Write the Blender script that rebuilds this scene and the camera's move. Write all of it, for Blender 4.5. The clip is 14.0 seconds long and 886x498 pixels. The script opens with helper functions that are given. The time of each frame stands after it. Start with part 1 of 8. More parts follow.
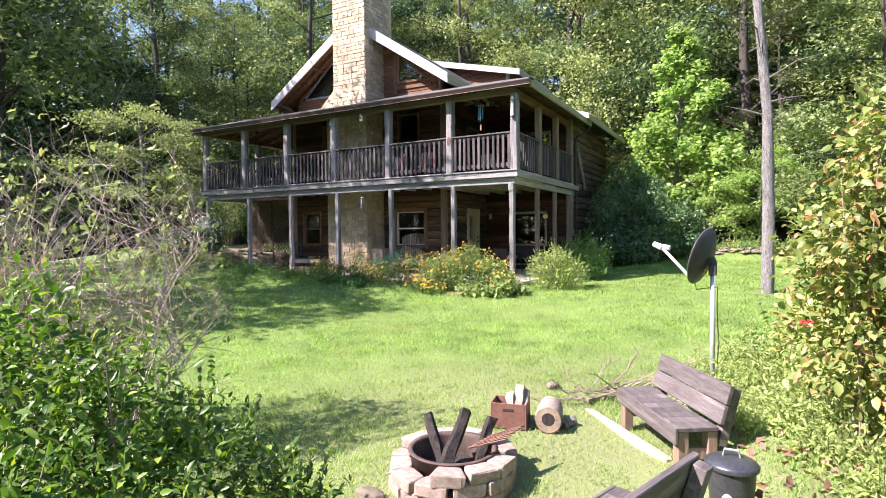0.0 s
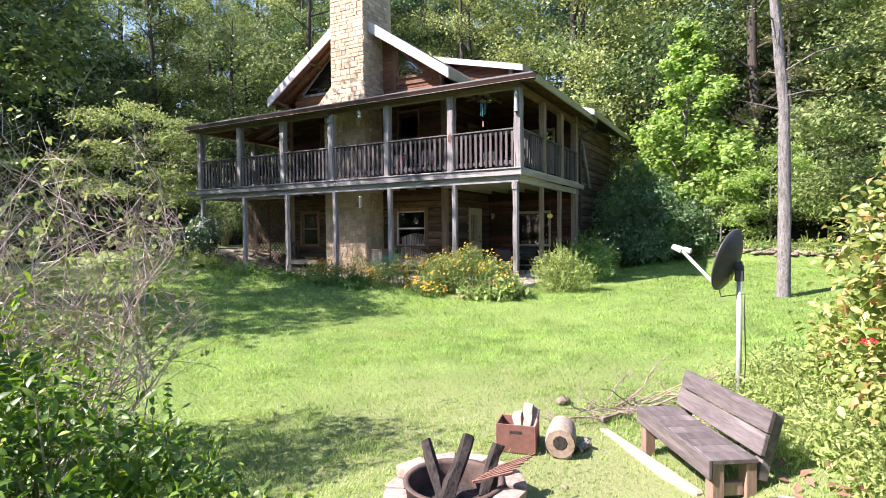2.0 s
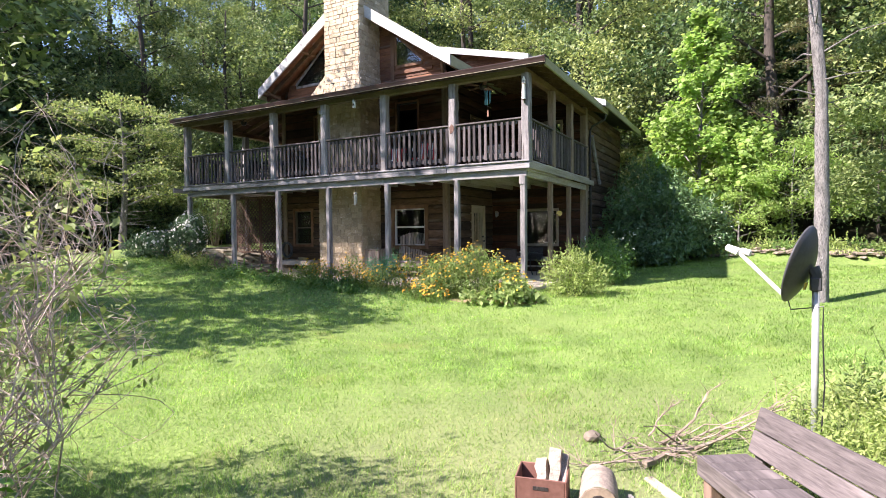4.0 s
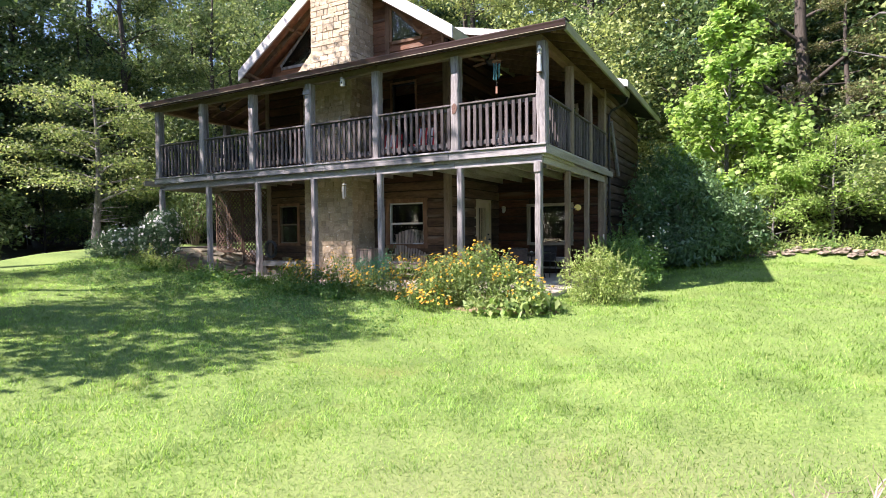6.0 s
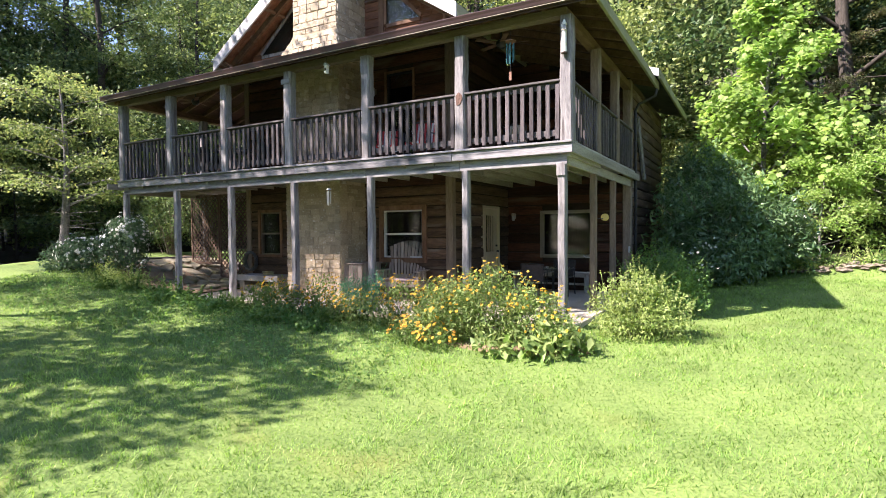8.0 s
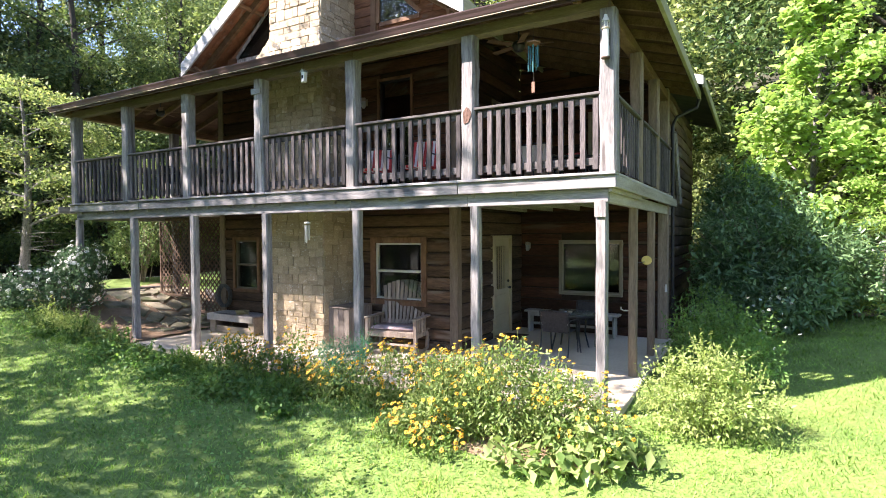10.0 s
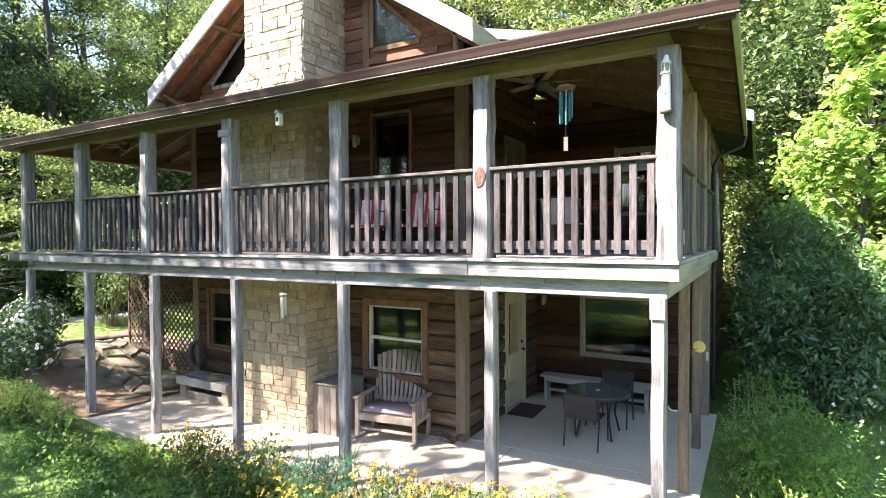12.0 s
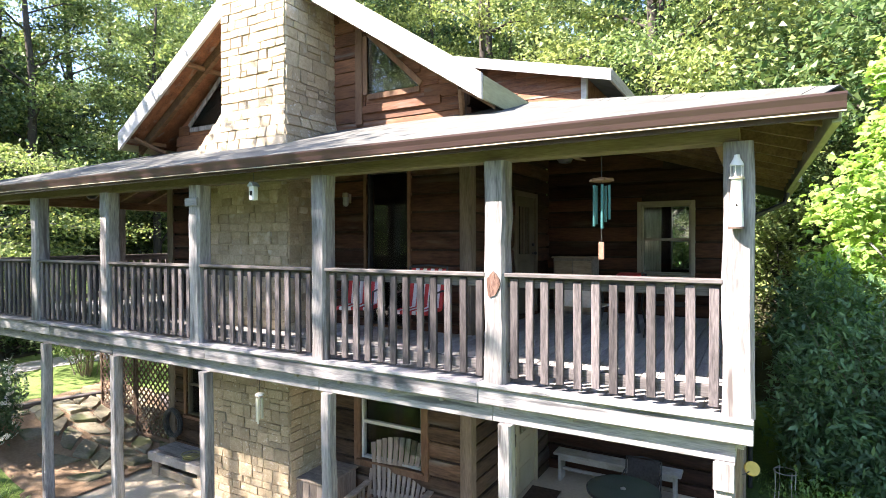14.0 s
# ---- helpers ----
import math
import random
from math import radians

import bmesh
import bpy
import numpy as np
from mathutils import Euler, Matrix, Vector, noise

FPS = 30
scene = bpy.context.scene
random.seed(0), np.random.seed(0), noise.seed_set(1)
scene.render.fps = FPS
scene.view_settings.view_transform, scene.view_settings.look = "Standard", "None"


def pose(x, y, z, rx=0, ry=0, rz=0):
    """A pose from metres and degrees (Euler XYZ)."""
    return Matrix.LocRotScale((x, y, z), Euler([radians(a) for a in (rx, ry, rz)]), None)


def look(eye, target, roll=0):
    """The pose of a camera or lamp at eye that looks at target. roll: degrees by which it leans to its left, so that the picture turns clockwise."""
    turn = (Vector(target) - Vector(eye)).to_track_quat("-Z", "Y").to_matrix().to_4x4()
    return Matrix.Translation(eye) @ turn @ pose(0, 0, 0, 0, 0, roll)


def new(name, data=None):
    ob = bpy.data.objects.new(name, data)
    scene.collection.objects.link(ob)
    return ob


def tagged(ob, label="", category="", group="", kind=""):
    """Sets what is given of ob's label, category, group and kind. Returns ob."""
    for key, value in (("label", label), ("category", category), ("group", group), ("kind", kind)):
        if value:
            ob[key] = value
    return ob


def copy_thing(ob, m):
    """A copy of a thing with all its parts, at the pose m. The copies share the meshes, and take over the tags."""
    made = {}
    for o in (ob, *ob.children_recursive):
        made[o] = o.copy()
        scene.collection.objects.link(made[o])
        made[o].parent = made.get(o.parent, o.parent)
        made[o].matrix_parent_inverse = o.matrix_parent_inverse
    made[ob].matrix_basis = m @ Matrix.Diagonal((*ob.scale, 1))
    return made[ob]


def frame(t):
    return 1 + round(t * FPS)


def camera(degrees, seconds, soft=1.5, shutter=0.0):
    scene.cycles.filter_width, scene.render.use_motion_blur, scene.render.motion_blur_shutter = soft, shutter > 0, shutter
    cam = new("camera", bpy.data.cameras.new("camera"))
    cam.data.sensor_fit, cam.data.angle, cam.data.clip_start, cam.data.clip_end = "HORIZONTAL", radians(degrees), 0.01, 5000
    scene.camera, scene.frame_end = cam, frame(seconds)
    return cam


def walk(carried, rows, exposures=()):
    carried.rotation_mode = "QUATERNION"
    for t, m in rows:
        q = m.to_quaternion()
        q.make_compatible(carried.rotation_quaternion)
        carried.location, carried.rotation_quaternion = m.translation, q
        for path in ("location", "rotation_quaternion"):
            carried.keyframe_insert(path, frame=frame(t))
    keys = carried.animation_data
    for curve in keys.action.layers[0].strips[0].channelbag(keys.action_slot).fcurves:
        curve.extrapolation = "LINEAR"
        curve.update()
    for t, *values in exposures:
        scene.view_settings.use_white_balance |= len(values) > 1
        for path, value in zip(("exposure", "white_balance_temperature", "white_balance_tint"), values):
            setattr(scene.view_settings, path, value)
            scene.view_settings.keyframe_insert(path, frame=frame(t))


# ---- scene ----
cam = camera(77.8, 14.0, soft=0.95)
PATH = [
    (0.0, 5.069, -12.901, 1.346, 28.93, -1.57, 0.55),
    (0.5, 5.023, -12.797, 1.356, 28.97, -1.59, 0.56),
    (1.0, 4.972, -12.693, 1.365, 29.01, -1.61, 0.57),
    (1.5, 4.911, -12.584, 1.372, 29.04, -1.62, 0.58),
    (2.0, 4.827, -12.439, 1.373, 29.07, -1.64, 0.58),
    (2.5, 4.715, -12.233, 1.368, 29.09, -1.66, 0.59),
    (3.0, 4.585, -11.998, 1.363, 29.11, -1.68, 0.60),
    (4.0, 4.292, -11.513, 1.361, 29.13, -1.71, 0.60),
    (5.0, 3.884, -10.819, 1.322, 29.15, -1.74, 0.60),
    (5.5, 3.639, -10.383, 1.298, 29.16, -1.76, 0.59),
    (6.0, 3.396, -9.941, 1.301, 29.17, -1.76, 0.58),
    (6.5, 3.169, -9.524, 1.347, 29.20, -1.76, 0.56),
    (7.0, 2.944, -9.118, 1.413, 29.23, -1.76, 0.54),
    (7.5, 2.706, -8.703, 1.478, 29.28, -1.75, 0.52),
    (8.0, 2.457, -8.271, 1.561, 29.33, -1.73, 0.49),
    (9.0, 1.957, -7.376, 1.840, 29.45, -1.65, 0.43),
    (10.0, 1.479, -6.555, 2.229, 29.56, -1.52, 0.37),
    (10.5, 1.254, -6.192, 2.447, 29.59, -1.43, 0.35),
    (11.0, 1.040, -5.850, 2.677, 29.60, -1.32, 0.32),
    (11.5, 0.838, -5.523, 2.915, 29.60, -1.20, 0.30),
    (12.0, 0.651, -5.215, 3.161, 29.60, -1.09, 0.29),
    (12.5, 0.480, -4.933, 3.413, 29.60, -1.01, 0.27),
    (13.0, 0.330, -4.683, 3.668, 29.60, -0.95, 0.24),
    (13.5, 0.200, -4.470, 3.923, 29.61, -0.92, 0.22),
    (14.0, 0.081, -4.277, 4.178, 29.63, -0.90, 0.19),
]
EXPOSURE = 1.87
walk(cam, [(t, pose(x, y, z, 90 + pitch, roll, yaw)) for t, x, y, z, yaw, pitch, roll in PATH],
     exposures=[(0.0, EXPOSURE, 6200, 30), (3.0, EXPOSURE, 6250, 29), (5.5, EXPOSURE, 6250, 29), (8.0, EXPOSURE + 0.06, 6300, 28), (10.5, EXPOSURE + 0.64, 6400, 24), (12.0, EXPOSURE + 0.89, 6450, 22), (14.0, EXPOSURE + 0.93, 6450, 21)])

# ---- daylight ----
SUN_FROM = Vector((-0.490, -0.510, 0.707)).normalized()
world = bpy.data.worlds.new("sky")
scene.world = world
world.use_nodes = True
wn = world.node_tree.nodes
sky = wn.new("ShaderNodeTexSky")
sky.sky_type, sky.sun_disc = "NISHITA", False
sky.sun_elevation = math.asin(SUN_FROM.z)
sky.sun_rotation = math.atan2(SUN_FROM.x, SUN_FROM.y)
sky.air_density, sky.dust_density, sky.ozone_density = 1.0, 0.4, 2.5
wn["Background"].inputs["Strength"].default_value = 0.100
world.node_tree.links.new(sky.outputs["Color"], wn["Background"].inputs["Color"])
sun_data = bpy.data.lights.new("sun", "SUN")
sun_data.energy, sun_data.angle, sun_data.color = 4.9, radians(0.6), (1.0, 0.925, 0.80)
sun = new("sun", sun_data)
sun.matrix_world = look(SUN_FROM * 40, (0, 0, 0))


# ---- materials ----
def material(name, c1, c2, scale=4.0, stretch=(1, 1, 1), rough=0.8, bump=0.3, fine=40.0, fine_mix=0.35,
             vary=0.15, metal=0.0, island=False, spots=None, bump_dist=0.01, spec=0.3):
    """Two noises at two scales between two colours, a per-piece change of brightness and fine relief."""
    m = bpy.data.materials.new(name)
    m.use_nodes = True
    nt = m.node_tree
    n, link = nt.nodes, nt.links.new
    bsdf = n["Principled BSDF"]
    bsdf.inputs["Roughness"].default_value = rough
    bsdf.inputs["Metallic"].default_value = metal
    bsdf.inputs["Specular IOR Level"].default_value = spec
    co = n.new("ShaderNodeTexCoord")
    info = n.new("ShaderNodeNewGeometry" if island else "ShaderNodeObjectInfo")
    rnd = info.outputs["Random Per Island" if island else "Random"]
    off = n.new("ShaderNodeVectorMath")
    off.operation = "MULTIPLY_ADD"
    comb = n.new("ShaderNodeCombineXYZ")
    for k in range(3):
        link(rnd, comb.inputs[k])
    link(comb.outputs[0], off.inputs[0])
    off.inputs[1].default_value = (37, 61, 23)
    link(co.outputs["Object"], off.inputs[2])
    mp = n.new("ShaderNodeMapping")
    mp.inputs["Scale"].default_value = stretch
    link(off.outputs[0], mp.inputs["Vector"])

    def noise_at(s, detail):
        t = n.new("ShaderNodeTexNoise")
        t.inputs["Scale"].default_value, t.inputs["Detail"].default_value = s, detail
        link(mp.outputs[0], t.inputs["Vector"])
        return t.outputs["Fac"]
    big, small = noise_at(scale, 4), noise_at(fine, 6)
    mix = n.new("ShaderNodeMix")
    mix.inputs["Factor"].default_value = fine_mix
    link(big, mix.inputs["A"]), link(small, mix.inputs["B"])
    ramp = n.new("ShaderNodeValToRGB")
    ramp.color_ramp.elements[0].position, ramp.color_ramp.elements[1].position = 0.33, 0.67
    ramp.color_ramp.elements[0].color = (*c1, 1)
    ramp.color_ramp.elements[1].color = (*c2, 1)
    link(mix.outputs["Result"], ramp.inputs["Fac"])
    colour = ramp.outputs["Color"]
    if spots:
        tint, at, width = spots
        sp = noise_at(scale * 0.6 + 0.3, 5)
        sr = n.new("ShaderNodeValToRGB")
        sr.color_ramp.elements[0].position, sr.color_ramp.elements[1].position = at, at + width
        link(sp, sr.inputs["Fac"])
        sm = n.new("ShaderNodeMix")
        sm.data_type = "RGBA"
        link(sr.outputs["Color"], sm.inputs["Factor"])
        link(colour, sm.inputs["A"])
        sm.inputs["B"].default_value = (*tint, 1)
        colour = sm.outputs["Result"]
    hsv = n.new("ShaderNodeHueSaturation")
    val = n.new("ShaderNodeMapRange")
    val.inputs["To Min"].default_value, val.inputs["To Max"].default_value = 1 - vary, 1 + vary
    link(rnd, val.inputs["Value"])
    link(val.outputs["Result"], hsv.inputs["Value"])
    link(colour, hsv.inputs["Color"])
    link(hsv.outputs["Color"], bsdf.inputs["Base Color"])
    if bump:
        b = n.new("ShaderNodeBump")
        b.inputs["Strength"].default_value, b.inputs["Distance"].default_value = bump, bump_dist
        link(mix.outputs["Result"], b.inputs["Height"])
        link(b.outputs["Normal"], bsdf.inputs["Normal"])
    return m


def leaf_material(name, c1, c2, c3=None, share=0.0, glow=0.45, rough=0.5, gloss=0.25, tint=0.0, mottle=0.9, depth=0.3):
    """Leaves: each island its own tint, each plant a little apart, light coming through as well as off them."""
    m = bpy.data.materials.new(name)
    m.use_nodes = True
    nt = m.node_tree
    n, link = nt.nodes, nt.links.new
    bsdf = n["Principled BSDF"]
    bsdf.inputs["Roughness"].default_value = rough
    bsdf.inputs["Specular IOR Level"].default_value = gloss
    geo = n.new("ShaderNodeNewGeometry")
    ramp = n.new("ShaderNodeValToRGB")
    ramp.color_ramp.elements[0].color, ramp.color_ramp.elements[1].color = (*c1, 1), (*c2, 1)
    if c3:
        e = ramp.color_ramp.elements.new(1 - share)
        e.color = (*c2, 1)
        ramp.color_ramp.elements[2].color = (*c3, 1)
    link(geo.outputs["Random Per Island"], ramp.inputs["Fac"])
    co = n.new("ShaderNodeTexCoord")
    ns = n.new("ShaderNodeTexNoise")
    ns.inputs["Scale"].default_value, ns.inputs["Detail"].default_value = mottle, 3
    link(co.outputs["Object"], ns.inputs["Vector"])
    mr = n.new("ShaderNodeMapRange")
    mr.inputs["From Min"].default_value, mr.inputs["From Max"].default_value = 0.3, 0.7
    mr.inputs["To Min"].default_value, mr.inputs["To Max"].default_value = 1 - depth, 1 + depth
    link(ns.outputs["Fac"], mr.inputs["Value"])
    hsv = n.new("ShaderNodeHueSaturation")
    info = n.new("ShaderNodeObjectInfo")
    own = n.new("ShaderNodeMapRange")
    own.inputs["To Min"].default_value, own.inputs["To Max"].default_value = 1 - tint, 1 + tint
    link(info.outputs["Random"], own.inputs["Value"])
    hue = n.new("ShaderNodeMapRange")
    hue.inputs["To Min"].default_value, hue.inputs["To Max"].default_value = 0.5 + 0.05 * tint, 0.5 - 0.07 * tint
    link(info.outputs["Random"], hue.inputs["Value"])
    both = n.new("ShaderNodeMath")
    both.operation = "MULTIPLY"
    link(mr.outputs["Result"], both.inputs[0]), link(own.outputs["Result"], both.inputs[1])
    link(both.outputs[0], hsv.inputs["Value"])
    link(hue.outputs["Result"], hsv.inputs["Hue"])
    link(ramp.outputs["Color"], hsv.inputs["Color"])
    link(hsv.outputs["Color"], bsdf.inputs["Base Color"])
    tr = n.new("ShaderNodeBsdfTranslucent")
    th = n.new("ShaderNodeHueSaturation")
    th.inputs["Saturation"].default_value, th.inputs["Value"].default_value = 1.15, 1.5
    link(hsv.outputs["Color"], th.inputs["Color"])
    link(th.outputs["Color"], tr.inputs["Color"])
    mx = n.new("ShaderNodeMixShader")
    mx.inputs["Fac"].default_value = glow
    link(bsdf.outputs[0], mx.inputs[1]), link(tr.outputs[0], mx.inputs[2])
    link(mx.outputs[0], n["Material Output"].inputs["Surface"])
    return m


def glass_material(name, tint=(0.8, 0.9, 0.88)):
    m = bpy.data.materials.new(name)
    m.use_nodes = True
    b = m.node_tree.nodes["Principled BSDF"]
    b.inputs["Base Color"].default_value = (*tint, 1)
    b.inputs["Roughness"].default_value = 0.02
    b.inputs["Transmission Weight"].default_value = 1.0
    b.inputs["IOR"].default_value = 1.45
    return m


M = {}
M["grey_z"] = material("weathered_post_wood", (0.125, 0.120, 0.120), (0.365, 0.347, 0.333), 2.2, (7, 7, 0.7), 0.85, 0.6, 14, 0.5, 0.16,
                       spots=((0.115, 0.10, 0.095), 0.57, 0.10))
M["grey_x"] = material("weathered_board_wood", (0.120, 0.119, 0.124), (0.375, 0.362, 0.355), 1.6, (0.7, 8, 8), 0.85, 0.6, 14, 0.5, 0.14,
                       spots=((0.085, 0.085, 0.09), 0.55, 0.1))
M["grey_y"] = material("weathered_side_wood", (0.19, 0.17, 0.14), (0.42, 0.39, 0.34), 1.6, (8, 0.7, 8), 0.85, 0.5, 14, 0.5, 0.14)
M["baluster"] = material("baluster_wood", (0.024, 0.0215, 0.0225), (0.140, 0.122, 0.120), 2.5, (7, 7, 0.8), 0.85, 0.5, 16, 0.5, 0.42)
M["rail"] = material("weathered_rail_wood", (0.042, 0.038, 0.037), (0.165, 0.150, 0.145), 1.6, (0.7, 8, 8), 0.85, 0.5, 14, 0.5, 0.14)
M["post_brown"] = material("brown_post_wood", (0.13, 0.10, 0.072), (0.30, 0.235, 0.17), 2.2, (7, 7, 0.7), 0.85, 0.4, 14, 0.5, 0.14)
M["beam_dark"] = material("weathered_dark_beam_wood", (0.098, 0.076, 0.052), (0.215, 0.170, 0.118), 1.6, (0.7, 8, 8), 0.85, 0.4, 14, 0.5, 0.12)
M["deck"] = material("deck_board_wood", (0.24, 0.23, 0.22), (0.46, 0.44, 0.42), 2.0, (7, 0.7, 7), 0.85, 0.4, 14, 0.5, 0.18)
M["log"] = material("stained_log_wood", (0.026, 0.0115, 0.007), (0.105, 0.046, 0.024), 1.3, (0.8, 5, 5), 0.8, 0.6, 9, 0.45, 0.5,
                    spots=((0.10, 0.070, 0.048), 0.58, 0.12))
M["log_y"] = material("stained_log_side_wood", (0.026, 0.0125, 0.008), (0.10, 0.048, 0.026), 1.3, (5, 0.8, 5), 0.8, 0.6, 9, 0.45, 0.5,
                      spots=((0.10, 0.072, 0.05), 0.58, 0.12))
M["log_low"] = material("weathered_log_wood", (0.040, 0.024, 0.015), (0.165, 0.102, 0.060), 1.3, (0.8, 5, 5), 0.85, 0.6, 9, 0.45, 0.5,
                        spots=((0.17, 0.135, 0.10), 0.56, 0.12))
M["log_low_y"] = material("weathered_log_side_wood", (0.040, 0.026, 0.017), (0.15, 0.098, 0.060), 1.3, (5, 0.8, 5), 0.85, 0.6, 9, 0.45, 0.5,
                          spots=((0.16, 0.13, 0.10), 0.57, 0.12))
M["chink"] = material("chinking", (0.030, 0.020, 0.014), (0.065, 0.045, 0.032), 6, rough=0.95)
M["siding"] = material("gable_siding_wood", (0.085, 0.034, 0.019), (0.27, 0.125, 0.062), 1.4, (0.9, 6, 6), 0.75, 0.5, 10, 0.45, 0.35,
                       spots=((0.20, 0.165, 0.135), 0.58, 0.12))
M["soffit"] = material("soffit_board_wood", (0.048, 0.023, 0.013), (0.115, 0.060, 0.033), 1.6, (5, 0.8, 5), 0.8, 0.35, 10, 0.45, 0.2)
M["rafter"] = material("rafter_wood", (0.085, 0.048, 0.027), (0.20, 0.128, 0.072), 1.6, (5, 0.8, 5), 0.8, 0.4, 10, 0.45, 0.2)
M["trim_wood"] = material("window_trim_wood", (0.12, 0.062, 0.034), (0.26, 0.15, 0.085), 2, (4, 4, 1), 0.75, 0.3, 12, 0.4, 0.15)
M["white"] = material("white_painted_wood", (0.33, 0.33, 0.31), (0.55, 0.54, 0.51), 2.5, (1, 4, 4), 0.6, 0.2, 15, 0.4, 0.05,
                      spots=((0.26, 0.26, 0.23), 0.60, 0.2))
M["vinyl"] = material("white_window_vinyl", (0.58, 0.58, 0.54), (0.68, 0.68, 0.64), 6, rough=0.45, bump=0.05)
# cream door paint with the porch shade put into its colour
M["dimmed_paint"] = material("shade_dimmed_pale_paint", (0.13, 0.105, 0.07), (0.19, 0.155, 0.105), 3, rough=0.55, bump=0.08)
M["tan_frame"] = material("tan_window_frame", (0.27, 0.24, 0.17), (0.36, 0.32, 0.24), 4, rough=0.6, bump=0.1)
M["door"] = material("cream_door_paint", (0.44, 0.38, 0.24), (0.54, 0.47, 0.31), 3, rough=0.5, bump=0.08)
M["stone"] = material("chimney_stone", (0.315, 0.248, 0.157), (0.505, 0.427, 0.302), 5, rough=0.9, bump=0.7, fine=30, fine_mix=0.5, vary=0.20,
                      bump_dist=0.025, spots=((0.66, 0.62, 0.54), 0.6, 0.12))
M["mortar"] = material("mortar", (0.35, 0.285, 0.18), (0.50, 0.425, 0.29), 8, rough=0.95, bump=0.5)
M["concrete"] = material("patio_concrete", (0.47, 0.40, 0.30), (0.64, 0.565, 0.44), 0.8, rough=0.9, bump=0.15, fine=25, fine_mix=0.4,
                         vary=0.0, spots=((0.30, 0.26, 0.20), 0.62, 0.15))
M["shingle"] = material("roof_shingle", (0.072, 0.074, 0.068), (0.128, 0.130, 0.120), 3, rough=0.95, bump=0.3, fine=60, vary=0.12, spec=0.08,
                        spots=((0.085, 0.115, 0.09), 0.6, 0.15))
M["gutter"] = material("brown_gutter_metal", (0.046, 0.026, 0.025), (0.078, 0.046, 0.043), 2, (0.5, 3, 3), 0.4, 0.05, 10, 0.3, 0.05, spec=0.5)
# near black puts the darkness of unlit insides into the colour
M["dark"] = material("near_black_unlit_inside", (0.012, 0.010, 0.009), (0.03, 0.025, 0.02), 2, rough=0.9, bump=0.0)
M["black"] = material("black_metal", (0.012, 0.012, 0.013), (0.03, 0.03, 0.032), 8, rough=0.45, bump=0.1, spec=0.5)
M["glass"] = glass_material("window_glass")


# ---- building helpers ----
def part(name, bm, mat, parent=None, label="", smooth=False):
    me = bpy.data.meshes.new(name)
    bm.to_mesh(me)
    bm.free()
    me.materials.append(mat)
    if smooth:
        me.polygons.foreach_set("use_smooth", [True] * len(me.polygons))
    ob = new(name, me)
    ob.parent = parent
    if label:
        ob["label"] = label
    return ob


def shared(name, me, m, parent):
    """One more piece on a mesh that alike pieces share."""
    ob = new(name, me)
    ob.parent = parent
    ob.matrix_basis = m
    return ob


def thing(name, at=(0, 0, 0), label="", category="", group="", kind="", rz=0.0):
    ob = new(name)
    ob.matrix_basis = pose(*at, 0, 0, rz)
    ob.empty_display_size = 0.1
    return tagged(ob, label, category, group, kind)


def add_box(bm, x0, x1, y0, y1, z0, z1, bevel=0.0, m=None):
    r = bmesh.ops.create_cube(bm, size=1.0)
    t = Matrix.Translation(((x0 + x1) / 2, (y0 + y1) / 2, (z0 + z1) / 2)) @ Matrix.Diagonal((abs(x1 - x0), abs(y1 - y0), abs(z1 - z0), 1))
    if m is not None:
        t = m @ t
    vs = r["verts"]
    bmesh.ops.transform(bm, matrix=t, verts=vs)
    if bevel:
        es = list({e for v in vs for e in v.link_edges})
        bmesh.ops.bevel(bm, geom=es, offset=bevel, segments=1, affect="EDGES", profile=0.5)
    return bm


def box(x0, x1, y0, y1, z0, z1, bevel=0.0, m=None):
    return add_box(bmesh.new(), x0, x1, y0, y1, z0, z1, bevel, m)


def add_tube(bm, points, radii, sides=8, caps=True):
    """A tapered tube along a line of points."""
    pts = [Vector(p) for p in points]
    rings = []
    for i, p in enumerate(pts):
        d = (pts[min(i + 1, len(pts) - 1)] - pts[max(i - 1, 0)]).normalized()
        u = d.orthogonal().normalized() if i == 0 else (u - d * u.dot(d)).normalized()
        w = d.cross(u)
        r = radii[i] if isinstance(radii, (list, tuple)) else radii
        rings.append([bm.verts.new(p + (u * math.cos(a) + w * math.sin(a)) * r)
                      for a in [2 * math.pi * k / sides for k in range(sides)]])
    for a, b in zip(rings, rings[1:]):
        for k in range(sides):
            bm.faces.new((a[k], a[(k + 1) % sides], b[(k + 1) % sides], b[k]))
    if caps:
        bm.faces.new(rings[0][::-1])
        bm.faces.new(rings[-1])
    return bm


def tube(points, radii, sides=8):
    return add_tube(bmesh.new(), points, radii, sides)


def add_lathe(bm, profile, sides=24, at=(0, 0, 0)):
    """A surface of revolution about z from (radius, height) pairs."""
    rings = [[bm.verts.new((at[0] + r * math.cos(2 * math.pi * k / sides), at[1] + r * math.sin(2 * math.pi * k / sides), at[2] + z))
              for k in range(sides)] for r, z in profile]
    for a, b in zip(rings, rings[1:]):
        for k in range(sides):
            bm.faces.new((a[k], a[(k + 1) % sides], b[(k + 1) % sides], b[k]))
    return bm


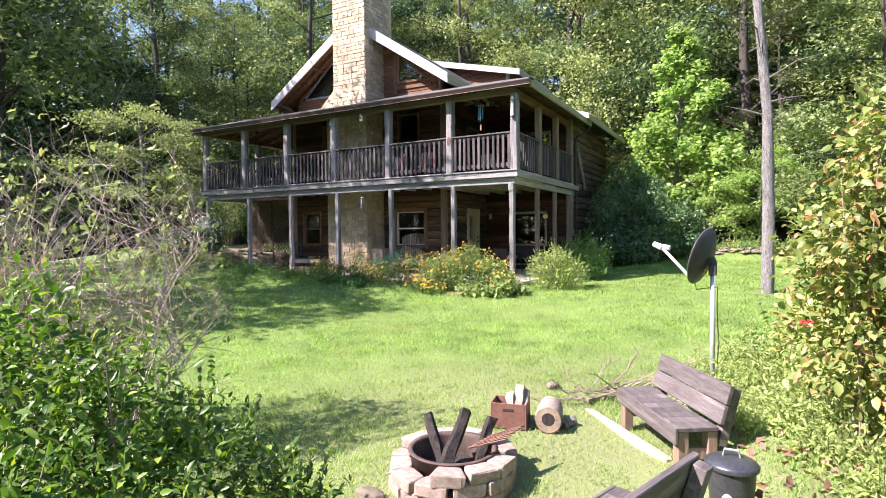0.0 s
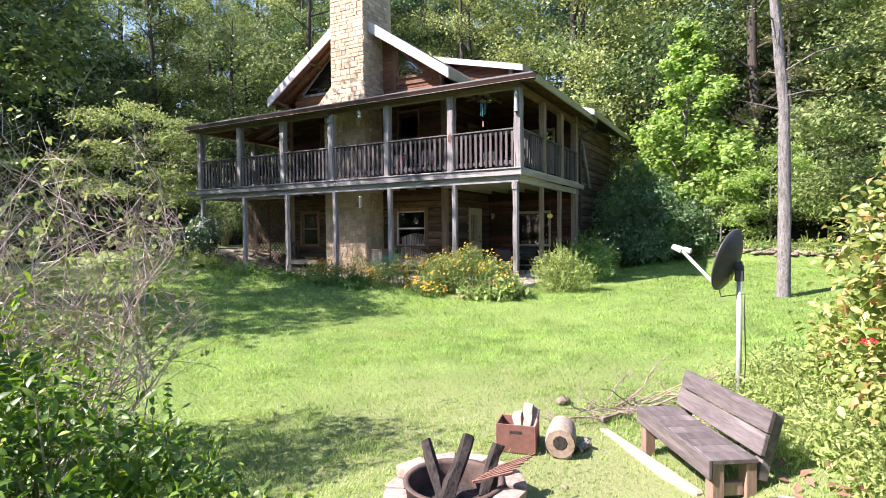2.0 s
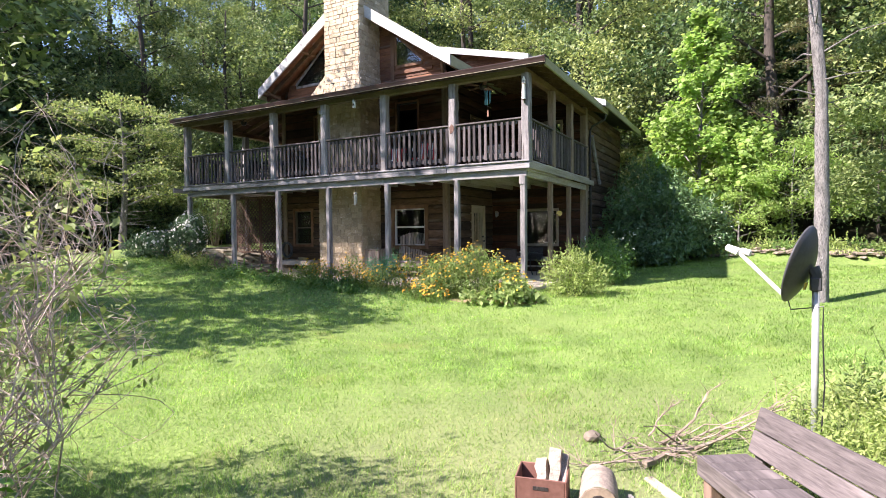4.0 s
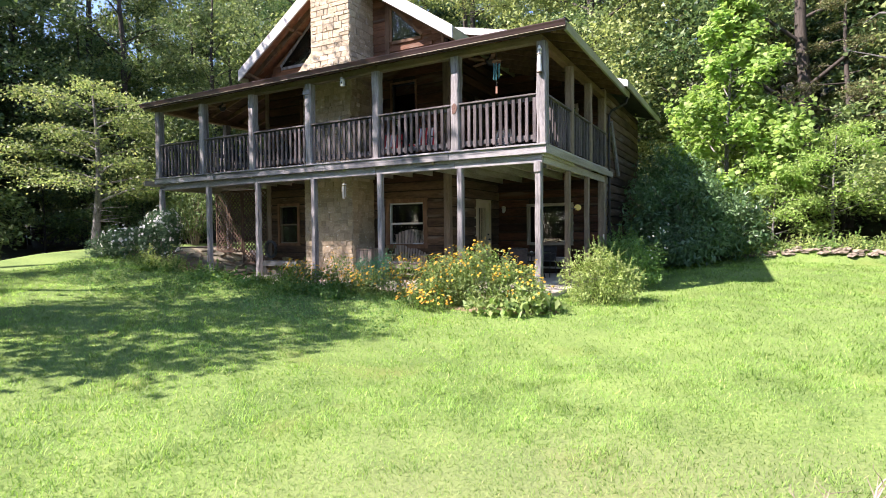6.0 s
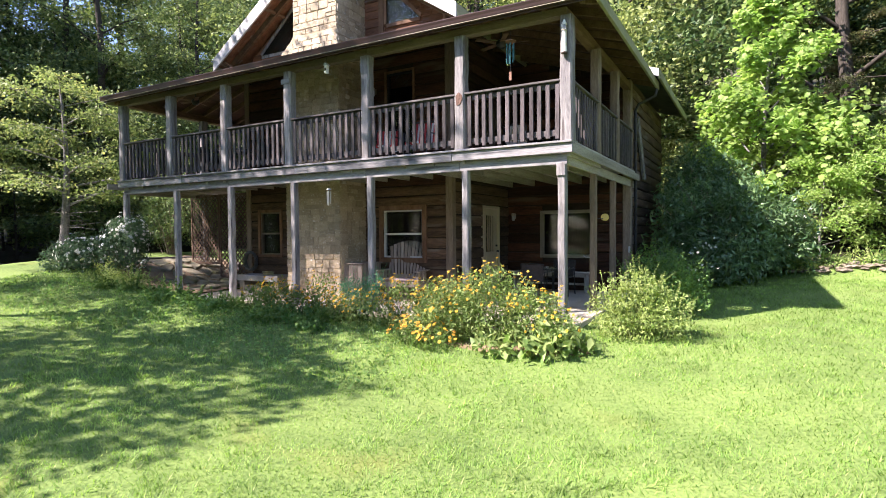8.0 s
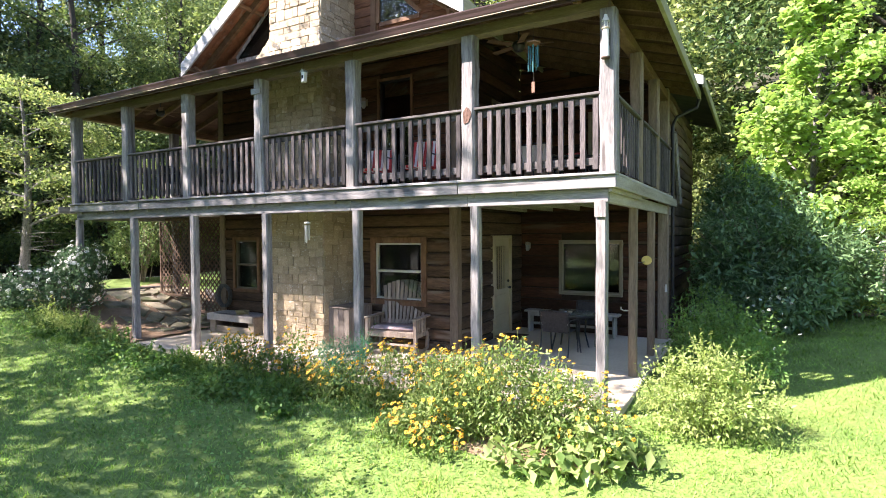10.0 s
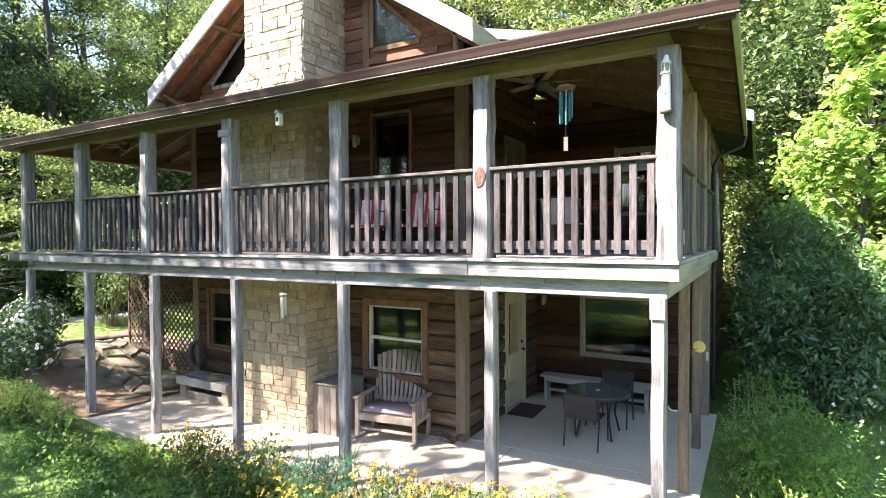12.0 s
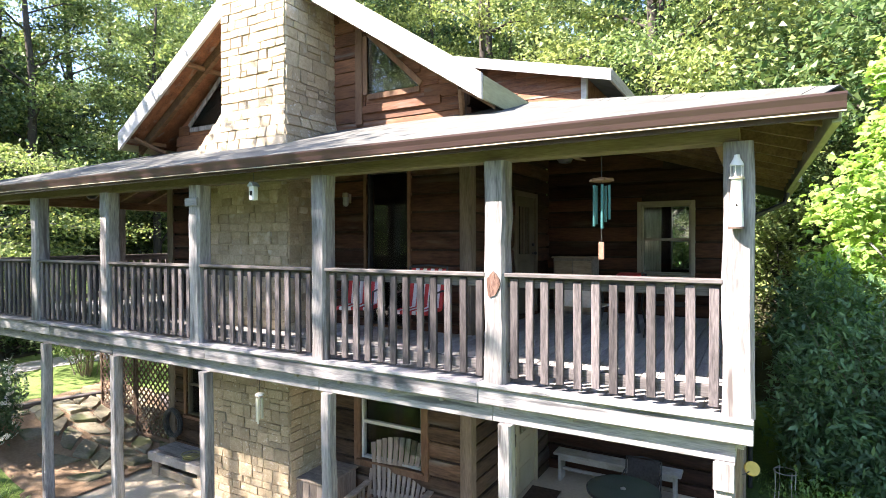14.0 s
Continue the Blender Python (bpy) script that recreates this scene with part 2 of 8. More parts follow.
def add_prism(bm, pts, axis, a, b):
    """A flat outline (two coordinates per point, in the order of the remaining axes) drawn out along an axis from a to b."""
    def place(p, s):
        c = list(p)
        c.insert("xyz".index(axis), s)
        return c
    v0 = [bm.verts.new(place(p, a)) for p in pts]
    v1 = [bm.verts.new(place(p, b)) for p in pts]
    bm.faces.new(v0)
    bm.faces.new(v1[::-1])
    for i in range(len(pts)):
        j = (i + 1) % len(pts)
        bm.faces.new((v0[j], v0[i], v1[i], v1[j]))
    bmesh.ops.recalc_face_normals(bm, faces=bm.faces[:])
    return bm


def prism(pts, axis, a, b):
    return add_prism(bmesh.new(), pts, axis, a, b)


def quick_mesh(name, verts, faces, mat):
    """A mesh from numpy arrays: verts (n, 3), faces (m, k)."""
    me = bpy.data.meshes.new(name)
    n, (m, k) = len(verts), faces.shape
    me.vertices.add(n)
    me.vertices.foreach_set("co", np.asarray(verts, np.float32).ravel())
    me.loops.add(m * k)
    me.loops.foreach_set("vertex_index", faces.astype(np.int32).ravel())
    me.polygons.add(m)
    me.polygons.foreach_set("loop_start", np.arange(0, m * k, k, dtype=np.int32))
    me.update(calc_edges=True)
    me.materials.append(mat)
    return me


def unit(v):
    return v / np.maximum(np.linalg.norm(v, axis=-1, keepdims=True), 1e-9)


def leaves(centres, outward, length, width, rng, droop=0.25, spread=0.9, fold=0.12):
    """Pointed leaves of two folded halves (four triangles each) at the centres, facing mostly outward and up."""
    n = len(centres)
    axis = unit(outward + spread * rng.normal(size=(n, 3)) + np.array([0, 0, -droop]))
    nrm = unit(np.array([0, 0, 1.0]) + 0.55 * rng.normal(size=(n, 3)) + 0.25 * outward)
    side = unit(np.cross(axis, nrm))
    nrm = np.cross(side, axis)
    s = rng.uniform(0.65, 1.3, (n, 1))
    l, w = axis * length * s, side * width * 0.5 * s
    up = nrm * width * fold * s
    p0, p3 = centres - l * 0.5, centres + l * 0.5 - up * 1.5
    p1, p2 = centres - l * 0.08 + w + up, centres - l * 0.08 - w + up
    mid = centres - up * 0.3
    v = np.stack([p0, p1, p3, p2, mid], 1).reshape(-1, 3)
    b = np.arange(n)[:, None] * 5
    f = np.concatenate([b + [0, 4, 1], b + [1, 4, 2], b + [2, 4, 3], b + [3, 4, 0]], 0)
    return v, f


def oval_leaves(centres, outward, length, width, rng, droop=0.25, spread=0.9, fold=0.12):
    """Oval pointed leaves of eight triangles, folded along the midrib and bent down, for plants close by."""
    n = len(centres)
    axis = unit(outward + spread * rng.normal(size=(n, 3)) + np.array([0, 0, -droop]))
    nrm = unit(np.array([0, 0, 1.0]) + 0.55 * rng.normal(size=(n, 3)) + 0.25 * outward)
    side = unit(np.cross(axis, nrm))
    nrm = np.cross(side, axis)
    s = rng.uniform(0.6, 1.25, (n, 1))
    l, w, up = axis * length * s, side * width * 0.5 * s, nrm * width * fold * s
    rib = [centres - l * 0.5, centres - l * 0.18, centres + l * 0.18 - up * 0.6, centres + l * 0.5 - up * 2.2]
    v = np.stack(rib + [rib[1] + w * 0.9 + up * 1.4, rib[2] + w * 0.82 + up * 1.2, rib[1] - w * 0.9 + up * 1.4, rib[2] - w * 0.82 + up * 1.2], 1).reshape(-1, 3)
    b = np.arange(n)[:, None] * 8
    f = np.concatenate([b + k for k in ([0, 1, 4], [1, 2, 5], [1, 5, 4], [2, 3, 5], [0, 6, 1], [1, 7, 2], [1, 6, 7], [2, 7, 3])], 0)
    return v, f


def quad_leaves(centres, outward, length, width, rng, droop=0.2, spread=0.9):
    """Plain pointed leaves of two triangles, for crowns far off."""
    n = len(centres)
    axis = unit(outward + spread * rng.normal(size=(n, 3)) + np.array([0, 0, -droop]))
    nrm = unit(np.array([0, 0, 1.0]) + 0.6 * rng.normal(size=(n, 3)) + 0.3 * outward)
    side = unit(np.cross(axis, nrm))
    s = rng.uniform(0.6, 1.35, (n, 1))
    l, w = axis * length * s, side * width * 0.5 * s
    v = np.stack([centres - l * 0.5, centres + w - l * 0.05, centres + l * 0.5, centres - w - l * 0.05], 1).reshape(-1, 3)
    b = np.arange(n)[:, None] * 4
    f = np.concatenate([b + [0, 1, 2], b + [0, 2, 3]], 0)
    return v, f


def tri_leaves(centres, outward, length, width, rng, droop=0.2, spread=0.9):
    """Single pointed triangles, for the fine leaves of crowns far off."""
    n = len(centres)
    axis = unit(outward + spread * rng.normal(size=(n, 3)) + np.array([0, 0, -droop]))
    nrm = unit(np.array([0, 0, 1.0]) + 0.6 * rng.normal(size=(n, 3)) + 0.3 * outward)
    side = unit(np.cross(axis, nrm))
    s = rng.uniform(0.6, 1.35, (n, 1))
    l, w = axis * length * s, side * width * 0.5 * s
    v = np.stack([centres - l * 0.4 + w, centres + l * 0.6, centres - l * 0.4 - w], 1).reshape(-1, 3)
    return v, np.arange(3 * n).reshape(-1, 3)


def smooth_step(a, b, x):
    t = np.clip((np.asarray(x, float) - a) / (b - a), 0, 1)
    return t * t * (3 - 2 * t)


def ground_height(x, y):
    """The lie of the land: a lawn that falls gently away from the house, rising to the left, the right and the woods behind."""
    x, y = np.asarray(x, float), np.asarray(y, float)
    z = np.interp(y, [-40, -14, -9, -7, -5, -3, -1.6, 0.0, 3.0, 9.0], [-1.6, -0.85, -0.60, -0.47, -0.37, -0.33, -0.14, 0.0, 0.06, 0.10])
    flat = 1 - smooth_step(-1.6, -0.3, y) * smooth_step(-12.2, -10.2, x)
    z = z + 0.05 * np.clip(-x, 0, 8) * flat + 0.075 * np.clip(-x - 8, 0, 6.5) - 0.10 * np.clip(-x - 15, 0, 9)
    z = z + 0.32 * smooth_step(4.2, 5.4, x) * smooth_step(-1, -5, y)
    z = z + 0.06 * np.clip(y - 1, 0, 9) * smooth_step(0.3, 2.5, x)
    z = z + 0.28 * smooth_step(6.5, 7.1, y + 0.12 * (x - 5)) * smooth_step(2.5, 4.5, x)
    z = z + 0.38 * np.clip(y - 12, 0, 60) + 0.12 * np.clip(x - 9, 0, 40) + 0.10 * np.clip(-x - 22, 0, 40)
    z = z + 0.03 * np.sin(x * 1.3 + y * 0.7) * np.sin(y * 0.9 - x * 0.4)
    return z


def gz(x, y):
    return float(ground_height(x, y))


# ---- the cabin ----
DECK, BEAM, EAVE = 2.95, 2.60, 4.85
PATIO = 0.10
WING_L, WING_R, FRONT = -9.40, -3.15, 2.10
BACK, SIDE, REAR = 5.20, -0.06, 10.3
rng = np.random.default_rng(5)

cabin = thing("log_cabin", (0, 0, 0), "two-storey log cabin with wraparound porches and a stone chimney", "house")


def cut_spans(a, b, holes):
    """The stretches of a..b that the holes leave."""
    spans, at = [], a
    for h0, h1 in sorted(holes):
        if h0 > at:
            spans.append((at, min(h0, b)))
        at = max(at, h1)
    if at < b:
        spans.append((at, b))
    return [s for s in spans if s[1] - s[0] > 0.03]


def thing_part(name, parent, label=""):
    """An empty that holds the pieces of a part."""
    ob = new(name)
    ob.parent = parent
    ob.empty_display_size = 0.1
    if label:
        ob["label"] = label
    return ob


def log_wall(name, axis, fixed, a, b, z0, z1, out, openings, mat, course=0.235, limit=None, thick=0.16, low=None):
    """A wall along an axis with its face at `fixed`, openings (a0, a1, z0, z1), and hewn logs lying proud of the joints."""
    wall = thing_part(name, cabin, "log wall with dark joints between hewn courses")
    zs = sorted({z0, z1, *[o[2] for o in openings], *[o[3] for o in openings]})
    if limit:
        zs = sorted({*zs, *[z1 - 0.12 * k for k in range(1, 8)]})
    zs = [z for z in zs if z0 <= z <= z1]

    def block(s0, s1, lo, hi, f0, f1):
        f0, f1 = min(f0, f1), max(f0, f1)
        if axis == "x":
            part("wall_core", box(s0, s1, f0, f1, lo, hi), M["chink"], wall)
        else:
            part("wall_core", box(f0, f1, s0, s1, lo, hi), M["chink"], wall)
    for lo, hi in zip(zs, zs[1:]):
        holes = [(o[0], o[1]) for o in openings if o[2] < hi - 0.01 and o[3] > lo + 0.01]
        for s0, s1 in cut_spans(*(limit(hi) if limit else (a, b)), holes):
            block(s0, s1, lo, hi, fixed - out * 0.03, fixed - out * thick)
    z = z0
    while z < z1 - 0.05:
        h = min(course * rng.uniform(0.9, 1.12), z1 - z)
        lo, hi = z + 0.016, z + h - 0.016
        a_, b_ = (a, b) if limit is None else limit(hi)
        if b_ - a_ > 0.1:
            holes = [(o[0], o[1]) for o in openings if o[2] < hi - 0.02 and o[3] > lo + 0.02]
            for s0, s1 in cut_spans(a_, b_, holes):
                bm = bmesh.new()
                n = max(2, int((s1 - s0) / 0.6) + 1)
                rings = []
                for i in range(n):
                    s = s0 + (s1 - s0) * i / (n - 1)
                    d = rng.uniform(0.0, 0.034)
                    e0, e1 = rng.uniform(-0.006, 0.006, 2)
                    prof = [(fixed - out * 0.035, lo), (fixed + out * (d - 0.01), lo + e0), (fixed + out * d, lo + 0.03),
                            (fixed + out * d, hi - 0.03), (fixed + out * (d - 0.01), hi + e1), (fixed - out * 0.035, hi)]
                    rings.append([bm.verts.new((s, f, zz) if axis == "x" else (f, s, zz)) for f, zz in prof])
                for r0, r1 in zip(rings, rings[1:]):
                    for k in range(5):
                        bm.faces.new((r0[k], r0[k + 1], r1[k + 1], r1[k]))
                bm.faces.new(rings[0])
                bm.faces.new(rings[-1][::-1])
                bmesh.ops.recalc_face_normals(bm, faces=bm.faces[:])
                part("log", bm, low if low and hi < 2.8 else mat, wall)
        z += h
    return wall


WIN_G = (-4.93, -3.88, 1.00, 2.07)
WIN_L = (-8.92, -8.20, 1.02, 2.12)
DOOR_U = (-4.80, -4.09, 2.98, 5.16)
DOOR_V = (-7.95, -7.25, 2.98, 5.10)
log_wall("wall_front", "x", FRONT, WING_L, WING_R, 0.02, 5.72, -1, [WIN_G, WIN_L, DOOR_U, DOOR_V], M["log"], low=M["log_low"])
DOOR_G = (3.62, 4.60, PATIO, 2.20)
DOOR_W = (3.60, 4.60, 2.98, 4.95)
log_wall("wall_wing_side", "y", WING_R, FRONT, BACK, 0.02, 6.1, 1, [DOOR_G, DOOR_W], M["log_y"], low=M["log_low_y"])
WIN_B = (-2.20, -0.94, 0.95, 2.04)
WIN_U = (-1.55, -0.80, 3.62, 4.74)
log_wall("wall_back", "x", BACK, WING_R, SIDE, 0.02, 5.9, -1, [WIN_B, WIN_U], M["log"], limit=lambda top: (WING_R, min(SIDE, 0.62 - (top - 5.01) / 0.31)))
log_wall("wall_side", "y", SIDE, BACK, REAR, 0.02, 5.15, 1, [], M["log_low_y"])
log_wall("wall_left", "y", WING_L, FRONT, REAR, 0.02, 5.7, -1, [], M["log_y"])
WIN_R = (-1.72, -1.02, 3.45, 5.0)
log_wall("wall_rear", "x", REAR, WING_L, SIDE, 0.02, 5.15, 1, [WIN_R], M["log"])
# near-black floor, coloured as an unlit room
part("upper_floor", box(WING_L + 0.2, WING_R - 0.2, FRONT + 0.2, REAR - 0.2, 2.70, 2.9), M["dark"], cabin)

# corner posts of the walls
for x0, y0 in ((WING_R - 0.13, FRONT - 0.035), (WING_L - 0.03, FRONT - 0.035)):
    part("corner_board", box(x0, x0 + 0.165, y0, y0 + 0.16, 0.05, 5.7, 0.008), M["post_brown"], cabin)
part("corner_board", box(SIDE - 0.15, SIDE + 0.035, BACK - 0.04, BACK + 0.19, 0.02, 5.1, 0.01), M["post_brown"], cabin)


def window(name, axis, fixed, o, out, rails=(0.5,), frame_mat="vinyl", trim="trim_wood", trim_w=0.11, sill=True, depth=0.10, blind=False):
    """A window in the opening o: outer trim, sash frame, meeting rail, pane, with dark room behind the glass."""
    a, b, z0, z1 = o
    w = thing_part(name, cabin)

    def blk(s0, s1, lo, hi, f0, f1, nm, mat, label="", bev=0.004):
        f0, f1 = sorted((fixed + out * f0, fixed + out * f1))
        bm = box(s0, s1, f0, f1, lo, hi, bev) if axis == "x" else box(f0, f1, s0, s1, lo, hi, bev)
        return part(nm, bm, M[mat], w, label)
    if trim:
        t = trim_w
        blk(a - t, a, z0 - t, z1 + t, -0.02, 0.045, "trim", trim)
        blk(b, b + t, z0 - t, z1 + t, -0.02, 0.045, "trim", trim)
        blk(a + 0.001, b - 0.001, z1, z1 + t, -0.02, 0.043, "trim", trim)
        blk(a + 0.001, b - 0.001, z0 - t, z0, -0.02, 0.043, "trim", trim)
    f = 0.032
    blk(a, a + f, z0, z1, -0.09, 0.0, "window_frame", frame_mat)
    blk(b - f, b, z0, z1, -0.09, 0.0, "window_frame", frame_mat)
    blk(a + f, b - f, z1 - f, z1, -0.09, -0.002, "window_frame", frame_mat)
    blk(a + f, b - f, z0, z0 + f, -0.09, -0.002, "window_frame", frame_mat)
    for r in rails:
        zz = z0 + (z1 - z0) * r
        blk(a + f, b - f, zz - 0.022, zz + 0.022, -0.08, -0.01, "meeting_rail", frame_mat)
    p = blk(a + f, b - f, z0 + f, z1 - f, -0.055, -0.049, "pane", "glass", bev=0)
    p.visible_shadow = False
    if sill:
        blk(a - 0.05, b + 0.05, z0 - 0.03, z0, 0.0, 0.075, "window_sill", trim or frame_mat)
    return w


window("window", "x", FRONT, WIN_G, -1)
# frame colour darkened below its own pale tone
window("window", "x", FRONT, WIN_L, -1, frame_mat="dimmed_paint", trim_w=0.07)
window("window", "x", BACK, WIN_B, -1, rails=(), sill=False, trim="tan_frame", trim_w=0.05, frame_mat="tan_frame")
window("window", "x", BACK, WIN_U, -1, rails=(0.5,), trim="tan_frame", frame_mat="tan_frame", trim_w=0.06)
M["curtain"] = material("pale_curtain_cloth", (0.34, 0.32, 0.24), (0.46, 0.43, 0.33), 6, (8, 1, 0.4), 0.9, 0.3, 20)
bm = bmesh.new()
for k in range(6):
    add_tube(bm, [(-1.50 + 0.042 * k, BACK + 0.15 + 0.012 * (k % 2), 3.60), (-1.50 + 0.042 * k, BACK + 0.15 + 0.012 * (k % 2), 4.74)], 0.026, 8)
part("curtain", bm, M["curtain"], cabin, "pale curtain drawn aside behind the glass", smooth=True)
window("window", "x", REAR, WIN_R, 1, rails=(0.45,), trim="tan_frame", trim_w=0.06)
window("sliding_door", "x", FRONT, DOOR_U, -1, rails=(), frame_mat="black", trim_w=0.045, sill=False)
window("glass_door", "x", FRONT, DOOR_V, -1, rails=(), frame_mat="trim_wood", trim_w=0.07, sill=False)


def panel_door(y0, y1, z0, z1, paint="door", label="cream painted door with a tall barred glass light"):
    """A painted door with a narrow many-barred light, in the side of the wing."""
    d = thing_part("door", cabin, label)
    x = WING_R
    part("door_frame", box(x - 0.1, x + 0.03, y0, y0 + 0.07, z0, z1, 0.004), M[paint], d)
    part("door_frame", box(x - 0.1, x + 0.03, y1 - 0.07, y1, z0, z1, 0.004), M[paint], d)
    part("door_frame", box(x - 0.1, x + 0.028, y0 + 0.07, y1 - 0.07, z1 - 0.07, z1, 0.004), M[paint], d)
    a, b, c, e = y0 + 0.07, y1 - 0.07, z0 + 0.02, z1 - 0.07
    g0, g1, h0, h1 = a + 0.2, b - 0.2, c + 0.95, e - 0.16
    bm = bmesh.new()
    for q in ((a, g0, c, e), (g1, b, c, e), (g0, g1, c, h0), (g0, g1, h1, e)):
        add_box(bm, x - 0.07, x - 0.02, q[0], q[1], q[2], q[3])
    for p0, p1 in ((c + 0.12, c + 0.42), (c + 0.52, c + 0.84)):
        add_box(bm, x - 0.022, x - 0.008, g0 - 0.02, g1 + 0.02, p0, p1, 0.006)
    part("door_leaf", bm, M[paint], d)
    p = part("pane", box(x - 0.05, x - 0.044, g0, g1, h0, h1), M["glass"], d)
    p.visible_shadow = False
    for k in range(1, 4):
        yy = g0 + (g1 - g0) * k / 4
        part("glazing_bar", box(x - 0.045, x - 0.014, yy - 0.012, yy + 0.012, h0, h1), M[paint], d)
    knob = bmesh.new()
    bmesh.ops.create_uvsphere(knob, u_segments=12, v_segments=8, radius=0.03, matrix=Matrix.Translation((x + 0.035, b - 0.06, z0 + 0.98)))
    add_tube(knob, [(x - 0.02, b - 0.06, z0 + 0.98), (x + 0.03, b - 0.06, z0 + 0.98)], 0.013)
    part("door_handle", knob, M["black"], d, smooth=True)
    part("deadbolt", tube([(x - 0.02, b - 0.06, z0 + 1.12), (x + 0.012, b - 0.06, z0 + 1.12)], 0.027, 12), M["black"], d)


panel_door(*DOOR_G)
# upper door painted darker in place of the shade it stands in
panel_door(*DOOR_W, "dimmed_paint", "dull tan door with a tall barred glass light")

# added near-black sheets and floor stand in for unlit rooms behind the glass
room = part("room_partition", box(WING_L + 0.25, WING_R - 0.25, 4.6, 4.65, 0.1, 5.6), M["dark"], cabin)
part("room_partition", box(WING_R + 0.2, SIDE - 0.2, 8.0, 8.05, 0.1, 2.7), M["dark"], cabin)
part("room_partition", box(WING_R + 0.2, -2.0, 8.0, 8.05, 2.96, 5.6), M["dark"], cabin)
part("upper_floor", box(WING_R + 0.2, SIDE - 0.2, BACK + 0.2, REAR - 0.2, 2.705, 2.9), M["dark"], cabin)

# ---- the deck with its beams and boards ----
DX0, DX1 = -11.75, 0.08
deck = thing_part("deck", cabin, "weathered grey timber deck on tall square posts")


def rim(name, x0, x1, y0, y1, z0, z1, mat):
    return part(name, box(x0, x1, y0, y1, z0, z1, 0.006), M[mat], deck)


seams = [DX0, -9.2, -5.62, -2.0, DX1]
for i in range(4):
    a, b = seams[i], seams[i + 1]
    rim("rim_board", a + 0.002, b - 0.002, -0.02 + 0.004 * (i % 2), 0.03, 2.765, 2.915, "grey_x")
for a, b in zip([DX0 + 0.1, -7.7, -3.9, -1.9], [-7.703, -3.903, -1.903, -0.03]):
    rim("beam", a, b, 0.075, 0.125, BEAM, 2.763, "grey_x")
    rim("beam", a, b, 0.13, 0.17, BEAM + 0.005, 2.763, "grey_x")
rim("rim_board", DX1 - 0.045, DX1, 0.032, BACK + 0.5, 2.765, 2.915, "grey_y")
rim("beam", -0.075, -0.03, 0.172, BACK + 0.5, BEAM, 2.763, "grey_y")
rim("rim_board", DX0, DX0 + 0.045, 0.032, REAR, 2.765, 2.915, "grey_y")
rim("beam", DX0 + 0.1, DX0 + 0.15, 0.172, REAR, BEAM, 2.763, "grey_y")
joist = box(-0.02, 0.02, 0.035, 2.06, 2.72, 2.913)
joist_me = part("joist", joist, M["grey_y"], deck).data
deck.children[-1].matrix_basis = pose(-0.6, 0, 0)
x = -1.2
while x > DX0 + 0.3:
    shared("joist", joist_me, pose(x, 0, 0), deck)
    x -= 0.6
long_joist = part("joist", box(-0.02, 0.02, 2.07, BACK - 0.05, 2.72, 2.913), M["grey_y"], deck)
long_joist.matrix_basis = pose(-0.6, 0, 0)
for x in (-1.2, -1.8, -2.4, -3.0):
    shared("joist", long_joist.data, pose(x, 0, 0), deck)
bw = 0.142
n_b = int((DX1 - DX0) / bw)
for e0, e1 in zip([DX0, -9.2, -5.62, -2.0], [-9.203, -5.623, -2.003, DX1]):
    part("deck_edge_board", box(e0, e1, -0.048, 0.145, 2.917, DECK + 0.002, 0.005), M["grey_x"], deck)
short_board = part("deck_board", box(-bw / 2 + 0.003, bw / 2 - 0.003, 0.148, FRONT - 0.04, 2.917, DECK, 0.004), M["deck"], deck)
short_board.matrix_basis = pose(DX0 + bw / 2, 0, 0)
long_board = part("deck_board", box(-bw / 2 + 0.003, bw / 2 - 0.003, 0.148, BACK - 0.04, 2.917, DECK, 0.004), M["deck"], deck)
long_board.matrix_basis = pose(DX1 - bw / 2, 0, 0)
left_board = part("deck_board", box(-bw / 2 + 0.003, bw / 2 - 0.003, 0.148, REAR, 2.917, DECK, 0.004), M["deck"], deck)
left_board.matrix_basis = pose(DX0 + bw * 1.5, 0, 0)
for i in range(n_b):
    x = DX0 + bw * (i + 0.5)
    if i in (0, 1) or i == n_b - 1:
        continue
    me = left_board.data if x < WING_L - 0.1 else (long_board.data if x > WING_R + 0.1 else short_board.data)
    shared("deck_board", me, pose(x, rng.uniform(-0.004, 0.004), rng.uniform(-0.002, 0.001)), deck)


def hewn_post(name, x, y, z0, z1, w, seed, label="", mat="grey_z"):
    """A square timber, slightly wavy and worn at its edges."""
    r = random.Random(seed)
    bm = bmesh.new()
    c = 0.14 * w
    rings = []
    for i in range(9):
        z = z0 + (z1 - z0) * i / 8
        dx, dy, s = r.uniform(-0.006, 0.006), r.uniform(-0.005, 0.005), w / 2 * (r.uniform(0.955, 1.035) + (0.05 if i == 0 else 0.0))
        prof = [(-s, -s + c), (-s + c, -s), (s - c, -s), (s, -s + c), (s, s - c), (s - c, s), (-s + c, s), (-s, s - c)]
        rings.append([bm.verts.new((x + dx + p, y + dy + q, z)) for p, q in prof])
    for a, b in zip(rings, rings[1:]):
        for k in range(8):
            bm.faces.new((a[k], a[(k + 1) % 8], b[(k + 1) % 8], b[k]))
    bm.faces.new(rings[0][::-1])
    bm.faces.new(rings[-1])
    return part(name, bm, M[mat], cabin, label)


